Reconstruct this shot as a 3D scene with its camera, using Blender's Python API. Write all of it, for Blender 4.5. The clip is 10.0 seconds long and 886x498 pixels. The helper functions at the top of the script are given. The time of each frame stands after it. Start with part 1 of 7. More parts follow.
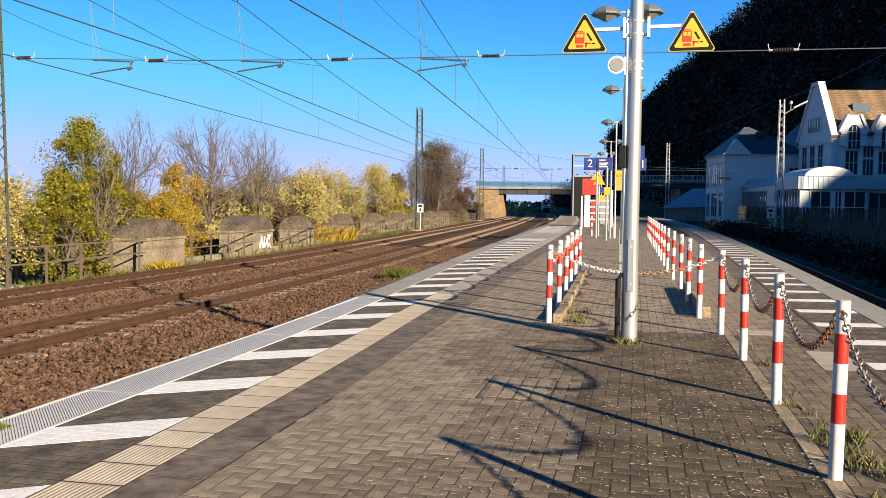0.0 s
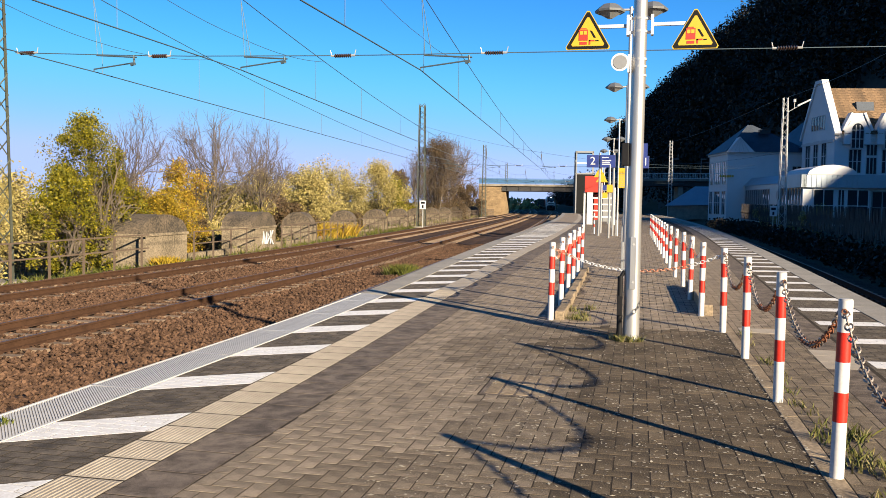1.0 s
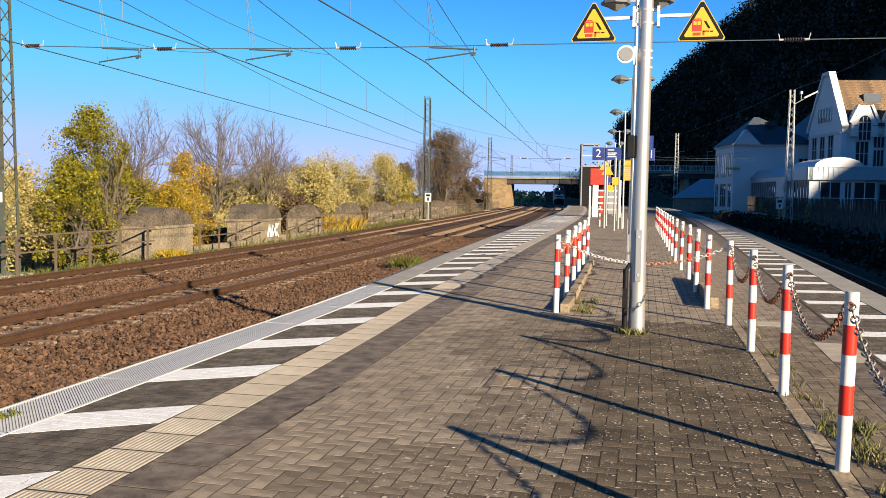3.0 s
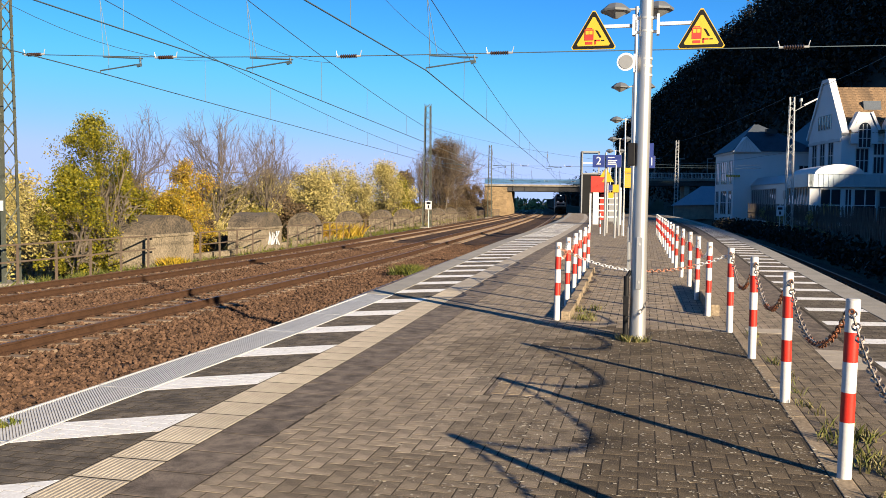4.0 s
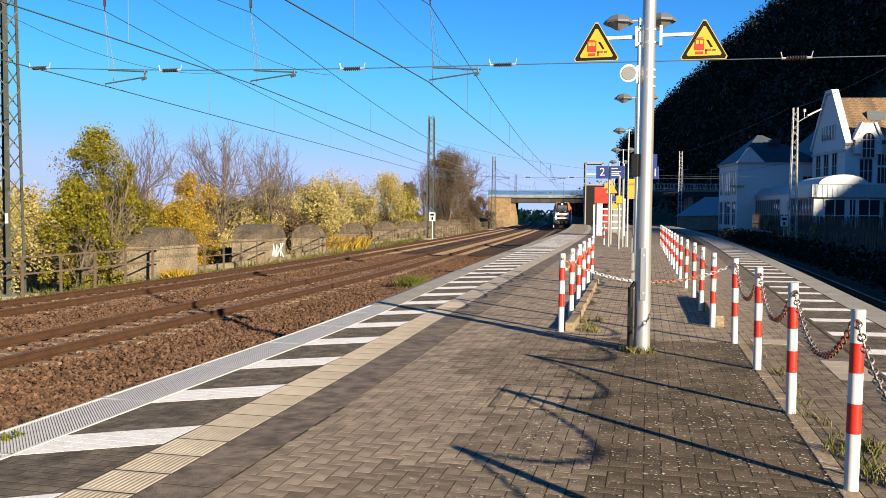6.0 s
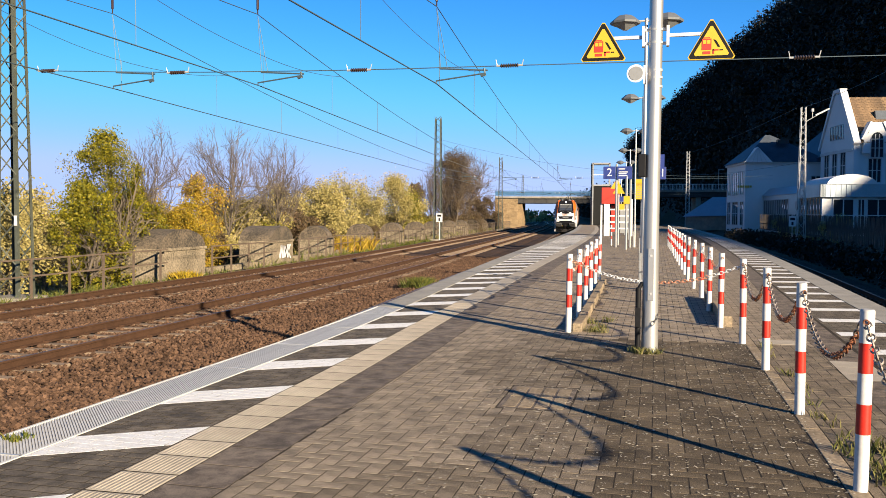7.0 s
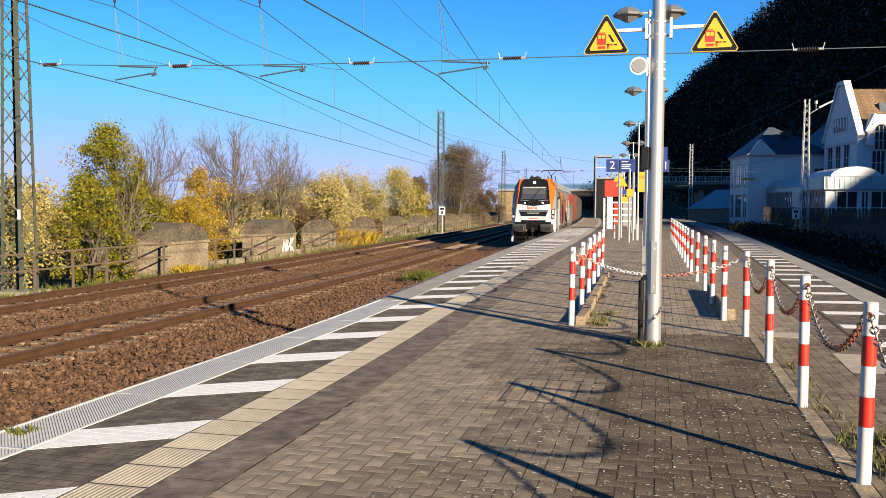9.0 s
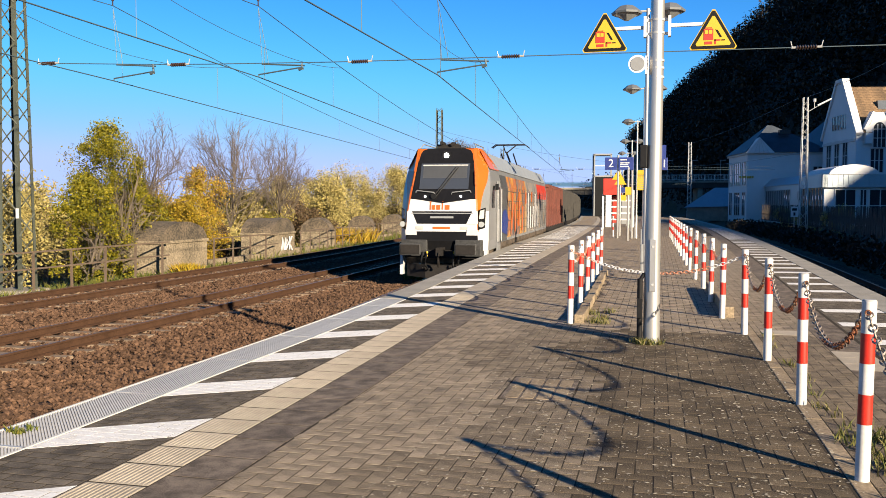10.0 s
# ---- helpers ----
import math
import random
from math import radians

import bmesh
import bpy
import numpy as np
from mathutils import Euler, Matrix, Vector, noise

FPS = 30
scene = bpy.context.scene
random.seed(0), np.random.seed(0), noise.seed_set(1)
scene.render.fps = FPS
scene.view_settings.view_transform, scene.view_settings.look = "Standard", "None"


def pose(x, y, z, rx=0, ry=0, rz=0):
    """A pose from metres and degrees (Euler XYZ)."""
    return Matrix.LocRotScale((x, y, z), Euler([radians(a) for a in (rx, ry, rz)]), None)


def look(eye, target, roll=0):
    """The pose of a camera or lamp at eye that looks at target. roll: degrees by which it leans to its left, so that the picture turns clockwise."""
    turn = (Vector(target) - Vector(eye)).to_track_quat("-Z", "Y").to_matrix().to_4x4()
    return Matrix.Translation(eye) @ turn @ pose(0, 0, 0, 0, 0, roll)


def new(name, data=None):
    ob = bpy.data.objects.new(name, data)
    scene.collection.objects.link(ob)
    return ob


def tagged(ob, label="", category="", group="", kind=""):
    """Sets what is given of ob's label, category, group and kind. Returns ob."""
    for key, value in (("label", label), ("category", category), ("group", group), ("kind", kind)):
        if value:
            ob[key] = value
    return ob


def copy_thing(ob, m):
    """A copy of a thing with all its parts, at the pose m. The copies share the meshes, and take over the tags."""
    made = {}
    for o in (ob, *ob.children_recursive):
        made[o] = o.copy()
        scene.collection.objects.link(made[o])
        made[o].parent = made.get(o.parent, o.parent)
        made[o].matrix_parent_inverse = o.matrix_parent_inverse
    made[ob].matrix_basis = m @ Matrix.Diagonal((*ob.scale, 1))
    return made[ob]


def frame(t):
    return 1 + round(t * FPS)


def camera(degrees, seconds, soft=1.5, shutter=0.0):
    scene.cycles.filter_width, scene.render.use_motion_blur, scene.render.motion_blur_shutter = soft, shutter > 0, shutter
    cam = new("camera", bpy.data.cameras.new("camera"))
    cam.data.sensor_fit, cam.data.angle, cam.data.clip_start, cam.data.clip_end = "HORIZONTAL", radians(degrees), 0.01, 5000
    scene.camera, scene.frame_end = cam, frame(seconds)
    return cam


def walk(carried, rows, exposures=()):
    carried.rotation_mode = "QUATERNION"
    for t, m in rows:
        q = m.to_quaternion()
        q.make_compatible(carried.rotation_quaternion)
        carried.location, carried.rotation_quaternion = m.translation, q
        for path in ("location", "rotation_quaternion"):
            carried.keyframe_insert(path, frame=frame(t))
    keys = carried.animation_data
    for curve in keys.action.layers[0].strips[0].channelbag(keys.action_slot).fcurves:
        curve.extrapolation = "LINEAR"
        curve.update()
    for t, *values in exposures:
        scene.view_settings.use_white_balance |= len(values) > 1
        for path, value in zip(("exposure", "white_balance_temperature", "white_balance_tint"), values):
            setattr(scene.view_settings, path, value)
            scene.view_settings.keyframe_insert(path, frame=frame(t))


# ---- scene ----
cam = camera(55.17, 10.0, soft=0.45)
EYE = (0.0, 0.0, 1.53)


def walk_camera():
    rows = [(0.0, 12.788, -3.018, -0.528), (0.5, 12.822, -3.164, -0.713), (1.0, 12.957, -3.233, -0.772), (1.5, 13.085, -3.061, -0.919),
            (2.0, 13.091, -3.494, -0.905), (2.5, 13.24, -3.867, -0.853), (4.0, 13.346, -3.218, -0.66), (4.5, 13.439, -3.091, -0.786),
            (5.0, 13.533, -2.863, -0.599), (5.5, 13.471, -2.55, -0.504), (7.0, 14.071, -2.382, -0.327), (7.5, 14.219, -2.488, -0.179),
            (8.0, 14.341, -2.591, -0.246), (8.5, 14.28, -2.749, -0.262), (9.0, 14.258, -2.844, -0.22), (9.5, 14.346, -2.909, -0.16),
            (10.0, 14.173, -2.953, -0.15)]
    walk(cam, [(t, pose(*EYE, 90 + p, r, y)) for t, y, p, r in rows])


walk_camera()

# ---- light ----
SUN_TO = Vector((0.704, -0.643, 0.304))          # towards the sun: low, behind and to the right
world = bpy.data.worlds.new("world")
scene.world = world
world.use_nodes = True
wn, wl = world.node_tree.nodes, world.node_tree.links
sky = wn.new("ShaderNodeTexSky")
sky.sky_type, sky.sun_disc = "NISHITA", False
sky.sun_elevation, sky.sun_rotation = radians(17.7), math.atan2(SUN_TO.x, SUN_TO.y)
sky.air_density, sky.dust_density, sky.ozone_density = 0.75, 0.0, 2.5
wn["Background"].inputs["Strength"].default_value = 0.05
tint = wn.new("ShaderNodeHueSaturation")
tint.inputs["Saturation"].default_value = 1.3
cool = wn.new("ShaderNodeMix")
cool.data_type, cool.blend_type = "RGBA", "MULTIPLY"
cool.inputs["Factor"].default_value, cool.inputs["B"].default_value = 1.0, (0.94, 0.9, 1.05, 1)
wl.new(sky.outputs[0], tint.inputs["Color"])
wl.new(tint.outputs[0], cool.inputs["A"])
# clear, dry autumn air: a deep blue overhead that pales to lavender at the horizon
split, join = wn.new("ShaderNodeSeparateColor"), wn.new("ShaderNodeCombineColor")
wl.new(cool.outputs["Result"], split.inputs[0])
for channel, gain, op, a, b in (("Red", 0.68, "SMOOTH_MIN", 3.1, 1.2), ("Green", 1.1, "SMOOTH_MIN", 4.1, 1.4), ("Blue", 1.15, "SMOOTH_MIN", 6.9, 1.4)):
    scale, bend = wn.new("ShaderNodeMath"), wn.new("ShaderNodeMath")
    scale.operation, bend.operation = "MULTIPLY", op
    scale.inputs[1].default_value, bend.inputs[1].default_value, bend.inputs[2].default_value = gain, a, b
    wl.new(split.outputs[channel], scale.inputs[0]), wl.new(scale.outputs[0], bend.inputs[0]), wl.new(bend.outputs[0], join.inputs[channel])
wl.new(join.outputs[0], wn["Background"].inputs["Color"])
sun = new("sun", bpy.data.lights.new("sun", "SUN"))
sun.data.energy, sun.data.angle, sun.data.color = 5.0, radians(0.55), (1.0, 0.84, 0.62)
sun.matrix_world = look(SUN_TO * 100, (0, 0, 0))
scene.view_settings.exposure = 1.7


# ---- materials ----
def material(name, color, rough=0.7, metal=0.0, vary=0.25, grain=40.0, stain=1.5, bump=0.2, bump_dist=0.004, dark=None, island=0.0,
             per_object=0.0, spec=0.5, stretch=(1, 1, 1), soft=0.28):
    """Two noises (grain and stains) over a base colour, with relief from the grain."""
    m = bpy.data.materials.new(name)
    m.use_nodes = True
    n, l = m.node_tree.nodes, m.node_tree.links
    b = n["Principled BSDF"]
    tc, mp = n.new("ShaderNodeTexCoord"), n.new("ShaderNodeMapping")
    mp.inputs["Scale"].default_value = stretch
    l.new(tc.outputs["Object"], mp.inputs["Vector"])
    fine, big = n.new("ShaderNodeTexNoise"), n.new("ShaderNodeTexNoise")
    fine.inputs["Scale"].default_value, big.inputs["Scale"].default_value = grain, stain
    fine.inputs["Detail"].default_value, big.inputs["Detail"].default_value = 4, 5
    big.inputs["Roughness"].default_value = 0.65
    l.new(mp.outputs[0], fine.inputs["Vector"]), l.new(mp.outputs[0], big.inputs["Vector"])
    add = n.new("ShaderNodeMath")
    add.operation = "ADD"
    l.new(fine.outputs["Fac"], add.inputs[0]), l.new(big.outputs["Fac"], add.inputs[1])
    ramp = n.new("ShaderNodeMapRange")
    ramp.inputs["From Min"].default_value, ramp.inputs["From Max"].default_value = 1 - soft, 1 + soft
    l.new(add.outputs[0], ramp.inputs["Value"])
    mix = n.new("ShaderNodeMix")
    mix.data_type = "RGBA"
    lo = dark or tuple(c * (1 - vary) for c in color)
    hi = tuple(min(1, c * (1 + vary * 0.6)) for c in color)
    mix.inputs["A"].default_value, mix.inputs["B"].default_value = (*lo, 1), (*hi, 1)
    l.new(ramp.outputs[0], mix.inputs["Factor"])
    out = mix.outputs["Result"]
    for amount, node, socket in ((island, "ShaderNodeNewGeometry", "Random Per Island"), (per_object, "ShaderNodeObjectInfo", "Random")):
        if amount:
            src, hsv, mr = n.new(node), n.new("ShaderNodeHueSaturation"), n.new("ShaderNodeMapRange")
            mr.inputs["To Min"].default_value, mr.inputs["To Max"].default_value = 1 - amount, 1 + amount
            l.new(src.outputs[socket], mr.inputs["Value"]), l.new(mr.outputs[0], hsv.inputs["Value"]), l.new(out, hsv.inputs["Color"])
            out = hsv.outputs[0]
    l.new(out, b.inputs["Base Color"])
    b.inputs["Roughness"].default_value, b.inputs["Metallic"].default_value = rough, metal
    b.inputs["Specular IOR Level"].default_value = spec
    if bump:
        bp = n.new("ShaderNodeBump")
        bp.inputs["Strength"].default_value, bp.inputs["Distance"].default_value = bump, bump_dist
        l.new(fine.outputs["Fac"], bp.inputs["Height"]), l.new(bp.outputs[0], b.inputs["Normal"])
    return m


def leaf_material(name, colors, rough=0.6):
    """Leaves: a colour for each leaf out of a ramp, some light passing through."""
    m = bpy.data.materials.new(name)
    m.use_nodes = True
    n, l = m.node_tree.nodes, m.node_tree.links
    b = n["Principled BSDF"]
    g, r = n.new("ShaderNodeNewGeometry"), n.new("ShaderNodeValToRGB")
    while len(r.color_ramp.elements) < len(colors):
        r.color_ramp.elements.new(0.5)
    for i, c in enumerate(colors):
        r.color_ramp.elements[i].position = i / max(1, len(colors) - 1)
        r.color_ramp.elements[i].color = (*c, 1)
    l.new(g.outputs["Random Per Island"], r.inputs[0])
    l.new(r.outputs[0], b.inputs["Base Color"])
    b.inputs["Roughness"].default_value = rough
    b.inputs["Specular IOR Level"].default_value = 0.2
    t, mx = n.new("ShaderNodeBsdfTranslucent"), n.new("ShaderNodeMixShader")
    mx.inputs[0].default_value = 0.07
    l.new(r.outputs[0], t.inputs["Color"]), l.new(b.outputs[0], mx.inputs[1]), l.new(t.outputs[0], mx.inputs[2])
    l.new(mx.outputs[0], n["Material Output"].inputs["Surface"])
    return m


def mural(name, stops):
    """A painted picture on metal, made of upright smears of several colours."""
    m = material(name, (0.3, 0.3, 0.3), 0.4, metal=0.1, bump=0.0)
    n, l = m.node_tree.nodes, m.node_tree.links
    tc, mp, no, ramp = n.new("ShaderNodeTexCoord"), n.new("ShaderNodeMapping"), n.new("ShaderNodeTexNoise"), n.new("ShaderNodeValToRGB")
    mp.inputs["Scale"].default_value = (1.0, 0.8, 0.45)
    no.inputs["Scale"].default_value, no.inputs["Detail"].default_value, no.inputs["Distortion"].default_value = 1.4, 4, 1.2
    while len(ramp.color_ramp.elements) < len(stops):
        ramp.color_ramp.elements.new(0.5)
    for e, (at, c) in zip(ramp.color_ramp.elements, stops):
        e.position, e.color = at, (*c, 1)
    l.new(tc.outputs["Object"], mp.inputs["Vector"]), l.new(mp.outputs[0], no.inputs["Vector"]), l.new(no.outputs["Fac"], ramp.inputs[0])
    l.new(ramp.outputs[0], n["Principled BSDF"].inputs["Base Color"])
    return m


def glass(name, color=(0.02, 0.025, 0.03), rough=0.05):
    m = bpy.data.materials.new(name)
    m.use_nodes = True
    b = m.node_tree.nodes["Principled BSDF"]
    b.inputs["Base Color"].default_value, b.inputs["Roughness"].default_value = (*color, 1), rough
    b.inputs["Specular IOR Level"].default_value = 0.6
    return m


def clear_glass(name):
    m = glass(name, (0.9, 0.95, 0.97), 0.02)
    b = m.node_tree.nodes["Principled BSDF"]
    b.inputs["Transmission Weight"].default_value, b.inputs["IOR"].default_value = 1.0, 1.08
    return m


def glow(name, color, strength):
    m = bpy.data.materials.new(name)
    m.use_nodes = True
    b = m.node_tree.nodes["Principled BSDF"]
    b.inputs["Base Color"].default_value = (*color, 1)
    b.inputs["Emission Color"].default_value, b.inputs["Emission Strength"].default_value = (*color, 1), strength
    return m


M = {
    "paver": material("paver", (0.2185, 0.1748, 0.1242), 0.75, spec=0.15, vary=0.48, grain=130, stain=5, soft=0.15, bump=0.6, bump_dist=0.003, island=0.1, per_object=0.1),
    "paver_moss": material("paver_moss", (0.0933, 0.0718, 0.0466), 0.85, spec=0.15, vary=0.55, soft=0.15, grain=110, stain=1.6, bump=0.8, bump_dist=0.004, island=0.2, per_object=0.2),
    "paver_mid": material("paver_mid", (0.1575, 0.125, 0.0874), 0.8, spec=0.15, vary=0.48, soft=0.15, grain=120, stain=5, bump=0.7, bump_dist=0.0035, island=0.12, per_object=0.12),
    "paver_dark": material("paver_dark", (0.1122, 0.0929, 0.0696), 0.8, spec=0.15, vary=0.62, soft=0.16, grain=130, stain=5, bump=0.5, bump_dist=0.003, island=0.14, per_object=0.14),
    "joint": material("joint", (0.0384, 0.0304, 0.0208), 0.95, spec=0.15, vary=0.4, grain=90, stain=2, bump=0.6),
    "slab_dark": material("slab_dark", (0.1313, 0.105, 0.0809), 0.8, spec=0.15, vary=0.62, soft=0.16, grain=130, stain=6, bump=0.5, island=0.12, per_object=0.12),
    "tactile": material("tactile", (0.317, 0.274, 0.213), 0.75, spec=0.15, vary=0.25, grain=120, stain=3, bump=0.3, island=0.07, per_object=0.07),
    "line_white": material("line_white", (0.606, 0.599, 0.585), 0.6, spec=0.15, vary=0.15, grain=60, stain=9, bump=0.3, dark=(0.477, 0.462, 0.433)),
    "galv": material("galv", (0.374, 0.374, 0.367), 0.45, metal=0.3, vary=0.2, grain=30, stain=3, bump=0.05),
    "galv_pole": material("galv_pole", (0.403, 0.396, 0.382), 0.38, metal=0.7, vary=0.12, grain=25, stain=2, bump=0.05, stretch=(1, 1, 0.15)),
    "coping": material("coping", (0.254, 0.236, 0.202), 0.8, spec=0.15, vary=0.3, grain=90, stain=1.5, bump=0.4),
    "concrete": material("concrete", (0.207, 0.184, 0.15), 0.9, spec=0.15, vary=0.4, grain=45, stain=1.2, bump=0.6, bump_dist=0.01),
    "concrete_old": material("concrete_old", (0.1862, 0.1502, 0.1035), 0.95, spec=0.15, vary=0.55, grain=14, stain=0.9, bump=1.0, bump_dist=0.03, dark=(0.0576, 0.049, 0.0346)),
    "ballast": material("ballast", (0.0612, 0.0353, 0.0216), 0.95, spec=0.15, vary=0.5, grain=22, stain=0.7, bump=1.0, bump_dist=0.05, dark=(0.0144, 0.00864, 0.00576)),
    "stone": material("stone", (0.0776, 0.0444, 0.0269), 0.9, spec=0.15, vary=0.4, grain=50, stain=1.0, bump=0.3, island=0.45),
    "sleeper": material("sleeper", (0.1806, 0.1315, 0.0902), 0.9, spec=0.15, vary=0.35, grain=30, stain=2, bump=0.4, island=0.12),
    "rail": material("rail", (0.05, 0.026, 0.015), 0.8, vary=0.35, grain=40, stain=3, bump=0.3, spec=0.12),
    "rail_top": material("rail_top", (0.09, 0.052, 0.033), 0.4, metal=0.2, vary=0.25, grain=20, stain=2, bump=0.0, spec=0.2),
    "post_white": material("post_white", (0.48, 0.475, 0.46), 0.4, vary=0.08, grain=60, stain=6, bump=0.1, dark=(0.438, 0.424, 0.396)),
    "plastic_orange": material("plastic_orange", (0.357, 0.15, 0.0864), 0.5, vary=0.2, grain=40, stain=5, bump=0.05),
    "kerb_old": material("kerb_old", (0.2304, 0.1792, 0.1198), 0.9, spec=0.15, vary=0.5, grain=40, stain=2, bump=0.5, per_object=0.1),
    "post_red": material("post_red", (0.42, 0.018, 0.008), 0.4, vary=0.18, grain=60, stain=6, bump=0.1),
    "rust": material("rust", (0.173, 0.0576, 0.023), 0.85, vary=0.5, grain=60, stain=8, bump=0.3),
    "sign_yellow": material("sign_yellow", (0.42, 0.265, 0.012), 0.45, vary=0.06, bump=0.0),
    "sign_black": material("sign_black", (0.008, 0.008, 0.008), 0.5, spec=0.12, vary=0.1, bump=0.0),
    "sign_red": material("sign_red", (0.3, 0.022, 0.01), 0.45, vary=0.08, bump=0.0),
    "sign_blue": material("sign_blue", (0.00864, 0.0216, 0.13), 0.45, vary=0.08, bump=0.0),
    "white_paint": material("white_paint", (0.46, 0.46, 0.46), 0.5, vary=0.08, grain=20, stain=2, bump=0.05),
    "grey_paint": material("grey_paint", (0.1656, 0.1704, 0.1752), 0.5, vary=0.12, grain=20, stain=2, bump=0.05),
    "black_paint": material("black_paint", (0.01, 0.01, 0.011), 0.5, spec=0.12, vary=0.3, grain=20, stain=2, bump=0.05),
    "steel_green": material("steel_green", (0.0634, 0.0691, 0.0518), 0.6, metal=0.2, vary=0.3, grain=30, stain=2, bump=0.1),
    "iron_rail": material("iron_rail", (0.0864, 0.0605, 0.0403), 0.8, vary=0.35, grain=40, stain=2, bump=0.2),
    "wire": material("wire", (0.05, 0.075, 0.09), 0.6, metal=0.3, vary=0.1, bump=0.0),
    "porcelain": material("porcelain", (0.0288, 0.0162, 0.0126), 0.3, vary=0.15, bump=0.0),
    "wall_white": material("wall_white", (0.4988, 0.4988, 0.4945), 0.85, vary=0.08, grain=15, stain=0.4, bump=0.1),
    "wall_trim": material("wall_trim", (0.3956, 0.3956, 0.387), 0.85, vary=0.1, grain=15, stain=0.4, bump=0.1),
    "slate": material("slate", (0.05, 0.06, 0.075), 0.55, spec=0.15, vary=0.35, grain=8, stain=0.6, bump=0.3, island=0.1),
    "clay_tile": material("clay_tile", (0.1246, 0.0763, 0.0382), 0.8, vary=0.35, grain=6, stain=0.5, bump=0.3, island=0.4),
    "zinc": material("zinc", (0.3, 0.34, 0.37), 0.45, metal=0.5, vary=0.12, grain=8, stain=0.7, bump=0.05),
    "window": glass("window"),
    "brick_wall": material("brick_wall", (0.207, 0.141, 0.072), 0.9, vary=0.35, grain=9, stain=0.8, bump=0.4, island=0.15, per_object=0.2),
    "bridge_blue": material("bridge_blue", (0.0346, 0.0976, 0.19), 0.5, vary=0.15, grain=5, stain=0.5, bump=0.05),
    "bridge_dark": material("bridge_dark", (0.03, 0.028, 0.026), 0.8, vary=0.3, grain=5, stain=0.5, bump=0.2),
    "bark": material("bark", (0.092, 0.072, 0.0518), 0.95, vary=0.4, grain=25, stain=3, bump=0.8, bump_dist=0.02),
    "twig": material("twig", (0.0749, 0.0576, 0.0461), 0.95, vary=0.25, grain=25, stain=3, bump=0.0),
    "soil": material("soil", (0.0576, 0.0432, 0.0259), 0.95, spec=0.15, vary=0.5, grain=6, stain=0.3, bump=0.8, bump_dist=0.05, dark=(0.0259, 0.0259, 0.0115)),
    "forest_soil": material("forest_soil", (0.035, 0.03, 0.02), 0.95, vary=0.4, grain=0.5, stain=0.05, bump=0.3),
    "leaf_green": leaf_material("leaf_green", [(0.0343, 0.0413, 0.00396), (0.109, 0.1, 0.00535), (0.188, 0.154, 0.00663), (0.0571, 0.0637, 0.00535), (0.217, 0.171, 0.00793)]),
    "leaf_yellow": leaf_material("leaf_yellow", [(0.212, 0.148, 0.0103), (0.319, 0.212, 0.0133), (0.106, 0.0899, 0.0103), (0.223, 0.128, 0.0161)]),
    "leaf_orange": leaf_material("leaf_orange", [(0.265, 0.161, 0.0161), (0.294, 0.207, 0.0192), (0.177, 0.129, 0.0133), (0.207, 0.0922, 0.0192)]),
    "leaf_willow": leaf_material("leaf_willow", [(0.237, 0.186, 0.0714), (0.323, 0.259, 0.0855), (0.156, 0.131, 0.0502), (0.287, 0.243, 0.0714)]),
    "leaf_brown": leaf_material("leaf_brown", [(0.0789, 0.0495, 0.0248), (0.108, 0.0702, 0.0374), (0.0495, 0.0351, 0.0207), (0.0832, 0.0622, 0.0288)]),
    # near-black leaves: the shade of hill and bank is put into their colour
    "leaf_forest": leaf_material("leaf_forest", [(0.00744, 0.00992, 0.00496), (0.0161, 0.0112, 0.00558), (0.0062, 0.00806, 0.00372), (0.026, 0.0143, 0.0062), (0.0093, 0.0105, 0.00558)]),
    "weed_green": leaf_material("weed_green", [(0.045, 0.06, 0.01), (0.1, 0.105, 0.018), (0.03, 0.042, 0.008), (0.13, 0.11, 0.02)]),
    "grass": leaf_material("grass", [(0.0691, 0.0808, 0.0173), (0.115, 0.11, 0.0288), (0.162, 0.133, 0.0576), (0.0461, 0.0576, 0.0115)]),
    "loco_silver": material("loco_silver", (0.2, 0.205, 0.212), 0.3, metal=0.35, vary=0.06, grain=10, stain=0.8, bump=0.0),
    "loco_dark": material("loco_dark", (0.0576, 0.0605, 0.0634), 0.4, spec=0.2, metal=0.2, vary=0.15, grain=10, stain=1, bump=0.0),
    "buffer": material("buffer", (0.0346, 0.0346, 0.0346), 0.5, spec=0.2, vary=0.4, grain=12, stain=3, bump=0.1),
    "blind": material("blind", (0.0346, 0.0369, 0.0403), 0.5, vary=0.1, grain=10, stain=1, bump=0.0),
    "loco_white": material("loco_white", (0.42, 0.42, 0.425), 0.3, vary=0.05, grain=10, stain=1, bump=0.0),
    "loco_orange": material("loco_orange", (0.38, 0.08, 0.009), 0.3, vary=0.05, grain=10, stain=1, bump=0.0),
    "loco_black": material("loco_black", (0.008, 0.008, 0.009), 0.22, spec=0.12, vary=0.2, grain=10, stain=1, bump=0.0),
    "loco_under": material("loco_under", (0.014, 0.012, 0.011), 0.75, spec=0.2, vary=0.4, grain=15, stain=2, bump=0.2),
    "loco_gear": material("loco_gear", (0.085, 0.066, 0.05), 0.85, spec=0.2, vary=0.5, grain=9, stain=2.5, bump=0.3, dark=(0.025, 0.02, 0.016)),
    "mural_warm": mural("mural_warm", [(0.0, (0.035, 0.035, 0.04)), (0.44, (0.1, 0.1, 0.1)), (0.5, (0.3, 0.08, 0.018)), (0.58, (0.34, 0.17, 0.03)), (0.7, (0.26, 0.21, 0.14))]),
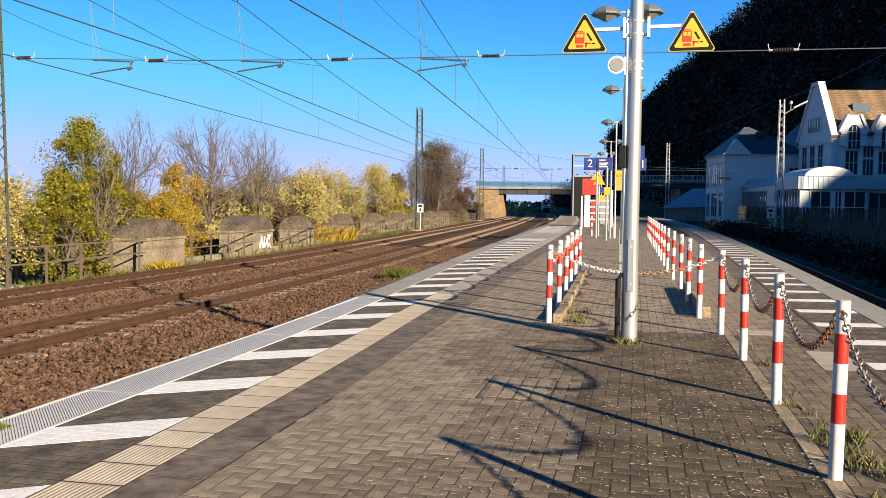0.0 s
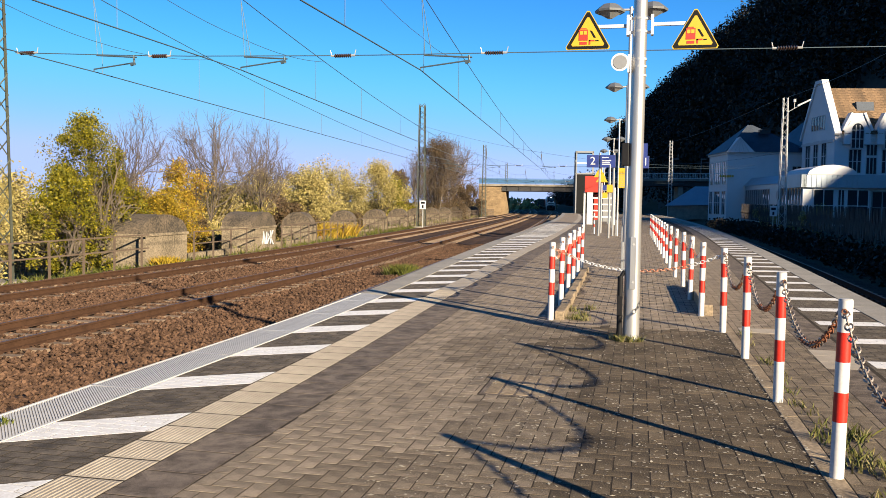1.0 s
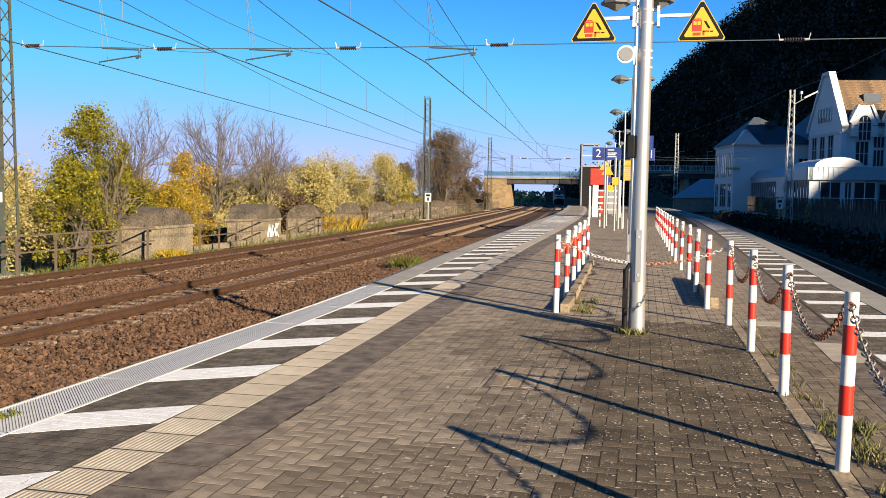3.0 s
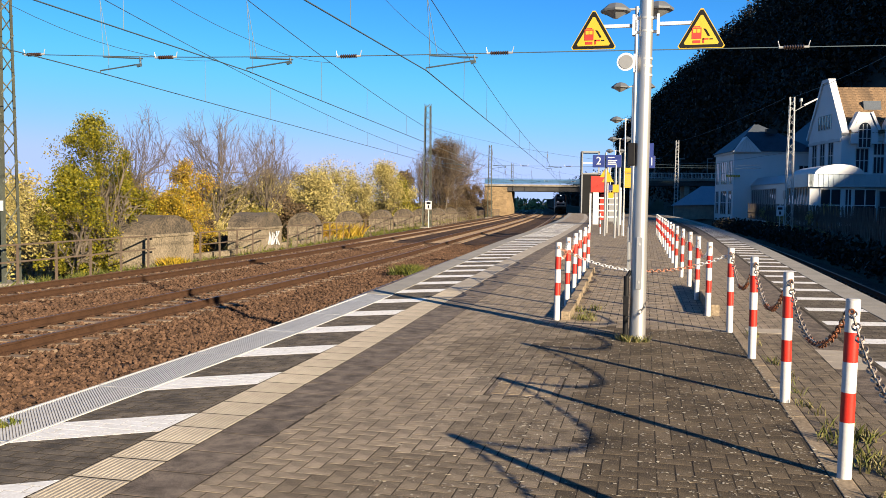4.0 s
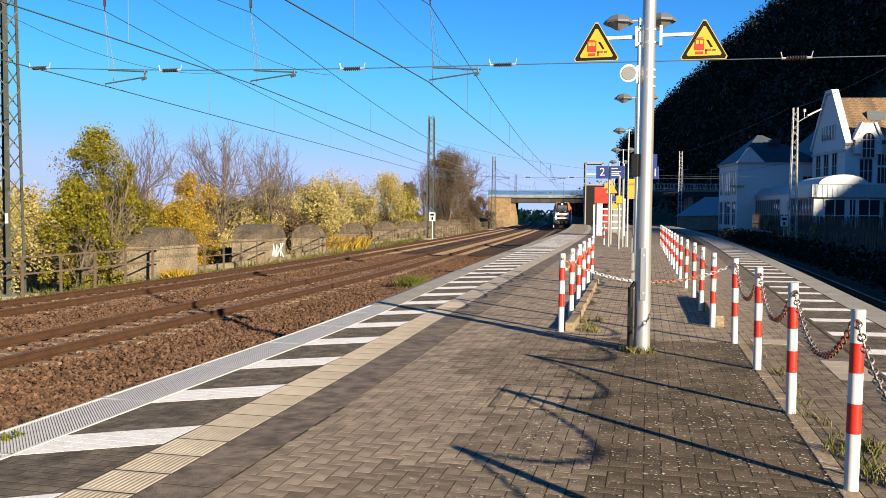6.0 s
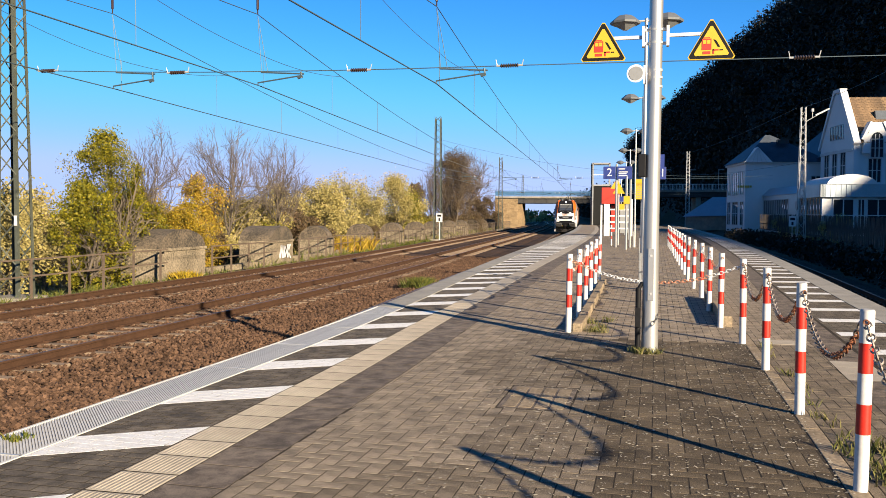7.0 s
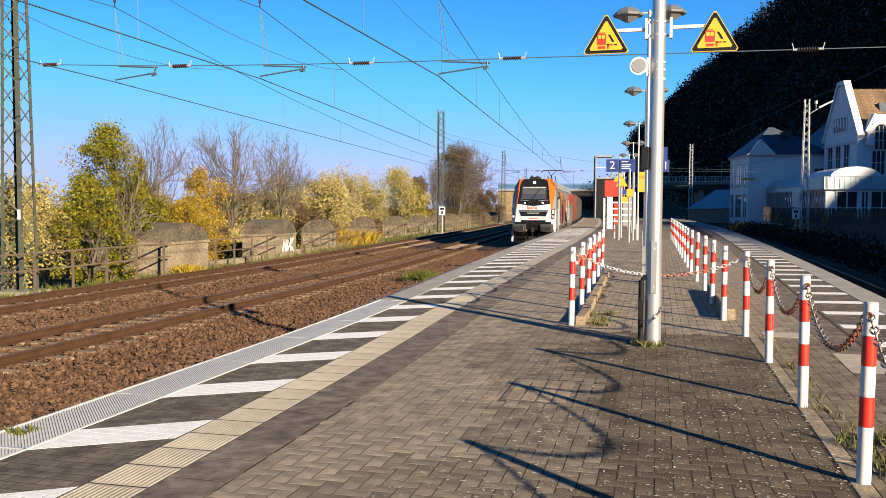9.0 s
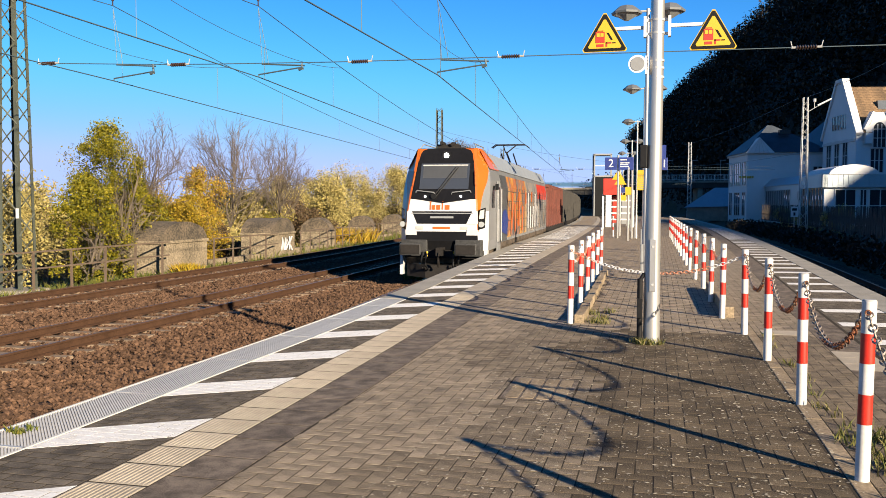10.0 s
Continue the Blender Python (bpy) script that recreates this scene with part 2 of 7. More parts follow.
    "mural_pale": mural("mural_pale", [(0.0, (0.05, 0.05, 0.055)), (0.45, (0.12, 0.12, 0.12)), (0.58, (0.2, 0.18, 0.16)), (0.68, (0.3, 0.17, 0.06))]),
    "lamp_hood": material("lamp_hood", (0.1125, 0.12, 0.1275), 0.5, metal=0.2, vary=0.15, grain=20, stain=2, bump=0.0),
    "chain_steel": material("chain_steel", (0.26, 0.23, 0.2), 0.5, metal=0.5, vary=0.4, grain=60, stain=9, bump=0.1, dark=(0.07, 0.04, 0.025)),
    "screen": glass("screen", (0.03, 0.035, 0.045), 0.08),
    "loco_roof": material("loco_roof", (0.24, 0.26, 0.28), 0.45, metal=0.3, vary=0.15, grain=8, stain=1, bump=0.0),
    "wagon_red": material("wagon_red", (0.095, 0.023, 0.013), 0.75, vary=0.35, grain=8, stain=0.8, bump=0.1),
    "wagon_grey": material("wagon_grey", (0.03, 0.027, 0.023), 0.75, vary=0.35, grain=8, stain=0.8, bump=0.1),
    "wood": material("wood", (0.03, 0.023, 0.018), 0.9, vary=0.4, grain=20, stain=2, bump=0.4, per_object=0.2, stretch=(1, 1, 0.2)),
    "moss_top": material("moss_top", (0.0882, 0.0666, 0.0444), 0.95, vary=0.6, grain=12, stain=1.5, bump=1.0, bump_dist=0.03, dark=(0.0173, 0.015, 0.0104)),
    "grit": material("grit", (0.346, 0.306, 0.23), 0.9, vary=0.2, bump=0.0, island=0.3),
    "grate": material("grate", (0.454, 0.447, 0.427), 0.75, spec=0.2, vary=0.15, grain=60, stain=3, bump=0.05),
    "pit": material("pit", (0.248, 0.24, 0.2304), 0.9, vary=0.3, bump=0.0),
    "lamp_glow": glow("lamp_glow", (1.0, 0.97, 0.9), 6.0),
    "lamp_glass": glass("lamp_glass", (0.25, 0.26, 0.26), 0.2),
    "clear_glass": clear_glass("clear_glass"),
    "dirt_snow": material("dirt_snow", (0.308, 0.3016, 0.2904), 0.6, vary=0.15, grain=40, stain=3, bump=0.1),
}


# ---- building helpers ----
class Geo:
    """Gathers vertices and faces of one mesh; a slot number goes with each face."""
    def __init__(self):
        self.v, self.f, self.s = [], [], []

    def add(self, verts, faces, slot=0):
        o = len(self.v)
        self.v += [tuple(p) for p in verts]
        self.f += [tuple(i + o for i in f) for f in faces]
        self.s += [slot] * len(faces)
        return self

    def box(self, x0, y0, z0, x1, y1, z1, slot=0, m=None, top=None):
        """top: (x inset, y inset) of the upper face."""
        ix, iy = top or (0, 0)
        p = [(x0, y0, z0), (x1, y0, z0), (x1, y1, z0), (x0, y1, z0), (x0 + ix, y0 + iy, z1), (x1 - ix, y0 + iy, z1), (x1 - ix, y1 - iy, z1), (x0 + ix, y1 - iy, z1)]
        if m:
            p = [m @ Vector(q) for q in p]
        return self.add(p, [(3, 2, 1, 0), (4, 5, 6, 7), (0, 1, 5, 4), (1, 2, 6, 5), (2, 3, 7, 6), (3, 0, 4, 7)], slot)

    def cyl(self, a, b, r0, r1=None, n=10, slot=0, caps=True):
        a, b = Vector(a), Vector(b)
        r1 = r0 if r1 is None else r1
        q = (b - a).to_track_quat("Z", "Y")
        ring = [Vector((math.cos(2 * math.pi * i / n), math.sin(2 * math.pi * i / n), 0)) for i in range(n)]
        p = [a + q @ (c * r0) for c in ring] + [b + q @ (c * r1) for c in ring]
        f = [(i, (i + 1) % n, n + (i + 1) % n, n + i) for i in range(n)]
        if caps:
            f += [tuple(range(n - 1, -1, -1)), tuple(range(n, 2 * n))]
        return self.add(p, f, slot)

    def lathe(self, a, b, profile, n=8, slot=0):
        """A turned shape from a to b; profile: (share of the way, radius)."""
        a, b = Vector(a), Vector(b)
        q = (b - a).to_track_quat("Z", "Y")
        p = [a.lerp(b, u) + q @ Vector((r * math.cos(2 * math.pi * i / n), r * math.sin(2 * math.pi * i / n), 0)) for u, r in profile for i in range(n)]
        k = len(profile)
        f = [(j * n + i, j * n + (i + 1) % n, (j + 1) * n + (i + 1) % n, (j + 1) * n + i) for j in range(k - 1) for i in range(n)]
        return self.add(p, f + [tuple(range(n - 1, -1, -1)), tuple(range((k - 1) * n, k * n))], slot)

    def tube(self, pts, r, n=5, slot=0):
        """One bent tube through the points."""
        pts, p = [Vector(q) for q in pts], []
        for i, c in enumerate(pts):
            q = (pts[min(i + 1, len(pts) - 1)] - pts[max(i - 1, 0)]).to_track_quat("Z", "Y")
            p += [c + q @ Vector((r * math.cos(2 * math.pi * k / n), r * math.sin(2 * math.pi * k / n), 0)) for k in range(n)]
        k = len(pts)
        f = [(j * n + i, j * n + (i + 1) % n, (j + 1) * n + (i + 1) % n, (j + 1) * n + i) for j in range(k - 1) for i in range(n)]
        return self.add(p, f + [tuple(range(n - 1, -1, -1)), tuple(range((k - 1) * n, k * n))], slot)

    def prism(self, poly, d, slot=0):
        """A flat polygon (list of points) pushed along the vector d."""
        n, d = len(poly), Vector(d)
        p = [Vector(q) for q in poly]
        p += [q + d for q in p]
        return self.add(p, [tuple(range(n - 1, -1, -1)), tuple(range(n, 2 * n))] + [(i, (i + 1) % n, n + (i + 1) % n, n + i) for i in range(n)], slot)

    def torus(self, c, q, R, r, stretch=1.0, n=12, k=6, slot=0):
        p = []
        for i in range(n):
            a = 2 * math.pi * i / n
            for j in range(k):
                b = 2 * math.pi * j / k
                p.append(Vector(c) + q @ Vector(((R + r * math.cos(b)) * math.cos(a) * stretch, (R + r * math.cos(b)) * math.sin(a), r * math.sin(b))))
        return self.add(p, [(i * k + j, ((i + 1) % n) * k + j, ((i + 1) % n) * k + (j + 1) % k, i * k + (j + 1) % k) for i in range(n) for j in range(k)], slot)

    def mesh(self, name, mats, smooth=False, bevel=0.0):
        me = bpy.data.meshes.new(name)
        me.from_pydata(self.v, [], self.f)
        for m in (mats if isinstance(mats, (list, tuple)) else [mats]):
            me.materials.append(M[m])
        me.polygons.foreach_set("material_index", self.s)
        if bevel:
            bm = bmesh.new()
            bm.from_mesh(me)
            bmesh.ops.remove_doubles(bm, verts=bm.verts, dist=1e-5)
            bmesh.ops.recalc_face_normals(bm, faces=bm.faces)
            bmesh.ops.bevel(bm, geom=[e for e in bm.edges if len(e.link_faces) == 2 and e.calc_face_angle(0) > 0.5], offset=bevel, segments=2, profile=0.6, affect="EDGES", clamp_overlap=True)
            bm.to_mesh(me)
            bm.free()
        else:
            bm = bmesh.new()
            bm.from_mesh(me)
            bmesh.ops.recalc_face_normals(bm, faces=bm.faces) if len(bm.faces) < 4000 else None
            bm.to_mesh(me)
            bm.free()
        if smooth:
            me.polygons.foreach_set("use_smooth", [True] * len(me.polygons))
            me.set_sharp_from_angle(angle=radians(40))
        me.update()
        return me


def part(name, geo, mats, parent=None, label="", smooth=False, bevel=0.0):
    ob = new(name, geo.mesh(name, mats, smooth, bevel) if isinstance(geo, Geo) else geo)
    if parent:
        ob.parent = parent
    return tagged(ob, label=label)


def thing(name, label, category, m=None, group=""):
    ob = new(name)
    ob.empty_display_size = 0.2
    ob.matrix_basis = m or Matrix()
    return tagged(ob, label, category, group)


def solo(name, geo, mats, label, category="", group="", kind="", smooth=False, bevel=0.0, m=None):
    ob = part(name, geo, mats, smooth=smooth, bevel=bevel)
    if m:
        ob.matrix_basis = m
    return tagged(ob, label, category, group, kind)


def curve(knots):
    """A smooth function through (y, x) knots (monotone cubic)."""
    ys, xs = np.array([k[0] for k in knots], float), np.array([k[1] for k in knots], float)
    h, d = np.diff(ys), np.diff(xs) / np.diff(ys)
    s = np.concatenate([[d[0]], (d[:-1] * h[1:] + d[1:] * h[:-1]) / (h[1:] + h[:-1]), [d[-1]]])

    def at(y):
        i = int(np.clip(np.searchsorted(ys, y) - 1, 0, len(h) - 1))
        u = (y - ys[i]) / h[i]
        if u < 0 or u > 1:
            return float(xs[0] + s[0] * (y - ys[0]) if u < 0 else xs[-1] + s[-1] * (y - ys[-1]))
        return float((2 * u**3 - 3 * u**2 + 1) * xs[i] + (u**3 - 2 * u**2 + u) * h[i] * s[i] + (3 * u**2 - 2 * u**3) * xs[i + 1] + (u**3 - u**2) * h[i] * s[i + 1])
    return at


def steps(y0, y1, near, grow=0.03):
    """Stations along the line, wider apart farther off."""
    out, y = [y0], y0
    while y < y1:
        y += near * (1 + grow * max(0, y))
        out.append(min(y, y1))
    return out


def strip(fa, fb, ys, za, zb, slot=0, geo=None):
    """A surface between two lines of the plan."""
    geo = geo or Geo()
    p = [q for y in ys for q in ((fa(y), y, za), (fb(y), y, zb))]
    return geo.add(p, [(2 * i, 2 * i + 1, 2 * i + 3, 2 * i + 2) for i in range(len(ys) - 1)], slot)


def sweep(line, ys, profile, geo=None, slot=0, closed=True):
    """A profile of (across, height) drawn along a line of the plan."""
    geo, n = geo or Geo(), len(profile)
    p = [(line(y) + a, y, z) for y in ys for a, z in profile]
    m = n if closed else n - 1
    f = [(i * n + j, i * n + (j + 1) % n, (i + 1) * n + (j + 1) % n, (i + 1) * n + j) for i in range(len(ys) - 1) for j in range(m)]
    if closed:
        f += [tuple(range(n)), tuple(range(len(ys) * n - 1, (len(ys) - 1) * n - 1, -1))]
    return geo.add(p, f, slot)


def heading(line, y):
    return math.atan2(line(y - 0.5) - line(y + 0.5), 1.0)


# ---- lines of the plan ----
RAIL = -0.9
edge = curve([(-15, -4.3), (6.6, -4.27), (9.5, -4.28), (13.4, -4.4), (19.5, -4.74), (25, -5.04), (32.7, -5.45), (45, -5.92), (61, -6.62), (82, -7.7),
              (111, -9.7), (152, -13.05), (178, -15.3), (229, -20.6), (290, -27.9), (420, -47), (600, -80)])
tac = curve([(-15, -3.0), (4, -3.04), (8.4, -3.13), (11.5, -3.25), (15.7, -3.37), (19.2, -3.47), (24.7, -3.62), (33.5, -3.8), (48, -4.2), (75, -5.3), (100, -6.8), (135, -9.6)])
redge = curve([(-15, 3.3), (5, 3.42), (13.6, 3.63), (23.4, 3.97), (41.4, 4.45), (70.7, 4.6), (100, 3.9), (135, 2.0)])


def track_1(y):
    return edge(y) - float(np.interp(y, [60, 110], [1.52, 1.68]))


track_2 = curve([(-15, -11.1), (23, -11.1), (32, -11.3), (57, -12.8), (97, -15.4), (140, -18.6), (185, -22.6), (225, -27), (300, -37.3), (420, -56.5), (600, -90)])
track_3 = curve([(-15, -15.95), (26, -15.95), (36, -16.1), (57, -17.3), (97, -19.8), (140, -22.9), (185, -26.8), (225, -31.3), (300, -41.5), (420, -60.8), (600, -94.5)])


def track_0(y):
    return redge(y) + 1.72


# ---- ground ----
def ridge(y):
    """Crest of the wooded hill: its place across and its height."""
    # off-view dips at -31..-13 and 0..6 are added to let sun reach the houses
    ys = [-700, -120, -60, -35, -31, -13, -9, -4, 0, 6, 10, 30, 150, 250, 332, 450, 560, 800, 1500]
    return np.interp(y, ys, [152, 148, 143, 142, 142, 140.5, 140, 140, 139.7, 139.4, 139, 138, 112, 74, 46, 20, 0, -60, -300]), np.interp(y, ys, [60.5, 60.5, 63, 63.5, 51, 51, 64, 64, 57, 57, 65, 65.8, 82, 80, 71.5, 60, 50, 44, 40])


def hill_z(x, y):
    xr, zr = ridge(y)
    base = xr - zr / 1.05
    u = (x - base) / (xr - base)
    if u <= 0:
        return 0.0
    # ground out of view lowered behind the crest, so the sun reaches the pavilion
    sun_gap = min(1, max(0, (x - 148) / 17)) * 24 if -60 < y < 14 else 0
    return zr * min(1, u) - sun_gap + 2.5 * noise.noise(Vector((x * 0.03, y * 0.03, 1))) * min(1, u * 3)


def ground_z(x, y):
    left, right = track_3(y) - 2.6, track_0(y) + 2.6
    if x > right:
        bank = min(1.0, (x - right) / 2.5) * 0.55
        return -1.1 + bank + hill_z(x, y)
    if x < left:
        d = left - x
        return -1.1 - min(1, d / 14) * 2.6 - min(d, 300) * 0.004
    return -1.22


def build_ground():
    g, xs = Geo(), [-1500, -700, -350, -180, -100, -70, -55, -45, -38, -32, -28, -25, -22, -20, -19, -18, -14, -9, -5, 0, 4, 6, 8, 9, 10, 11, 12.5, 15, 20, 26, 33, 41, 50, 60, 72, 86, 100, 115, 130, 146, 165, 200, 300, 600, 1500]
    ys = [-700, -500, -350, -250, -180, -130, -90, -60, -45, -35, -31, -25, -18, -13, -9, -4, 0, 6, 10] + list(range(14, 130, 6)) + list(range(132, 420, 14)) + [440, 480, 520, 560, 620, 700, 800, 1000, 1500, 2500]
    g.add([(x, y, ground_z(x, y)) for y in ys for x in xs], [(j * len(xs) + i, j * len(xs) + i + 1, (j + 1) * len(xs) + i + 1, (j + 1) * len(xs) + i) for j in range(len(ys) - 1) for i in range(len(xs) - 1)])
    solo("ground", g, "soil", "bare brown soil with autumn weeds", kind="structure", smooth=True)


build_ground()
YS = steps(-12, 560, 2.0, 0.01)


def build_ballast():
    g = Geo()
    sweep(track_1, YS, [(1.9, -1.2), (1.7, -1.125), (-2.0, -1.125), (-2.3, -1.15), (-2.9, -1.22), (-3.0, -1.4)], g, closed=False)
    sweep(track_2, YS, [(2.9, -1.3), (2.7, -1.2), (1.7, -1.125), (-1.8, -1.125), (-2.6, -1.19), (-2.9, -1.3)], g, closed=False)
    sweep(track_3, YS, [(2.6, -1.3), (2.4, -1.2), (1.7, -1.125), (-1.6, -1.125), (-2.1, -1.17), (-2.6, -1.5)], g, closed=False)
    sweep(track_0, steps(-12, 200, 2, 0.01), [(-1.6, -1.3), (-1.5, -1.1), (1.8, -1.1), (2.6, -1.35)], g, closed=False)
    solo("ballast_bed", g, "ballast", "brown rust-stained crushed stone under the tracks", kind="structure", smooth=True)


build_ballast()


def build_stones():
    """Loose stones near the camera, where each one shows."""
    rng = np.random.default_rng(4)
    base = np.array([(1, 0, 0), (-1, 0, 0), (0, 1, 0), (0, -1, 0), (0, 0, 0.8), (0, 0, -0.8), (0.7, 0.7, 0.45), (-0.7, -0.7, -0.4)])
    faces = np.array([(0, 6, 4), (6, 2, 4), (2, 1, 4), (1, 3, 4), (3, 0, 4), (6, 0, 5), (2, 6, 5), (1, 2, 5), (3, 7, 5), (0, 3, 5), (7, 1, 5), (3, 1, 7)])
    pts = []
    for _ in range(128000):
        y = 3 + 48 * rng.random() ** 1.5
        d = rng.random()
        x = -6.2 - d * 13.2
        c1, c2, c3 = track_1(y), track_2(y), track_3(y)
        x += edge(y) + 4.3 if d < 0.35 else c2 + 11.1
        gauge = min(abs(abs(x - c) - 0.72) for c in (c1, c2, c3))
        if gauge < 0.12 or x > edge(y) - 0.1 or x < c3 - 2.2:
            continue
        inner = min(abs(x - c) for c in (c1, c2, c3))
        z = -1.115 if inner < 1.6 else -1.115 - (inner - 1.6) * 0.075
        if inner < 1.3 and (y + 0.13) % 0.62 < 0.28 and rng.random() < 0.97:
            continue
        z += rng.random() * 0.03
        pts.append((x, y, z))
    pts = np.array(pts)
    n = len(pts)
    size = rng.uniform(0.024, 0.05, n)[:, None, None] * rng.uniform(0.6, 1.3, (n, 1, 3))
    a = rng.uniform(0, 6.28, n)
    b = base[None] * size + rng.normal(0, 0.004, (n, 8, 3))
    c, s = np.cos(a)[:, None], np.sin(a)[:, None]
    rot = np.stack([b[..., 0] * c - b[..., 1] * s, b[..., 0] * s + b[..., 1] * c, b[..., 2]], -1)
    v = (rot + pts[:, None] + np.array([0, 0, 0.012])).reshape(-1, 3)
    f = (faces[None] + np.arange(n)[:, None, None] * 8).reshape(-1, 3)
    me = bpy.data.meshes.new("ballast_stones")
    me.from_pydata(v.tolist(), [], f.tolist())
    me.materials.append(M["stone"])
    tagged(new("ballast_stones", me), "loose brown crushed stones of the track bed", "gravel", kind="stuff")


build_stones()


def build_track(line, y0, y1, label):
    for side in (-1, 1):
        ys = steps(y0, y1, 1.5, 0.01)
        o = side * 0.7535
        prof = [(o - 0.075, RAIL - 0.172), (o + 0.075, RAIL - 0.172), (o + 0.07, RAIL - 0.155), (o + 0.012, RAIL - 0.135), (o + 0.012, RAIL - 0.045), (o + 0.036, RAIL - 0.035), (o + 0.036, RAIL - 0.003),
                (o - 0.036, RAIL - 0.003), (o - 0.036, RAIL - 0.035), (o - 0.012, RAIL - 0.045), (o - 0.012, RAIL - 0.135), (o - 0.07, RAIL - 0.155)]
        r = part("rail", sweep(line, ys, prof), "rail")
        tagged(r, label, "rail", "rails of the station", "structure")
        top = sweep(line, ys, [(o - 0.031, RAIL - 0.0035), (o + 0.031, RAIL - 0.0035), (o + 0.028, RAIL), (o - 0.028, RAIL)])
        part("running_surface", top, "rail_top", r, "worn shiny rail head")
    g, c = Geo(), Geo()
    y, k = y0, 0
    while y < y1:
        m = pose(line(y), y, 0, 0, 0, math.degrees(heading(line, y)))
        g.box(-1.3, -0.13, RAIL - 0.36, 1.3, 0.13, RAIL - 0.173, m=m, top=(0.03, 0.03))
        if y < 70:
            for s in (-0.7535, 0.7535):
                for e in (-0.11, 0.11):
                    c.box(s + e - 0.045, -0.06, RAIL - 0.178, s + e + 0.045, 0.06, RAIL - 0.12, m=m, top=(0.02, 0.02))
        y += 0.62
    solo("sleepers", g, "sleeper", "pale weathered concrete sleepers in the ballast", "sleeper", kind="stuff")
    solo("rail_clips", c, "rail", "rusty rail clips on the sleepers", "rail clip", kind="stuff")


build_track(track_1, -8.06, 330, "rusty steel rail beside the platform edge")
build_track(track_2, -1.86, 330, "rusty steel rail of the middle track")
build_track(track_3, 4.34, 330, "rusty steel rail of the outer track")
build_track(track_0, 8, 150, "dark steel rail in the shade")


# ---- platform ----
def build_platform():
    ys = steps(-12, 128, 1.0, 0.02)
    g = Geo()
    strip(edge, redge, ys, -0.015, -0.015, 0, g)
    for f in (edge, redge):
        g.add([(f(y), y, z) for y in ys for z in (-0.015, -1.3)], [(2 * i, 2 * i + 1, 2 * i + 3, 2 * i + 2) for i in range(len(ys) - 1)], 0)
    p = solo("platform", g, "joint", "island platform paved with grey-brown concrete pavers", kind="structure")
    # far paving, where single pavers no longer show
    far = steps(44.75, 127, 1.2, 0.02)
    # the darker paver tone puts the shadow lying there into the colour
    part("far_paving", strip(lambda y: tac(y) + 0.86, lambda y: redge(y) - 2.2, far, -0.002, -0.002), "paver_mid", p)
    part("far_edge_paving", strip(lambda y: edge(y) + 0.4, lambda y: tac(y) + 0.01, steps(59.9, 127, 1.2), -0.002, -0.002), "paver", p)
    part("far_edge_paving", strip(lambda y: redge(y) - 1.36, lambda y: redge(y) - 0.4, steps(59.9, 127, 1.2), -0.002, -0.002), "paver", p)
    # sand in the joints, a few millimetres below the stones
    part("joint_sand", strip(lambda y: edge(y) + 0.45, lambda y: redge(y) - 0.42, steps(-8, 44.7, 0.9), -0.0012, -0.0012), "joint", p)
    # coping stones along both edges
    for f, s, y0 in ((edge, 1, 13.2), (redge, -1, -8.0)):
        y = y0
        while y < 126:
            L = 1.0 if y < 60 else 4.0
            w = 0.42
            a, b = y + 0.006, y + L - 0.006
            c = Geo()
            xa, xb = f(a), f(b)
            lo, hi = (-0.03, w) if s > 0 else (-w, 0.06)
            c.prism([(xa + lo, a, -0.16), (xa + hi, a, -0.16), (xb + hi, b, -0.16), (xb + lo, b, -0.16)], (0, 0, 0.165))
            part("coping_stone", c, "coping", p)
            y += L
    # ribbed guiding tiles
    n, y = 0, -8.24
    rib = Geo()
    while y < 120:
        L, w = (0.36, 0.38) if y < 60 else (3.6, 0.38)
        x = tac(y + L / 2)
        h = -math.degrees(heading(tac, y + L / 2))
        if y < 14:
            if n == 0:
                rib.box(-w / 2 + 0.005, -L / 2 + 0.009, -0.03, w / 2 - 0.005, L / 2 - 0.009, 0.0, top=(0.0015, 0.0015))
                for i in range(12):
                    c = -w / 2 + 0.02 + (w - 0.04) * i / 11
                    rib.box(c - 0.009, -L / 2 + 0.01, 0.0, c + 0.009, L / 2 - 0.01, 0.0035, top=(0.004, 0.035))
                me = rib.mesh("guiding_tile", ["tactile"])
            t = part("guiding_tile", me, "tactile", p)
            t.matrix_basis = pose(x + w / 2, y + L / 2, 0, 0, 0, -h)
            n += 1
        else:
            c = Geo()
            xa, xb = tac(y + 0.004), tac(y + L - 0.004)
            c.prism([(xa, y + 0.004, -0.03), (xa + w, y + 0.004, -0.03), (xb + w, y + L - 0.004, -0.03), (xb, y + L - 0.004, -0.03)], (0, 0, 0.033))
            part("guiding_tile", c, "tactile", p)
        y += L
    # dark slabs beside the guiding strip
    y = -8.2
    while y < 100:
        L = 0.4 if y < 40 else 4
        c = Geo()
        wid = 0.36 + min(0.1, max(0, (y - 4) * 0.01))
        xa, xb = tac(y) + 0.385, tac(y + L) + 0.385
        c.prism([(xa, y + 0.008, -0.03), (xa + wid, y + 0.008, -0.03), (xb + wid, y + L - 0.007, -0.03), (xb, y + L - 0.007, -0.03)], (0, 0, 0.0304))
        part("dark_slab", c, "slab_dark", p)
        y += L
    # grating along the edge
    bar = Geo().prism([(-0.22, 0.245, -0.03), (0.22, -0.245, -0.03), (0.22, -0.2285, -0.03), (-0.22, 0.2615, -0.03)], (0, 0, 0.033))
    me = bar.mesh("grating_bar", ["grate"])
    pitch = 0.028
    for k in range(290):
        y = 2.4 + k * pitch
        b = part("grating_bar", me, "grate", p)
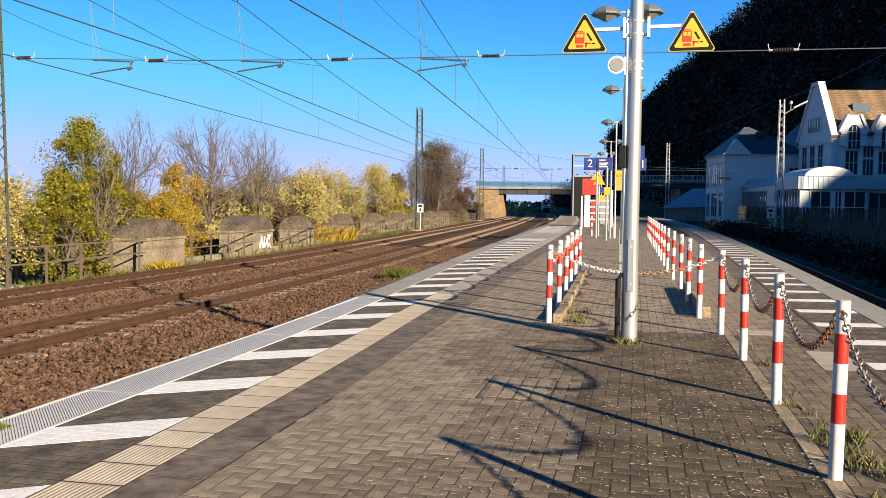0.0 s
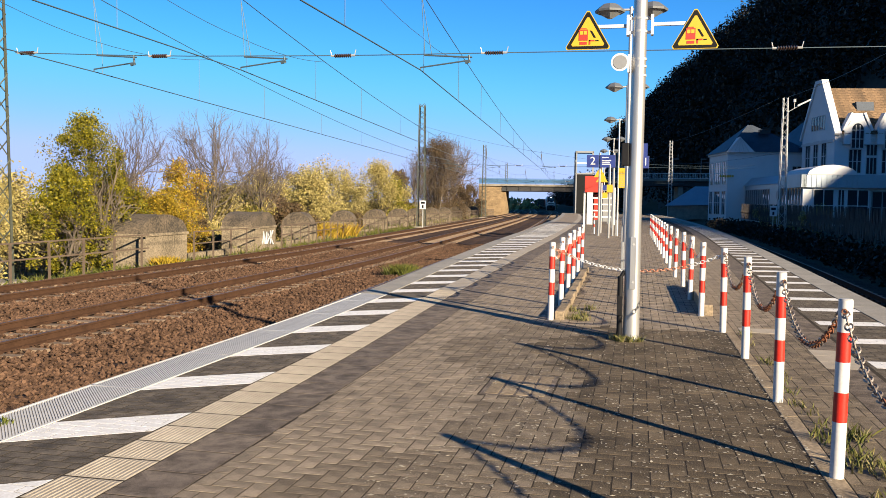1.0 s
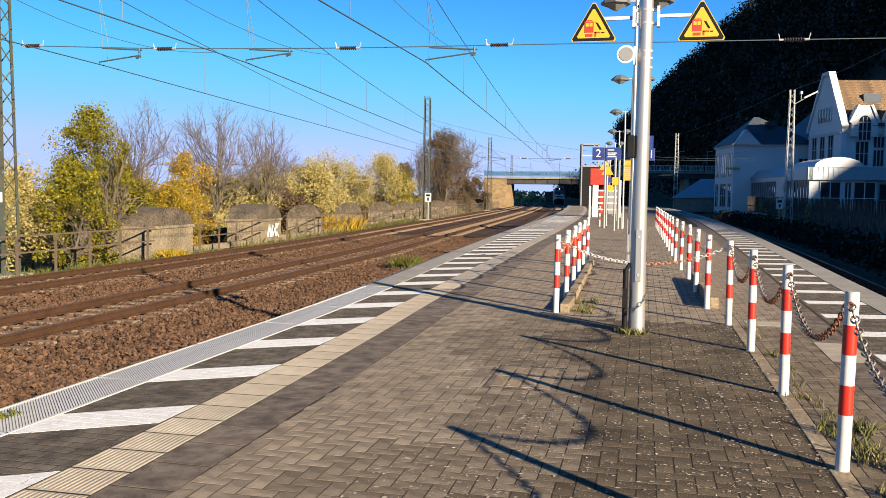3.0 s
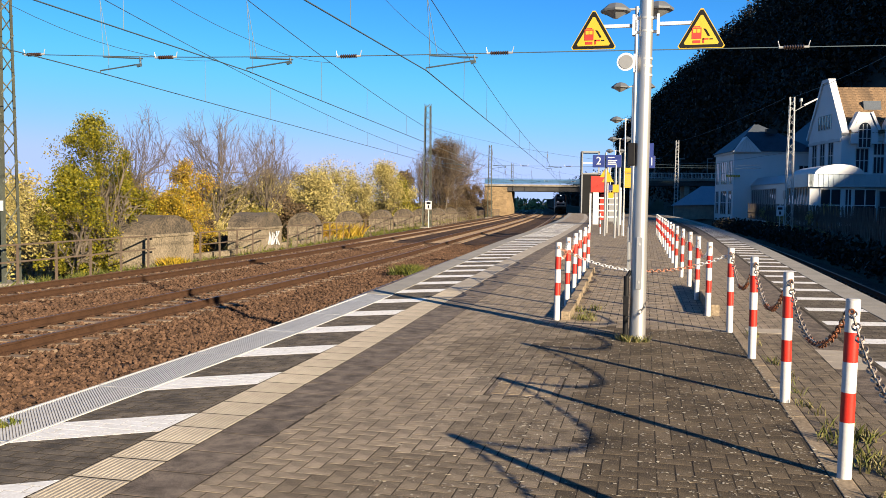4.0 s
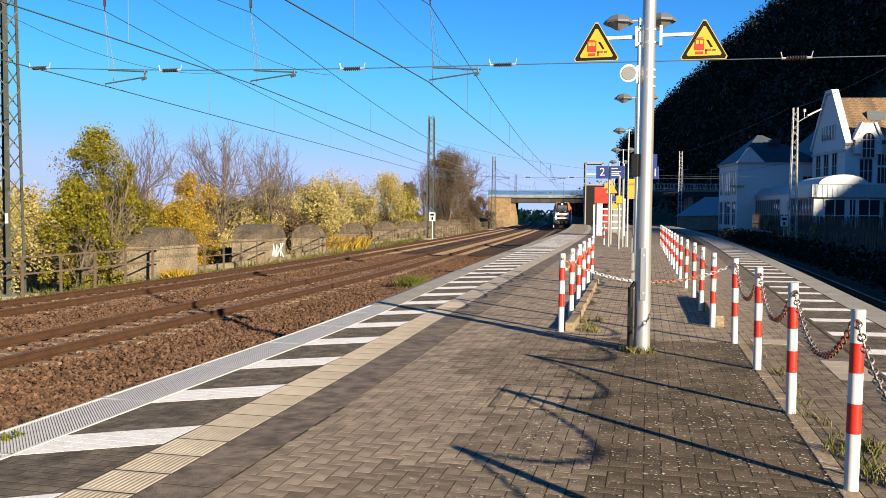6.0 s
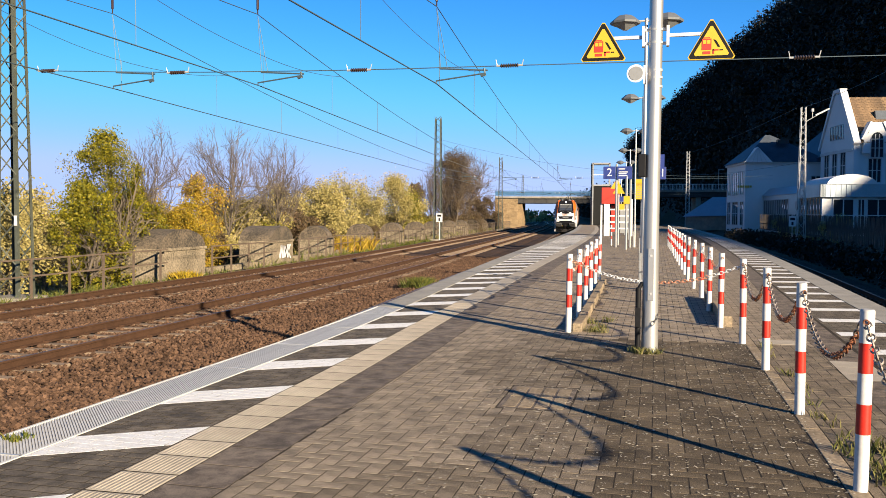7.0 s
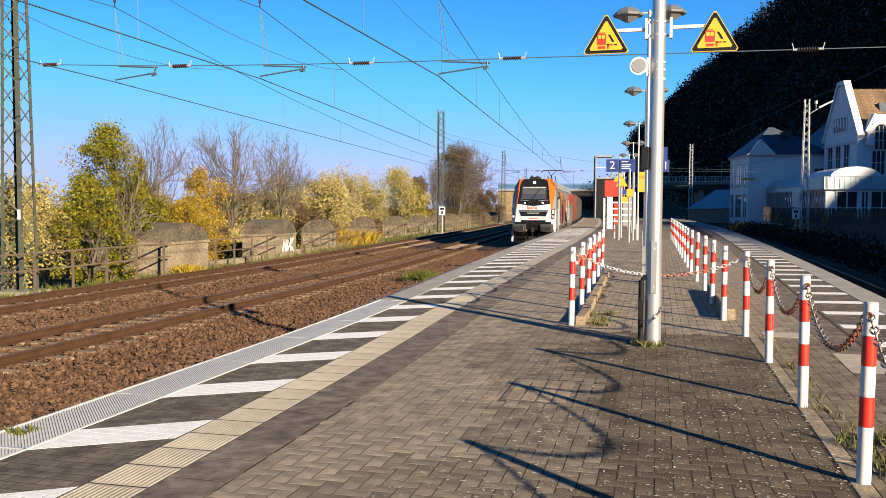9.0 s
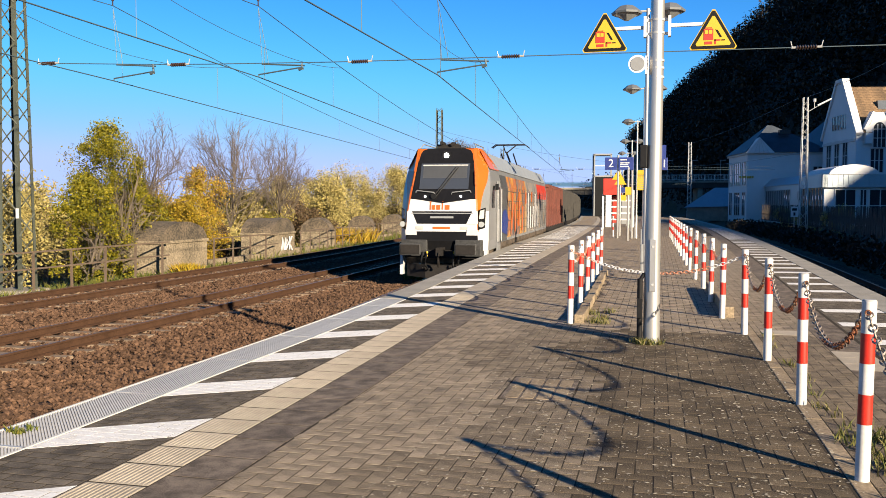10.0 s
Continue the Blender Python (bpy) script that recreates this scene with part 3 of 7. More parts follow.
        b.matrix_basis = pose(edge(y) + 0.215, y, 0)
    far_bars = Geo()
    for k in [i for i in range(-370, 383) if not 0 <= i < 290]:
        y = 2.4 + k * pitch
        far_bars.prism([(edge(y), y + 0.245, -0.03), (edge(y) + 0.43, y - 0.245, -0.03), (edge(y) + 0.43, y - 0.2285, -0.03), (edge(y), y + 0.2615, -0.03)], (0, 0, 0.033))
    tagged(part("grating_rest", far_bars, "grate", p), kind="stuff")
    part("drain_channel", sweep(lambda y: edge(y), steps(-8, 13.2, 0.8), [(0.0, -0.02), (0.44, -0.02), (0.44, -0.005), (0.0, -0.005)]), "pit", p, "dark channel under the grating")
    for o in (-0.03, 0.43):
        part("grating_rim", sweep(lambda y: edge(y) + o, steps(-8, 13.2, 0.6), [(0, -0.05), (0.022, -0.05), (0.022, 0.006), (0, 0.006)]), "grate", p)
    y = 2.9
    while y < 13:
        part("grating_joint", Geo().box(edge(y) - 0.02, y - 0.012, -0.03, edge(y) + 0.44, y + 0.012, 0.006), "galv", p)
        y += 1.55
    # cover with its slabs
    cov = Geo()
    cov.box(-1.2, 6.58, -0.03, -0.64, 7.46, -0.0002)
    part("cover_frame", cov, "slab_dark", p)
    for i in range(4):
        for j in range(2):
            part("cover_slab", Geo().box(-1.165 + i * 0.125, 6.62 + j * 0.4, -0.03, -1.055 + i * 0.125, 7.0 + j * 0.4, 0.003, top=(0.004, 0.004)), "kerb_old", p)
    return p


platform = build_platform()


def build_pavers():
    """Rows of double-T style pavers: a row of long stones and a row of upright ones, in turn."""
    def spans(y):
        a, b = tac(y) + 0.388 + 0.36 + min(0.1, max(0, (y - 4) * 0.01)), redge(y) - 1.725
        cuts = [(a, b)]
        if 1.5 < y < 11.6:
            cuts = [(a, 1.055), (1.175, b)]
        if 6.57 < y < 7.47:
            cuts = [(a, -1.21), (-0.63, 1.055), (1.175, b)]
        return cuts
    near = {}
    count = 0
    # joined, middle and mossy take the light, mid and darkest stones
    joined, dark, middle, mossy = Geo(), Geo(), Geo(), Geo()

    def tone(x, y):
        """0: light, 1: mid, 2: darkest tone; darker with x up to the kerb, the border wanders."""
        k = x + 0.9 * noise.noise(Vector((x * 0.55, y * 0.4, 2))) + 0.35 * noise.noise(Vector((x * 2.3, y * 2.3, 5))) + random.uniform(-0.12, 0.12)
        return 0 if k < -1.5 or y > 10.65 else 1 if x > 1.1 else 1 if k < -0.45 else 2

    def stone(x0, y0, x1, y1, k):
        cy = (y0 + y1) / 2
        z = random.uniform(-0.0004, 0.0006)
        for a, b in spans(cy):
            xa, xb = max(x0, a), min(x1, b)
            if xb - xa > 0.02:
                lay(xa, xb, cy, y1 - y0 - 0.008, z)

    def lay(xa, xb, cy, l, z):
        nonlocal count
        cx, w = (xa + xb) / 2, xb - xa - 0.007
        if count < 300 and -2.2 < cx < 1.0 and 3.4 < cy < 5.4 and xb - xa > 0.09:
            key = (round(w, 3), round(l, 3))
            if key not in near:
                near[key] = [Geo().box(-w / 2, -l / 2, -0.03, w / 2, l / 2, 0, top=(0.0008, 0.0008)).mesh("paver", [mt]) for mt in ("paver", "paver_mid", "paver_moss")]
            b = part("paver", near[key][tone(cx, cy)], "paver", platform)
            b.matrix_basis = pose(cx, cy, z, random.uniform(-0.15, 0.15), random.uniform(-0.15, 0.15), random.uniform(-0.4, 0.4))
            count += 1
        else:
            (joined, middle, mossy)[tone(cx, cy)].box(cx - w / 2, cy - l / 2, -0.03, cx + w / 2, cy + l / 2, z, top=(0.0008, 0.0008))

    # herringbone of stones twice as long as wide
    u = 0.104
    for r in range(-77, 430):
        for c in range(-50, 36):
            d = (c - r) % 4
            if d == 0:
                stone(c * u, r * u, (c + 2) * u, (r + 1) * u, r)
            elif d == 3:
                stone(c * u, r * u, (c + 1) * u, (r + 2) * u, r)
    # dark pavers between the guiding strip and the edge
    y, row = -8.0, 0
    while y < 60:
        for f, s in ((tac, -1), (redge, -1)):
            hi = tac(y) - 0.004 if f is tac else redge(y) - 0.43
            lo = edge(y) + (0.455 if y < 13.2 else 0.43) if f is tac else redge(y) - 1.3
            x = lo
            off = 0.1 if row % 2 else 0.2
            while x < hi - 0.02:
                x2 = min(x + off, hi)
                dark.box(x + 0.005, y + 0.0065, -0.03, x2 - 0.005, y + 0.0935, random.uniform(-0.0003, 0.0003), top=(0.0008, 0.0008))
                x, off = x2, 0.2
        y += 0.1
        row += 1
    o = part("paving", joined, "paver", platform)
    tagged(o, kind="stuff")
    o = part("worn_paving", middle, "paver_mid", platform, "mid-toned pavers")
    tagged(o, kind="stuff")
    o = part("mossy_paving", mossy, "paver_moss", platform, "darkest grey-brown pavers")
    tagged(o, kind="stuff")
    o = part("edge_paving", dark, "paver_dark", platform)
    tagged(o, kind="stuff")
    # guiding strip of the other edge
    y = -8.0
    while y < 100:
        L = 0.36 if y < 30 else 3.6
        xa, xb = redge(y) - 1.72, redge(y + L) - 1.72
        c = Geo().prism([(xa, y + 0.004, -0.03), (xa + 0.38, y + 0.004, -0.03), (xb + 0.38, y + L - 0.004, -0.03), (xb, y + L - 0.004, -0.03)], (0, 0, 0.03))
        part("grey_guiding_tile", c, "slab_dark" if not 8.5 < y < 9.3 else "tactile", platform)
        y += L
    part("field_of_tiles", Geo().box(1.25, 10.7, -0.03, 1.72, 11.06, 0.003), "tactile", platform, "pale ribbed attention field")


build_pavers()


def clip(poly, cut):
    """The part of a flat polygon that lies inside a convex one (both counter-clockwise)."""
    for (ax, ay), (bx, by) in zip(cut, cut[1:] + cut[:1]):
        out = []
        side = [(bx - ax) * (y - ay) - (by - ay) * (x - ax) for x, y in poly]
        for i, (p, q) in enumerate(zip(poly, poly[1:] + poly[:1])):
            s0, s1 = side[i], side[(i + 1) % len(poly)]
            if s0 >= 0:
                out.append(p)
            if s0 * s1 < 0:
                u = s0 / (s0 - s1)
                out.append((p[0] + (q[0] - p[0]) * u, p[1] + (q[1] - p[1]) * u))
        poly = out
        if len(poly) < 3:
            return []
    return poly


def build_stripes():
    """White slanting bars painted over the pavers between the guiding strip and the edge."""
    def bars(fa, fb, y, end, slant, width, step):
        while y < end:
            xa, xb = fa(y), fb(y)
            ss = slant * abs(xb - xa) / 0.8
            bar = [(xa, y - ss), (xb, y), (xb, y + width), (xa, y - ss + width)]
            if xa > xb:
                bar.reverse()
            g = Geo()
            if 2 < y < 20:
                lo, hi = min(xa, xb), max(xa, xb)
                r = int((y - 1.5) / 0.1)
                while r * 0.1 < y + width + 1:
                    x = lo - (0.1 if r % 2 else 0.0)
                    while x < hi:
                        k = random.uniform(0.0, 0.0025)
                        cell = clip([(x + k, r * 0.1 + k), (x + 0.1965, r * 0.1), (x + 0.1965 - k, r * 0.1 + 0.0965), (x, r * 0.1 + 0.0965 - k)], bar)
                        if cell:
                            g.prism([(a, b, 0.0) for a, b in cell], (0, 0, random.uniform(0.0009, 0.0014)))
                        x += 0.2
                    r += 1
            else:
                g.prism([(a, b, 0.0) for a, b in bar], (0, 0, 0.003))
            part("painted_bar", g, "line_white", platform, "worn white paint")
            y += step
    bars(lambda y: edge(y) + (0.46 if y < 13.2 else 0.3), lambda y: tac(y) - 0.01, -7.08, 62, 0.52, 0.5, 1.5)
    bars(lambda y: redge(y) - 0.42, lambda y: redge(y) - 1.25, -6.3, 62, -0.12, 0.36, 1.5)


build_stripes()


# ---- posts and chains ----
POST_H = 1.01


def build_post():
    p = thing("barrier_post", "red and white banded steel barrier post", "barrier post", group="barrier posts")
    marks = [0, 0.32, 0.487, 0.657, 0.823, 1.0]
    for i in range(5):
        part("white_band" if i % 2 == 0 else "red_band", Geo().cyl((0, 0, POST_H * marks[i]), (0, 0, POST_H * marks[i + 1]), 0.0385, n=20), "post_white" if i % 2 == 0 else "post_red", p, "flaking white paint" if i % 2 == 0 else "red paint", smooth=True)
    part("cap", Geo().cyl((0, 0, POST_H), (0, 0, POST_H + 0.008), 0.0385, 0.033, n=20), "dirt_snow", p, smooth=True)
    q = Euler((radians(90), 0, 0)).to_quaternion()
    for e in (-0.045, 0.045):
        part("eye", Geo().torus((0, e, POST_H - 0.06), q, 0.013, 0.004), "rust", p)
    return p


ROW_P = [(1.14, 1.35), (1.14, 3.22), (1.13, 5.09), (1.1, 6.96), (1.08, 8.88), (1.03, 10.64), (0.88, 12.1), (0.85, 14.15), (0.85, 16.4), (0.79, 18.4), (0.75, 20.6)]
ROW_P += [(0.75 - 0.012 * i, 20.6 + 2.1 * i) for i in range(1, 12)]
ROW_Q = [(-1.08, 11.05), (-1.09, 12.65), (-1.14, 14.55), (-1.18, 16.3), (-1.22, 18.1), (-1.27, 20.3)]


def build_posts():
    first = build_post()
    first.matrix_basis = pose(*ROW_P[0], 0)
    for i, (x, y) in enumerate(ROW_P[1:] + ROW_Q + [(-2.12, 43.0)]):
        z = 0.0
        copy_thing(first, pose(x, y, z, random.uniform(-1, 1), random.uniform(-0.6, 0.9), random.uniform(-20, 20)))


build_posts()


def build_chain(a, b, sag, link, mats, label, wire=0.006):
    a, b = Vector(a), Vector(b)
    n = max(6, int((b - a).length * (1 + 2.4 * (sag / (b - a).length) ** 2) / (link * 0.72)))
    pts = []
    for i in range(n + 1):
        u = i / n
        p = a.lerp(b, u)
        p.z -= 4 * sag * u * (1 - u)
        pts.append(p)
    g = Geo()
    for i in range(n):
        d = pts[i + 1] - pts[i]
        q = d.to_track_quat("X", "Z") @ Euler((radians(90 * (i % 2) + 20), 0, 0)).to_quaternion()
        slot = 0 if len(mats) == 1 else (1 if mats[2](i / n) else 0)
        g.torus((pts[i] + pts[i + 1]) / 2, q, link * 0.33, wire, 1.45, n=10, k=5, slot=slot)
    solo("barrier_chain", g, list(mats[:2]), label, "chain", "chains between the posts", smooth=True)


def build_chains():
    steel = ("chain_steel", "rust", lambda u: 0.4 < u < 0.92 and random.random() < 0.75)
    for (x0, y0), (x1, y1) in zip(ROW_P[:5], ROW_P[1:6]):
        build_chain((x1, y1 - 0.04, POST_H - 0.06), (x0, y0 + 0.04, POST_H - 0.06), 0.33, 0.062, steel, "galvanised steel chain, partly rusted, hung between barrier posts")
    far = ("white_paint", "plastic_orange", lambda u: u < 0.12 or 0.45 < u < 0.8)
    build_chain((ROW_Q[0][0] + 0.04, ROW_Q[0][1], 0.93), (1.0, 10.64, 0.93), 0.24, 0.06, far, "white and orange plastic chain across the gap", 0.0045)
    for row in (ROW_Q, ROW_P[6:12]):
        for (x0, y0), (x1, y1) in zip(row[:-1], row[1:]):
            build_chain((x0, y0, 0.94), (x1, y1, 0.94), 0.18, 0.06, far, "white and orange plastic chain between barrier posts", 0.0045)


build_chains()


def build_kerbs():
    y = 1.5
    while y < 10.7:
        solo("kerb_stone", Geo().box(1.06, y + 0.004, -0.1, 1.17, y + 0.99, 0.003), "kerb_old", "weathered flush kerb stone with grass in its joints", "kerb stone", "kerb stones", bevel=0.006)
        y += 1.0
    y = 11.1
    while y < 19:
        x = -0.97 - (y - 11) * 0.018
        solo("kerb_stone", Geo().box(x - 0.06, y + 0.004, -0.1, x + 0.06, y + 0.99, 0.11), "kerb_old", "raised concrete kerb stone beside the posts", "kerb stone", "kerb stones", bevel=0.01)
        y += 1.0
    for i in range(4):
        y, x = 12.16 + i * 1.0, 0.97 - i * 0.012
        solo("kerb_stone", Geo().box(x - 0.05, y + 0.004, -0.1, x + 0.07, y + 0.99, 0.15), "kerb_old", "raised concrete kerb stone beside the posts", "kerb stone", "kerb stones", bevel=0.012)


build_kerbs()


# ---- pole with signs, lamps ----
def sign_triangle(parent, x, y, z, s=0.52):
    """Warning triangle: plate, rim, yellow field and plain shapes of its picture."""
    h = s * 0.87

    def tri(k, d0, d1, mat, name, label):
        c = (0, h / 3)
        poly = [(-s / 2, 0), (s / 2, 0), (0, h)]
        pts = []
        for i, (a, b) in enumerate(poly):
            a2, b2 = c[0] + (a - c[0]) * k, c[1] + (b - c[1]) * k
            nx, nz = poly[(i + 1) % 3]
            px, pz = poly[(i - 1) % 3]
            for qx, qz in ((px, pz), (nx, nz)):
                pts.append((x + a2 + (qx - a) * 0.06 * k, y + d0, z + b2 + (qz - b) * 0.06 * k))
        return part(name, Geo().prism(pts, (0, d1 - d0, 0)), mat, parent, label)
    tri(1.0, 0.0, 0.012, "sign_yellow", "sign_plate", "")
    tri(0.95, -0.003, 0.0, "sign_black", "sign_rim", "black rim")
    tri(0.74, -0.006, -0.003, "sign_yellow", "sign_field", "yellow field")
    f = y - 0.009
    part("red_carriage_shape", Geo().box(x - 0.10, f, z + 0.10, x + 0.0, f + 0.003, z + 0.22).box(x - 0.085, f, z + 0.225, x - 0.015, f + 0.003, z + 0.235), "sign_red", parent, "red carriage picture", bevel=0.0)
    part("carriage_window_shape", Geo().box(x - 0.088, f - 0.003, z + 0.165, x - 0.054, f, z + 0.205).box(x - 0.046, f - 0.003, z + 0.165, x - 0.012, f, z + 0.205), "sign_yellow", parent)
    part("track_shape", Geo().box(x - 0.09, f, z + 0.055, x - 0.01, f + 0.003, z + 0.085), "sign_red", parent)
    part("slanting_bar", Geo().prism([(x + 0.02, f, z + 0.21), (x + 0.045, f, z + 0.205), (x + 0.09, f, z + 0.13), (x + 0.07, f, z + 0.125)], (0, 0.003, 0)), "sign_black", parent)
    part("short_bar", Geo().box(x + 0.085, f, z + 0.09, x + 0.12, f + 0.003, z + 0.102), "sign_black", parent)
    part("platform_shape", Geo().box(x + 0.012, f, z + 0.055, x + 0.03, f + 0.003, z + 0.105).box(x + 0.012, f, z + 0.09, x + 0.075, f + 0.003, z + 0.105), "sign_red", parent)


def build_sign_pole():
    p = thing("sign_pole", "tall galvanised steel pole with two triangular warning signs and a loudspeaker", "sign pole", pose(-0.045, 9.7, 0))
    g = Geo()
    g.cyl((0, 0, 0.0), (0, 0, 1.3), 0.092, 0.084, n=28).cyl((0, 0, 1.3), (0.03, 0, 5.6), 0.084, 0.066, n=28)
    part("pole", g, "galv_pole", p, smooth=True)
    part("service_door", Geo().box(-0.03, -0.094, 0.58, 0.04, -0.082, 1.16), "galv_pole", p, "narrow service door", bevel=0.006)
    for z in (0.66, 1.08):
        part("lock", Geo().cyl((0.005, -0.099, z), (0.005, -0.09, z), 0.014, n=10), "galv", p)
    part("conduit", Geo().cyl((-0.13, -0.03, 0), (-0.13, -0.03, 0.72), 0.03, n=12).cyl((-0.13, -0.03, 0.7), (-0.085, -0.02, 0.78), 0.022, n=10), "black_paint", p, "dark cable conduit", smooth=True)
    part("bracket", Geo().box(-0.16, -0.09, 0.28, -0.1, -0.02, 0.5), "black_paint", p, bevel=0.005)
    for z in (3.42, 3.56, 3.04, 3.12, 2.94):
        part("clamp", Geo().cyl((0.018, 0, z - 0.012), (0.018, 0, z + 0.012), 0.078, n=24), "galv", p, smooth=True)
    part("clamp_plate", Geo().box(-0.13, -0.05, 3.38, -0.1, 0.05, 3.6).box(0.13, -0.05, 3.38, 0.16, 0.05, 3.6).box(-0.1, -0.012, 3.4, 0.13, 0.012, 3.43).box(-0.1, -0.012, 3.55, 0.13, 0.012, 3.58), "white_paint", p)
    part("cross_arm", Geo().box(-0.6, -0.02, 3.47, -0.12, 0.02, 3.505), "white_paint", p)
    part("cross_arm", Geo().box(0.14, -0.02, 3.48, 0.62, 0.02, 3.515), "white_paint", p)
    sign_triangle(p, -0.55, -0.035, 3.235)
    sign_triangle(p, 0.6, -0.035, 3.215)
    sp = part("loudspeaker", Geo().cyl((-0.19, -0.1, 3.08), (-0.19, 0.06, 3.08), 0.098, 0.075, n=28).cyl((-0.19, 0.06, 3.08), (-0.19, 0.12, 3.08), 0.06, n=20).box(-0.11, -0.01, 2.98, -0.08, 0.03, 3.18), "white_paint", p, "round white loudspeaker", smooth=True)
    part("speaker_grille", Geo().cyl((-0.19, -0.106, 3.08), (-0.19, -0.1, 3.08), 0.075, n=28), "grey_paint", sp, "grey round grille")
    part("dark_box", Geo().box(-0.15, -0.08, 1.95, -0.07, 0.06, 2.2), "black_paint", p, "black box", bevel=0.01)
    part("blue_plate", Geo().box(0.06, 0.02, 2.05, 0.13, 0.03, 2.2), "sign_blue", p)


build_sign_pole()


def build_lamp():
    p = thing("platform_lamp", "slender galvanised platform lamp with two diamond-shaped heads", "lamp post", group="platform lamps")
    part("pole", Geo().cyl((0, 0, 0), (0, 0, 1.1), 0.06, n=14).cyl((0, 0, 1.1), (0, 0, 5.5), 0.042, 0.035, n=14), "galv_pole", p, smooth=True)
    part("base_box", Geo().box(-0.08, -0.07, 0.0, -0.03, 0.07, 0.75), "grey_paint", p, bevel=0.01)
    part("arm", Geo().cyl((-0.4, 0, 5.45), (0.4, 0, 5.45), 0.022, n=10), "galv", p)
    for s in (-1, 1):
        c = s * 0.42
        h = part("lamp_head", Geo().cyl((c, 0, 5.4), (c, 0, 5.44), 0.3, 0.31, n=8).cyl((c, 0, 5.44), (c, 0, 5.56), 0.31, 0.16, n=8).cyl((c, 0, 5.56), (c, 0, 5.59), 0.16, 0.05, n=8), "lamp_hood", p, "grey lamp hood")
        part("lamp_glass", Geo().cyl((c, 0, 5.28), (c, 0, 5.399), 0.05, 0.26, n=8), "lamp_glass", h, "clear cone glass")
    return p


def build_lamps():
    # the lamps stand along the platform's middle, which bends with the track
    spots = [(-0.24, 17.8), (-0.46, 29.4), (-0.95, 40.8), (-1.55, 53), (-2.2, 65), (-3.0, 77)]
    first = build_lamp()
    first.matrix_basis = pose(*spots[0], 0)
    for x, y in spots[1:]:
        copy_thing(first, pose(x, y, 0, 0, 0, 3))


build_lamps()


# ---- bridge and platform fittings ----
def build_bridge():
    b = thing("road_bridge", "road bridge with dark girders, blue railing and brick abutment", "bridge", pose(0, 181, 0, 0, 0, 4))
    part("abutment", Geo().box(-33.4, 0, -1.4, -28.6, 9, 4.88).box(-28.6, 0.4, -1.4, -27.6, 8.6, 3.82), "brick_wall", b, "yellow-brown brick abutment")
    for z in np.arange(-1.0, 4.6, 0.32):
        for i in range(12):
            x = -33.35 + i * 0.61 + (0.3 if int(z * 10) % 2 else 0)
            if x + 0.58 < -28.5:
                part("brick", Geo().box(x, -0.05, z, x + 0.58, 0.01, z + 0.29), "brick_wall", b)
    # the stretch over the main tracks lies lower than the ramp towards the hill
    for x0, x1, dz, paint, label in ((-33.4, -11.0, -1.05, "bridge_blue", "blue railing"), (-10.9, 34.0, 0.35, "white_paint", "white railing")):
        up = pose(0, 0, dz)
        part("deck", Geo().box(x0, -0.4, 5.95, x1, 9.4, 6.35, m=up), "concrete", b, "pale concrete deck edge")
        for y in (0.2, 3, 6, 8.8):
            part("girder", Geo().box(max(x0, -28.5), y - 0.15, 4.95, x1, y + 0.15, 5.94, m=up).box(max(x0, -28.5), y - 0.3, 4.9, x1, y + 0.3, 4.98, m=up), "bridge_dark", b)
        for x in np.arange(max(x0, -28.5) + 1.2, x1, 2.5):
            part("stiffener", Geo().box(x - 0.04, -0.1, 4.98, x + 0.04, 0.05, 5.94, m=up), "bridge_dark", b)
        for x in np.arange(x0 + 0.1, x1, 2.0):
            part("railing_post", Geo().box(x - 0.05, -0.35, 6.35, x + 0.05, -0.25, 7.55, m=up), paint, b)
        for z in (6.5, 7.5):
            part("railing_bar", Geo().box(x0, -0.33, z - 0.04, x1, -0.27, z + 0.06, m=up), paint, b, label)
        for x in np.arange(x0 + 0.1, x1 - 1.9, 2.0):
            if paint == "bridge_blue":
                part("railing_panel", Geo().box(x + 0.06, -0.31, 6.6, x + 1.94, -0.29, 7.4, m=up), paint, b)
            else:
                for k in range(6):
                    part("baluster", Geo().box(x + 0.2 + k * 0.3, -0.32, 6.56, x + 0.24 + k * 0.3, -0.28, 7.45, m=up), paint, b)
    for x, z in ((-12.6, 3.84), (8.0, 5.24)):
        part("pier_wall", Geo().box(x, 0.4, -1.4, x + 1.0, 8.6, z), "concrete", b)
    for x in (2, 7, 12.5, 20):
        part("street_lamp", Geo().cyl((x, 1, 6.65), (x, 1, 10.85), 0.07, n=8).box(x - 0.1, 0.7, 10.8, x + 1.0, 1.2, 10.95), "grey_paint", b)


build_bridge()


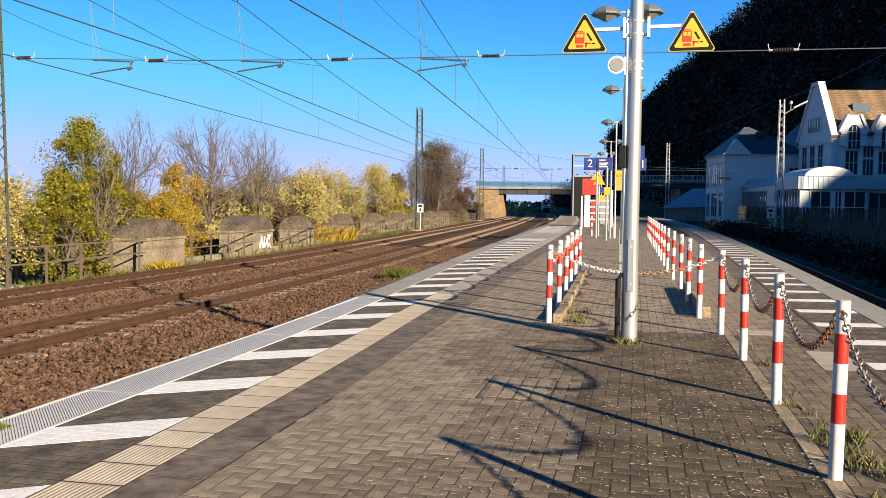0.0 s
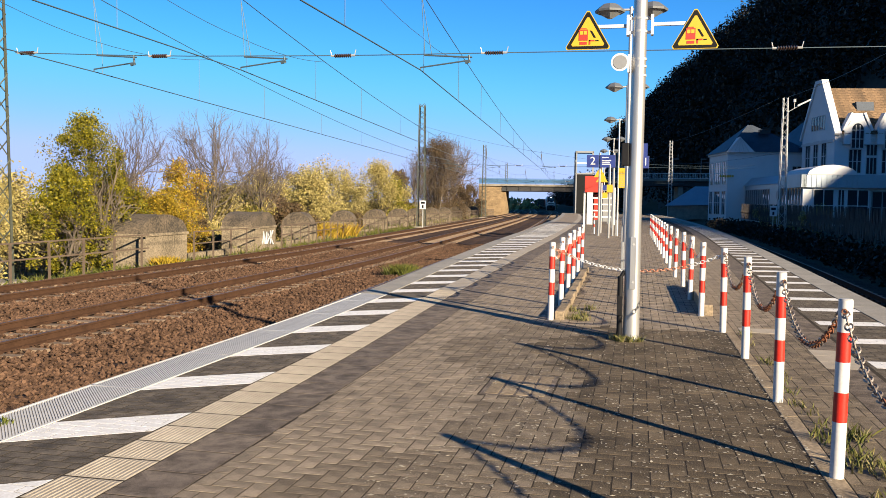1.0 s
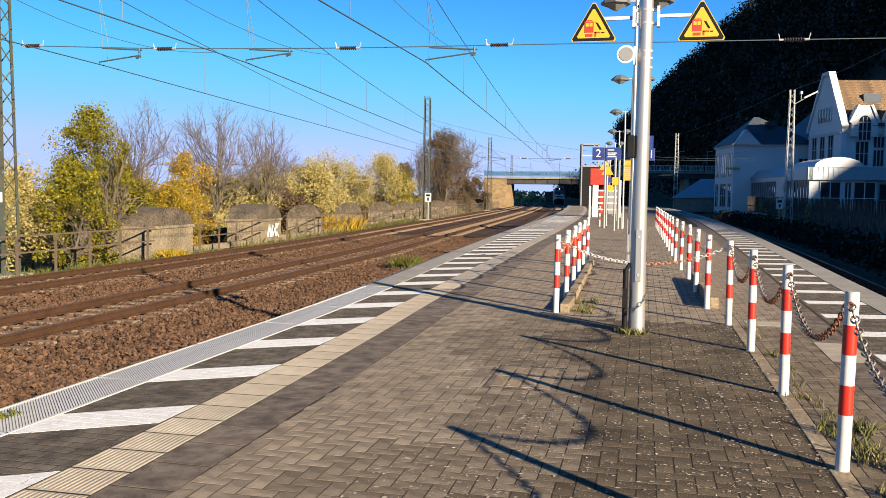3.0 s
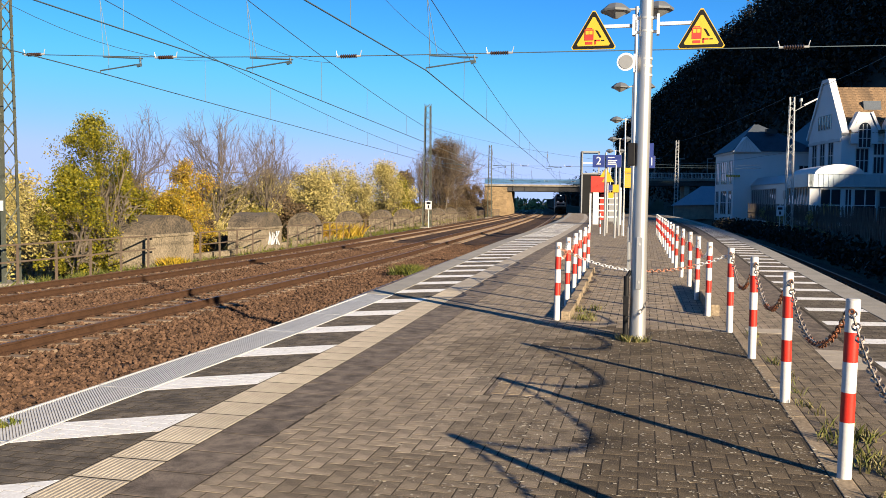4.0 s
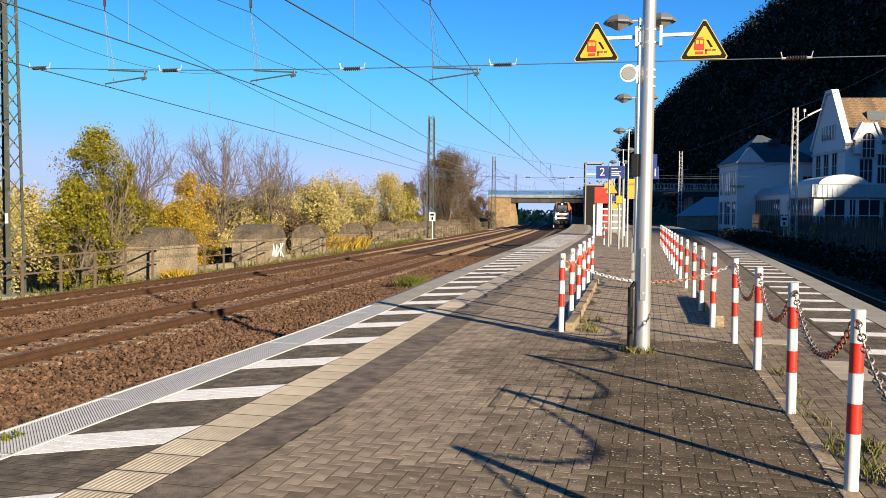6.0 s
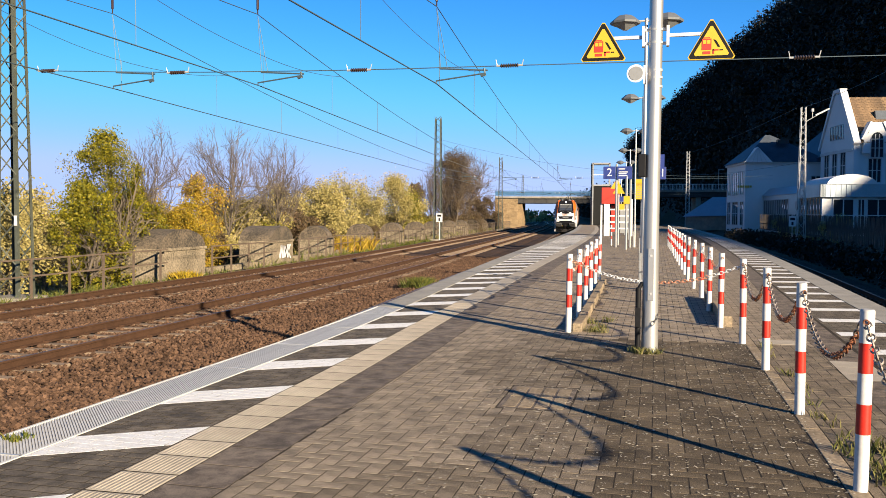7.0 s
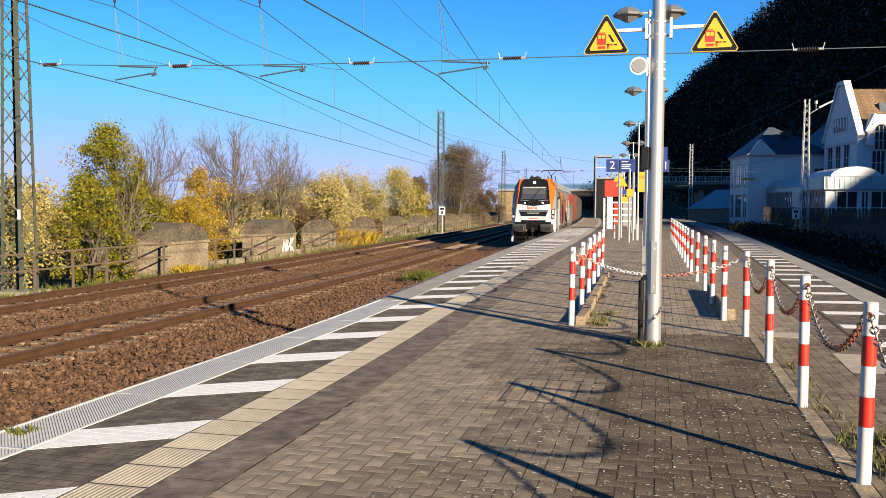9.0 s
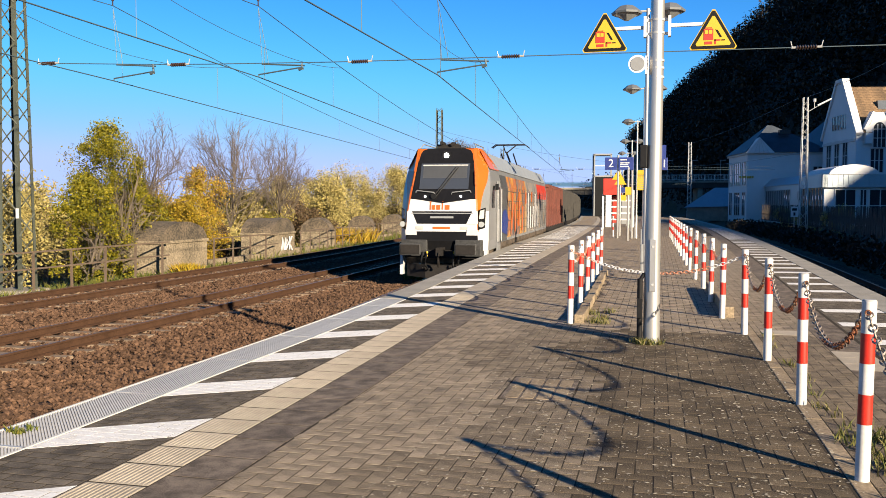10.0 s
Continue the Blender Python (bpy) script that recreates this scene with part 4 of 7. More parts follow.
def build_lift():
    t = thing("lift_tower", "lift tower with glazed top and dark cladding at the platform's end", "lift tower", pose(-8.1, 129.5, 0, 0, 0, 8))
    part("shaft", Geo().box(-1.1, -1, -0.05, 1.25, 1.3, 5.9), "black_paint", t, "dark shaft")
    part("cladding", Geo().box(-1.08, -1.2, 0, 1.3, -1.02, 5.78), "sign_black", t, "black front cladding")
    part("frame", Geo().box(-1.3, -1.15, 0, -1.12, -0.97, 9.2).box(1.1, -1.15, 5.9, 1.35, -0.9, 9.2).box(-1.35, 1.2, 0, -1.1, 1.45, 9.2).box(-1.35, -1.15, 9.0, 1.35, 1.45, 9.25).box(-1.35, -1.15, 5.8, 1.35, 1.45, 6.0), "grey_paint", t)
    part("glazing", Geo().box(-1.1, -1.05, 6.0, 1.1, -1.0, 9.0).box(-1.25, -1.0, 6.0, -1.2, 1.2, 9.0), "clear_glass", t, "glass panes")
    part("cross_bar", Geo().box(-1.1, -1.1, 7.4, 1.1, -1.04, 7.55), "white_paint", t)


build_lift()


def text(name, body, size, m, mat, parent, depth=0.002):
    c = bpy.data.curves.new(name, "FONT")
    c.body, c.size, c.extrude, c.align_x, c.align_y = body, size, depth, "CENTER", "CENTER"
    ob = bpy.data.objects.new(name, c)
    me = bpy.data.meshes.new_from_object(ob)
    me.materials.append(M[mat])
    bpy.data.objects.remove(ob)
    o = part(name, me, mat, parent)
    o.matrix_basis = m
    return o


def build_platform_signs():
    s = thing("platform_sign", "blue platform sign with white numeral and direction panel", "platform sign", pose(-1.75, 40.5, 0, 0, 0, 3))
    part("numeral_panel", Geo().box(-0.66, -0.05, 3.2, -0.1, 0.05, 3.78), "sign_blue", s, bevel=0.01)
    part("text_panel", Geo().box(-0.04, -0.05, 3.2, 0.66, 0.05, 3.78), "sign_blue", s, bevel=0.01)
    text("numeral", "2", 0.52, pose(-0.38, -0.056, 3.49, 90), "white_paint", s)
    for i, (w, z) in enumerate(((0.3, 3.64), (0.42, 3.5), (0.36, 3.42), (0.4, 3.33))):
        part("text_bar", Geo().box(0.04, -0.056, z, 0.04 + w, -0.05, z + 0.045), "white_paint", s)
    for x in (-0.05, 0.6):
        part("post", Geo().cyl((x, 0.1, 0), (x, 0.1, 3.9), 0.05, n=10), "galv_pole", s)
    s = thing("platform_sign", "blue platform sign with white numeral for the other track", "platform sign", pose(0.16, 41.2, 0, 0, 0, 3))
    part("numeral_panel", Geo().box(-0.3, -0.05, 3.2, 0.28, 0.05, 3.78), "sign_blue", s, bevel=0.01)
    text("numeral", "1", 0.52, pose(0.12, -0.056, 3.49, 90), "white_paint", s)
    part("post", Geo().cyl((-0.3, 0.1, 0), (-0.3, 0.1, 3.9), 0.05, n=10), "galv_pole", s)
    t = thing("timetable_board", "yellow timetable board fixed to a lamp post", "notice board", pose(-0.47, 29.3, 0))
    part("board", Geo().box(-0.2, -0.12, 2.05, 0.18, -0.07, 2.72), "sign_yellow", t, bevel=0.01)
    for i in range(7):
        part("text_bar", Geo().box(-0.16, -0.124, 2.1 + i * 0.07, 0.06 + 0.03 * (i % 3), -0.12, 2.115 + i * 0.07), "grey_paint", t)
    t = thing("small_notice", "small yellow notice plates on the posts", "notice board", pose(-1.25, 38, 0))
    part("plate", Geo().box(-0.12, -0.03, 2.01, 0.14, 0, 2.35), "sign_yellow", t)
    part("plate", Geo().box(-0.3, -0.03, 1.75, -0.08, 0, 2.0), "sign_yellow", t)
    part("post", Geo().cyl((0, 0.04, 0), (0, 0.04, 3.2), 0.045, n=10), "galv_pole", t)
    t = thing("warning_triangles", "small yellow warning triangles on a post", "warning sign", pose(-1.95, 44, 0))
    for dx, dz in ((0, 2.85), (0.12, 2.6)):
        part("triangle", Geo().prism([(-0.3 + dx, -0.03 - dx * 0.5, dz), (0.3 + dx, -0.03 - dx * 0.5, dz), (dx, -0.03 - dx * 0.5, dz + 0.5)], (0, 0.02, 0)), "sign_yellow", t)
    part("post", Geo().cyl((0.1, 0.04, 0), (0.1, 0.04, 3.6), 0.05, n=10), "galv_pole", t)
    r = thing("red_cabinet", "red vending cabinet sign above a white railed shelter", "cabinet", pose(-3.0, 58, 0, 0, 0, 4))
    part("cabinet", Geo().box(-0.55, -0.1, 2.25, 0.65, 0.5, 3.35), "sign_red", r, bevel=0.03)
    part("blue_panel", Geo().box(0.55, -0.15, 2.4, 1.3, -0.05, 2.75), "sign_blue", r)
    for x in (-0.6, 0.5):
        part("post", Geo().box(x, 0.1, 0, x + 0.12, 0.25, 2.3), "white_paint", r)
    s = thing("railed_shelter", "white painted shelter frame with horizontal bars", "shelter", pose(-2.6, 62, 0, 0, 0, 4))
    part("corner_post", Geo().box(-1.0, -0.1, 0, -0.6, 0.3, 2.6), "white_paint", s)
    part("corner_post", Geo().box(0.85, -0.1, 0, 1.0, 0.1, 2.6), "white_paint", s)
    part("beam", Geo().box(-1.0, -0.15, 2.45, 1.0, 1.5, 2.65), "white_paint", s)
    for z in (0.5, 0.95, 1.4, 1.85):
        part("bar", Geo().box(-0.6, -0.05, z, 0.85, 0.0, z + 0.1), "white_paint", s)
    part("red_panel", Geo().box(-0.5, 1.0, 0.3, 0.1, 1.1, 2.2), "sign_red", s)
    part("dark_panel", Geo().box(0.1, 1.0, 0.2, 0.9, 1.1, 2.3), "grey_paint", s)


build_platform_signs()


# ---- buildings across the other track ----
def window_unit(parent, w, h, m, mull=1, rows=1, arched=False, frame="wall_trim"):
    """A window set in its wall, facing -y in its own space: recess, panes, bars."""
    g = Geo().box(0, -0.02, 0, w, 0.06, h)
    if arched:
        n = 10
        pts = [(w / 2 - math.cos(math.pi * i / n) * w / 2, -0.02, h + math.sin(math.pi * i / n) * w * 0.6) for i in range(n + 1)]
        g.prism(pts, (0, 0.08, 0))
    win = part("window", g, "window", parent)
    win.matrix_basis = m
    f = Geo()
    t = 0.09
    f.box(-t, -0.06, -t, 0, 0.02, h).box(w, -0.06, -t, w + t, 0.02, h).box(0, -0.06, -t, w, 0.02, 0)
    if not arched:
        f.box(-t, -0.06, h, w + t, 0.02, h + t)
    else:
        f.box(0, -0.05, h - 0.04, w, 0.0, h + 0.04)
    for i in range(1, mull + 1):
        x = w * i / (mull + 1)
        f.box(x - 0.05, -0.055, 0, x + 0.05, -0.015, h + (w * 0.45 if arched else 0))
    for i in range(1, rows + 1):
        z = h * i / (rows + 1)
        f.box(0, -0.05, z - 0.04, w, -0.015, z + 0.04)
    part("window_frame", f, frame, win)
    return win


def build_white_house():
    """House with a hipped roof and a small gable to the tracks."""
    h = thing("white_house", "white rendered house with dark slate hipped roof and small pale gable", "house", pose(11.15, 116.0, -0.6, 0, 0, 10))
    W_, D, E = 10.4, 9.0, 8.9
    part("wall", Geo().box(0, 0, 0, W_, D, E), "wall_white", h, "white render")
    part("cornice", Geo().box(-0.2, -0.2, E - 0.15, W_ + 0.2, D + 0.2, E + 0.12), "wall_trim", h)
    part("roof", Geo().add([(-0.4, -0.4, E + 0.12), (W_ + 0.4, -0.4, E + 0.12), (W_ + 0.4, D + 0.4, E + 0.12), (-0.4, D + 0.4, E + 0.12), (W_ * 0.36, D * 0.5, E + 4.0), (W_ * 0.42, D * 0.5, E + 4.0)],
                           [(0, 1, 5, 4), (1, 2, 5), (2, 3, 4, 5), (3, 0, 4), (3, 2, 1, 0)]), "slate", h, "dark slate roof")
    part("small_gable", Geo().add([(-0.3, -0.5, E + 0.05), (3.3, -0.5, E + 0.05), (1.4, -0.45, E + 2.05), (1.7, 2.6, E + 2.05), (-0.3, 0.6, E + 0.05), (3.3, 0.6, E + 0.05)], [(0, 1, 2), (0, 2, 3, 4), (1, 5, 3, 2), (0, 4, 5, 1)]), "wall_white", h, "pale metal-clad gable")
    for k in range(5):
        part("gable_seam", Geo().prism([(0.1 + k * 0.6, -0.54, E + 0.1), (0.15 + k * 0.6, -0.54, E + 0.1), (1.43, -0.5, E + 1.95), (1.4, -0.5, E + 1.95)], (0, 0.04, 0)), "wall_trim", h)
    part("skylight", Geo().box(4.6, 1.9, E + 2.6, 6.0, 2.6, E + 3.2), "window", h)
    for y, w in ((0.7, 1.3), (3.2, 2.6), (7.0, 1.3)):
        for z, hh in ((0.9, 3.0), (4.9, 2.9)):
            window_unit(h, w, hh, pose(0, y + w, z, 0, 0, -90), 1 if w < 1.5 else 2, 1)
    for x in (8.3,):
        window_unit(h, 1.1, 1.6, pose(x, 0, 5.6), 1, 1)
    for k in range(6):
        part("sign_letter_bar", Geo().box(-1.0 + k * 0.31, -0.16, 5.72, -0.76 + k * 0.31, -0.08, 6.0), "sign_yellow", h, "small yellow sign")
    part("side_wing", Geo().box(W_, 2.5, 0, W_ + 5, D, 7.6), "wall_white", h)
    part("side_wing_roof", Geo().box(W_ - 0.1, 2.2, 7.6, W_ + 5.2, D + 0.2, 8.3, top=(0.2, 1.6)), "slate", h)


def build_gable_house():
    """Tall station house: gable end to the tracks, brown tile roof, arched windows in smaller gables."""
    h = thing("gable_house", "tall white station house with brown tiled roof and curved gables", "house", pose(21.9, 105.0, -0.6, 0, 0, 10))
    D, L, E, T = 9.6, 34.0, 10.4, 16.2
    part("wall", Geo().box(0.3, 0, 0, L, D, E), "wall_white", h, "white render")
    part("cornice", Geo().box(0, -0.2, E - 0.9, L, 0.0, E - 0.5).box(0, -0.16, 5.4, L, 0, 5.65).box(-0.45, -0.1, E - 0.9, -0.3, D + 0.1, E - 0.6).box(-0.42, -0.1, 5.4, -0.3, D, 5.65), "wall_trim", h)
    gable = [(-0.3, -0.2, 0), (-0.3, D + 0.2, 0), (-0.3, D + 0.2, E), (-0.3, D * 0.5 + 0.9, T + 0.5), (-0.3, D * 0.5 - 0.9, T + 0.5), (-0.3, -0.2, E)]
    part("gable_wall", Geo().prism(gable, (0.62, 0, 0)), "wall_white", h)
    for s in (-1, 1):
        c, o = D * 0.5, D * 0.5 + 0.45
        part("gable_coping", Geo().prism([(-0.5, c + s * o, E - 0.2), (-0.5, c + s * (o + 0.25), E), (-0.5, c + s * 1.0, T + 0.85), (-0.5, c + s * 0.75, T + 0.5)], (0.8, 0, 0)), "wall_white", h, "pale coping on the gable")
    part("gable_cap", Geo().box(-0.5, D * 0.5 - 1.0, T + 0.5, 0.34, D * 0.5 + 1.0, T + 0.9), "wall_white", h)
    part("roof", Geo().add([(0.4, -0.5, E), (L, -0.5, E), (L, D / 2, T), (0.4, D / 2, T), (0.4, D + 0.5, E), (L, D + 0.5, E)], [(0, 1, 2, 3), (3, 2, 5, 4), (0, 3, 4), (1, 5, 2)]), "clay_tile", h, "brown clay tiles")
    n = 26
    for i in range(n):
        u0, u1 = i / n, (i + 1) / n
        row = Geo()
        ya, yb, za, zb = -0.5 + (D / 2 + 0.5) * u0, -0.5 + (D / 2 + 0.5) * u1, E + (T - E) * u0, E + (T - E) * u1
        for k in range(60):
            x = 0.45 + k * 0.5 + (0.25 if i % 2 else 0)
            row.add([(x, ya, za + 0.1), (x + 0.47, ya, za + 0.1), (x + 0.47, yb, zb + 0.03), (x, yb, zb + 0.03), (x, ya, za), (x + 0.47, ya, za)], [(0, 1, 2, 3), (4, 5, 1, 0)])
        part("tile_course", row, "clay_tile", h)
    part("roof_window", Geo().box(3.0, 2.1, E + 2.9, 5.0, 3.1, E + 3.95, top=(0.02, 0.3)), "slate", h, "grey roof window")
    part("chimney", Geo().box(9.5, 4.4, T - 1, 11, 5.8, T + 2.2).box(9.1, 4.0, T + 2.2, 11.6, 6.2, T + 2.5), "concrete", h)
    for k in range(5):
        window_unit(h, 0.5, 1.6, pose(-0.3, D / 2 + 2.0 - k * 0.85, 11.2, 0, 0, -90), 0, 0)
    for k in range(3):
        window_unit(h, 1.3, 3.6, pose(-0.3, D / 2 + 3.6 - k * 2.5, 6.2, 0, 0, -90), 1, 1)
        window_unit(h, 1.3, 2.6, pose(-0.3, D / 2 + 3.6 - k * 2.5, 1.6, 0, 0, -90), 1, 1)
    for gx in (2.1, 5.8, 9.5, 13.2, 16.9):
        pts = [(gx - 1.5, -0.5, E - 1.2), (gx + 1.5, -0.5, E - 1.2), (gx + 1.45, -0.5, E + 0.4), (gx + 0.95, -0.5, E + 1.1), (gx + 0.55, -0.5, E + 2.3), (gx - 0.55, -0.5, E + 2.3), (gx - 0.95, -0.5, E + 1.1), (gx - 1.45, -0.5, E + 0.4)]
        part("curved_gable", Geo().prism(pts, (0, 0.7, 0)), "wall_white", h)
        part("small_roof", Geo().add([(gx - 1.4, 0.2, E + 0.3), (gx + 1.4, 0.2, E + 0.3), (gx, 0.2, E + 2.1), (gx, 2.4, E + 2.1)], [(0, 2, 3), (2, 1, 3)]), "clay_tile", h)
        for s in (-1, 1):
            part("small_coping", Geo().prism([(gx + s * 0.55, -0.65, E + 2.3), (gx + s * 0.8, -0.65, E + 2.4), (gx + s * 1.75, -0.65, E + 0.4), (gx + s * 1.45, -0.65, E + 0.3)], (0, 1.0, 0)), "wall_white", h)
        window_unit(h, 1.3, 2.0, pose(gx - 0.65, -0.52, E - 1.6), 2, 1, arched=True)
        for k in range(3):
            window_unit(h, 0.36, 2.6, pose(gx - 0.66 + k * 0.48, 0, 6.0), 0, 1)
            window_unit(h, 0.3, 1.2, pose(gx + 1.3 + k * 0.4, 0, 8.0), 0, 0)
            window_unit(h, 0.3, 1.8, pose(gx + 1.3 + k * 0.4, 0, 5.9), 0, 0)
    part("wing", Geo().box(1.0, D, 0, 12, D + 17, 9.6), "wall_white", h)
    part("wing_roof", Geo().add([(0.4, D, 9.6), (12, D, 9.6), (12, D + 17.5, 9.6), (0.4, D + 17.5, 9.6), (6.2, D, 14.6), (6.2, D + 17, 14.6)], [(0, 4, 5, 3), (1, 2, 5, 4), (0, 1, 4), (3, 5, 2)]), "slate", h)
    for k in range(7):
        window_unit(h, 1.1, 2.0, pose(1.0, D + 2.2 + k * 2.2, 6.6, 0, 0, -90), 0, 1)


def build_pavilion():
    """Glazed entrance hall with a barrel roof in front of the station house."""
    p = thing("glass_pavilion", "glazed entrance pavilion with barrel vault roof and metal fascia", "pavilion", pose(16.3, 93.0, -0.5, 0, 0, 7))
    part("body", Geo().box(0.2, 0.4, 0, 5.6, 8, 5.1), "wall_white", p)
    part("fascia", Geo().box(-0.1, 0, 3.95, 12, 0.5, 5.25).box(-0.1, 0, 3.95, 0.4, 8, 5.25), "zinc", p, "standing seam metal fascia")
    for k in range(24):
        part("seam", Geo().box(-0.1 + k * 0.5, -0.04, 3.95, -0.06 + k * 0.5, 0.0, 5.25), "zinc", p)
    n = 14
    arch = [(2.9 - math.cos(math.pi * i / n) * 2.4, -0.1, 5.25 + math.sin(math.pi * i / n) * 1.0) for i in range(n + 1)]
    part("barrel_roof", Geo().prism(arch, (0, 8, 0)), "wall_white", p, "white barrel vault end")
    part("right_hall", Geo().box(5.6, 0.8, 0, 18, 8, 4.4), "wall_trim", p)
    for x, w in ((1.3, 1.9), (3.7, 0.55), (4.6, 2.0)):
        window_unit(p, w, 3.2, pose(x, 0.36, 0.5), 1, 1, frame="white_paint")
    for k in range(4):
        window_unit(p, 1.9, 3.2, pose(7.2 + k * 2.3, 0.78, 0.35), 1, 1, frame="grey_paint")
    part("side_hall", Geo().box(0.0, 8, 0, 5.4, 24, 4.5), "zinc", p, "long glazed side hall")
    for k in range(22):
        window_unit(p, 0.55, 3.5, pose(0.0 if k > 10 else 0.2, 1.4 + k * 1.02, 0.4, 0, 0, -90), 0, 1, frame="grey_paint")
    part("side_vault", Geo().prism([(-0.2, 8, 4.5), (5.4, 8, 4.5), (4.6, 8, 5.5), (0.8, 8, 5.5)], (0, 16, 0)), "zinc", p)
    part("round_lamp", Geo().cyl((-0.5, 7.0, 3.2), (-0.3, 7.0, 3.2), 0.5, n=16), "grey_paint", p)


def build_low_shed():
    s = thing("low_shed", "low shed with pale metal roof beside the track", "shed", pose(4.2, 128, -0.6, 0, 0, -6))
    part("wall", Geo().box(0, 0, 0, 9, 6, 2.0), "concrete", s)
    part("roof", Geo().add([(-0.4, -0.5, 1.9), (9.3, -0.5, 2.2), (9.3, 3, 4.8), (3.6, 3, 4.8), (-0.4, 6.4, 1.9), (9.3, 6.4, 2.2)], [(0, 1, 2, 3), (3, 2, 5, 4), (0, 3, 4)]), "zinc", s, "grey-blue metal roof")


build_white_house()
build_gable_house()
build_pavilion()
build_low_shed()


def build_fence():
    f = thing("picket_fence", "dark weathered wooden picket fence on the bank", "fence")
    me = Geo().box(-0.075, -0.012, -0.75, 0.075, 0.012, 0.78, top=(0.03, 0)).mesh("picket", ["wood"])
    y, n = 22.0, 0
    while y < 96:
        x = track_0(y) + 3.6 + min(1.6, y * 0.015)
        p = part("picket", me, "wood", f)
        p.matrix_basis = pose(x, y, ground_z(x, y) + 1.42 + random.uniform(-0.05, 0.08), random.uniform(-3, 3), random.uniform(-2, 2), 85)
        y += 0.148 + y * 0.0004
        n += 1
    fl = lambda y: track_0(y) + 3.63 + min(1.6, y * 0.015)
    for z in (0.1, 0.7):
        part("fence_rail", sweep(fl, steps(20, 97, 3), [(0, z), (0.04, z), (0.04, z + 0.08), (0, z + 0.08)]), "wood", f)


build_fence()


# ---- left side: railing, old piers ----
def left_line(y):
    return track_3(y) - 2.35 - max(0, min(1.2, (y - 40) * 0.04))


def build_railing():
    r = thing("steel_railing", "rusty angle-iron railing with two rails beside the track", "railing")
    y, g = 20.0, None
    post = Geo().box(-0.032, -0.032, -0.3, 0.032, 0.032, 1.1).box(-0.1, -0.1, -0.3, 0.1, 0.1, -0.12)
    me = post.mesh("railing_post", ["iron_rail"])
    while y < 176:
        if 29.3 < y < 32.7 or 39.6 < y < 42.8:
            y += 0.25
            continue
        p = part("railing_post", me, "iron_rail", r)
        p.matrix_basis = pose(left_line(y), y, -1.0, random.uniform(-1.5, 1.5), 0, math.degrees(heading(left_line, y)))
        y += 1.75
    for z, y0, y1 in [(z, a, b) for z in (-0.45, 0.06) for a, b in ((19.5, 29.25), (32.75, 39.5), (42.85, 176))]:
        ys = steps(y0, y1, 1.75, 0)
        part("railing_bar", sweep(left_line, ys, [(-0.02, z), (0.02, z), (0.02, z + 0.05), (-0.02, z + 0.05)]), "iron_rail", r)


def dome_pier(y, w, d, h, arch, label, across=False):
    """A concrete pier with a weathered rounded top."""
    x = left_line(y) - 0.35 - (w if across else d) / 2
    g = Geo()
    n, k = 14, 6
    rings = []
    for j in range(k + 1):
        v = j / k
        for i in range(n + 1):
            a = math.pi * i / n
            py = -math.cos(a) * w / 2
            pz = h * 0.62 + math.sin(a) * h * arch
            rings.append((d * (0.5 - v) + 0.05 * noise.noise(Vector((i, j, y))), py + 0.05 * noise.noise(Vector((i * 0.7, j * 0.7, y + 9))), pz + 0.05 * noise.noise(Vector((i * 0.6, j, y + 3)))))
    m = n + 1
    fs = [(j * m + i, j * m + i + 1, (j + 1) * m + i + 1, (j + 1) * m + i) for j in range(k) for i in range(n)]
    fs += [tuple(range(m)), tuple(range(k * m, (k + 1) * m))]
    g.add(rings, fs)
    block = Geo().box(-d / 2, -w / 2, -0.6, d / 2, w / 2, h * 0.625)
    ledge = Geo().box(-d / 2 - 0.05, -w / 2 - 0.05, h * 0.58, d / 2 + 0.05, w / 2 + 0.05, h * 0.64)
    t = thing("concrete_pier", label, "concrete pier", pose(x, y, -1.15, 0, 0, math.degrees(heading(left_line, y)) + (90 if across else 0)), "old piers along the track")
    part("block", block, "concrete_old", t, bevel=0.03)
    part("ledge", ledge, "concrete_old", t, bevel=0.02)
    part("rounded_top", g, "moss_top", t, "dark mossy rounded top", smooth=True)


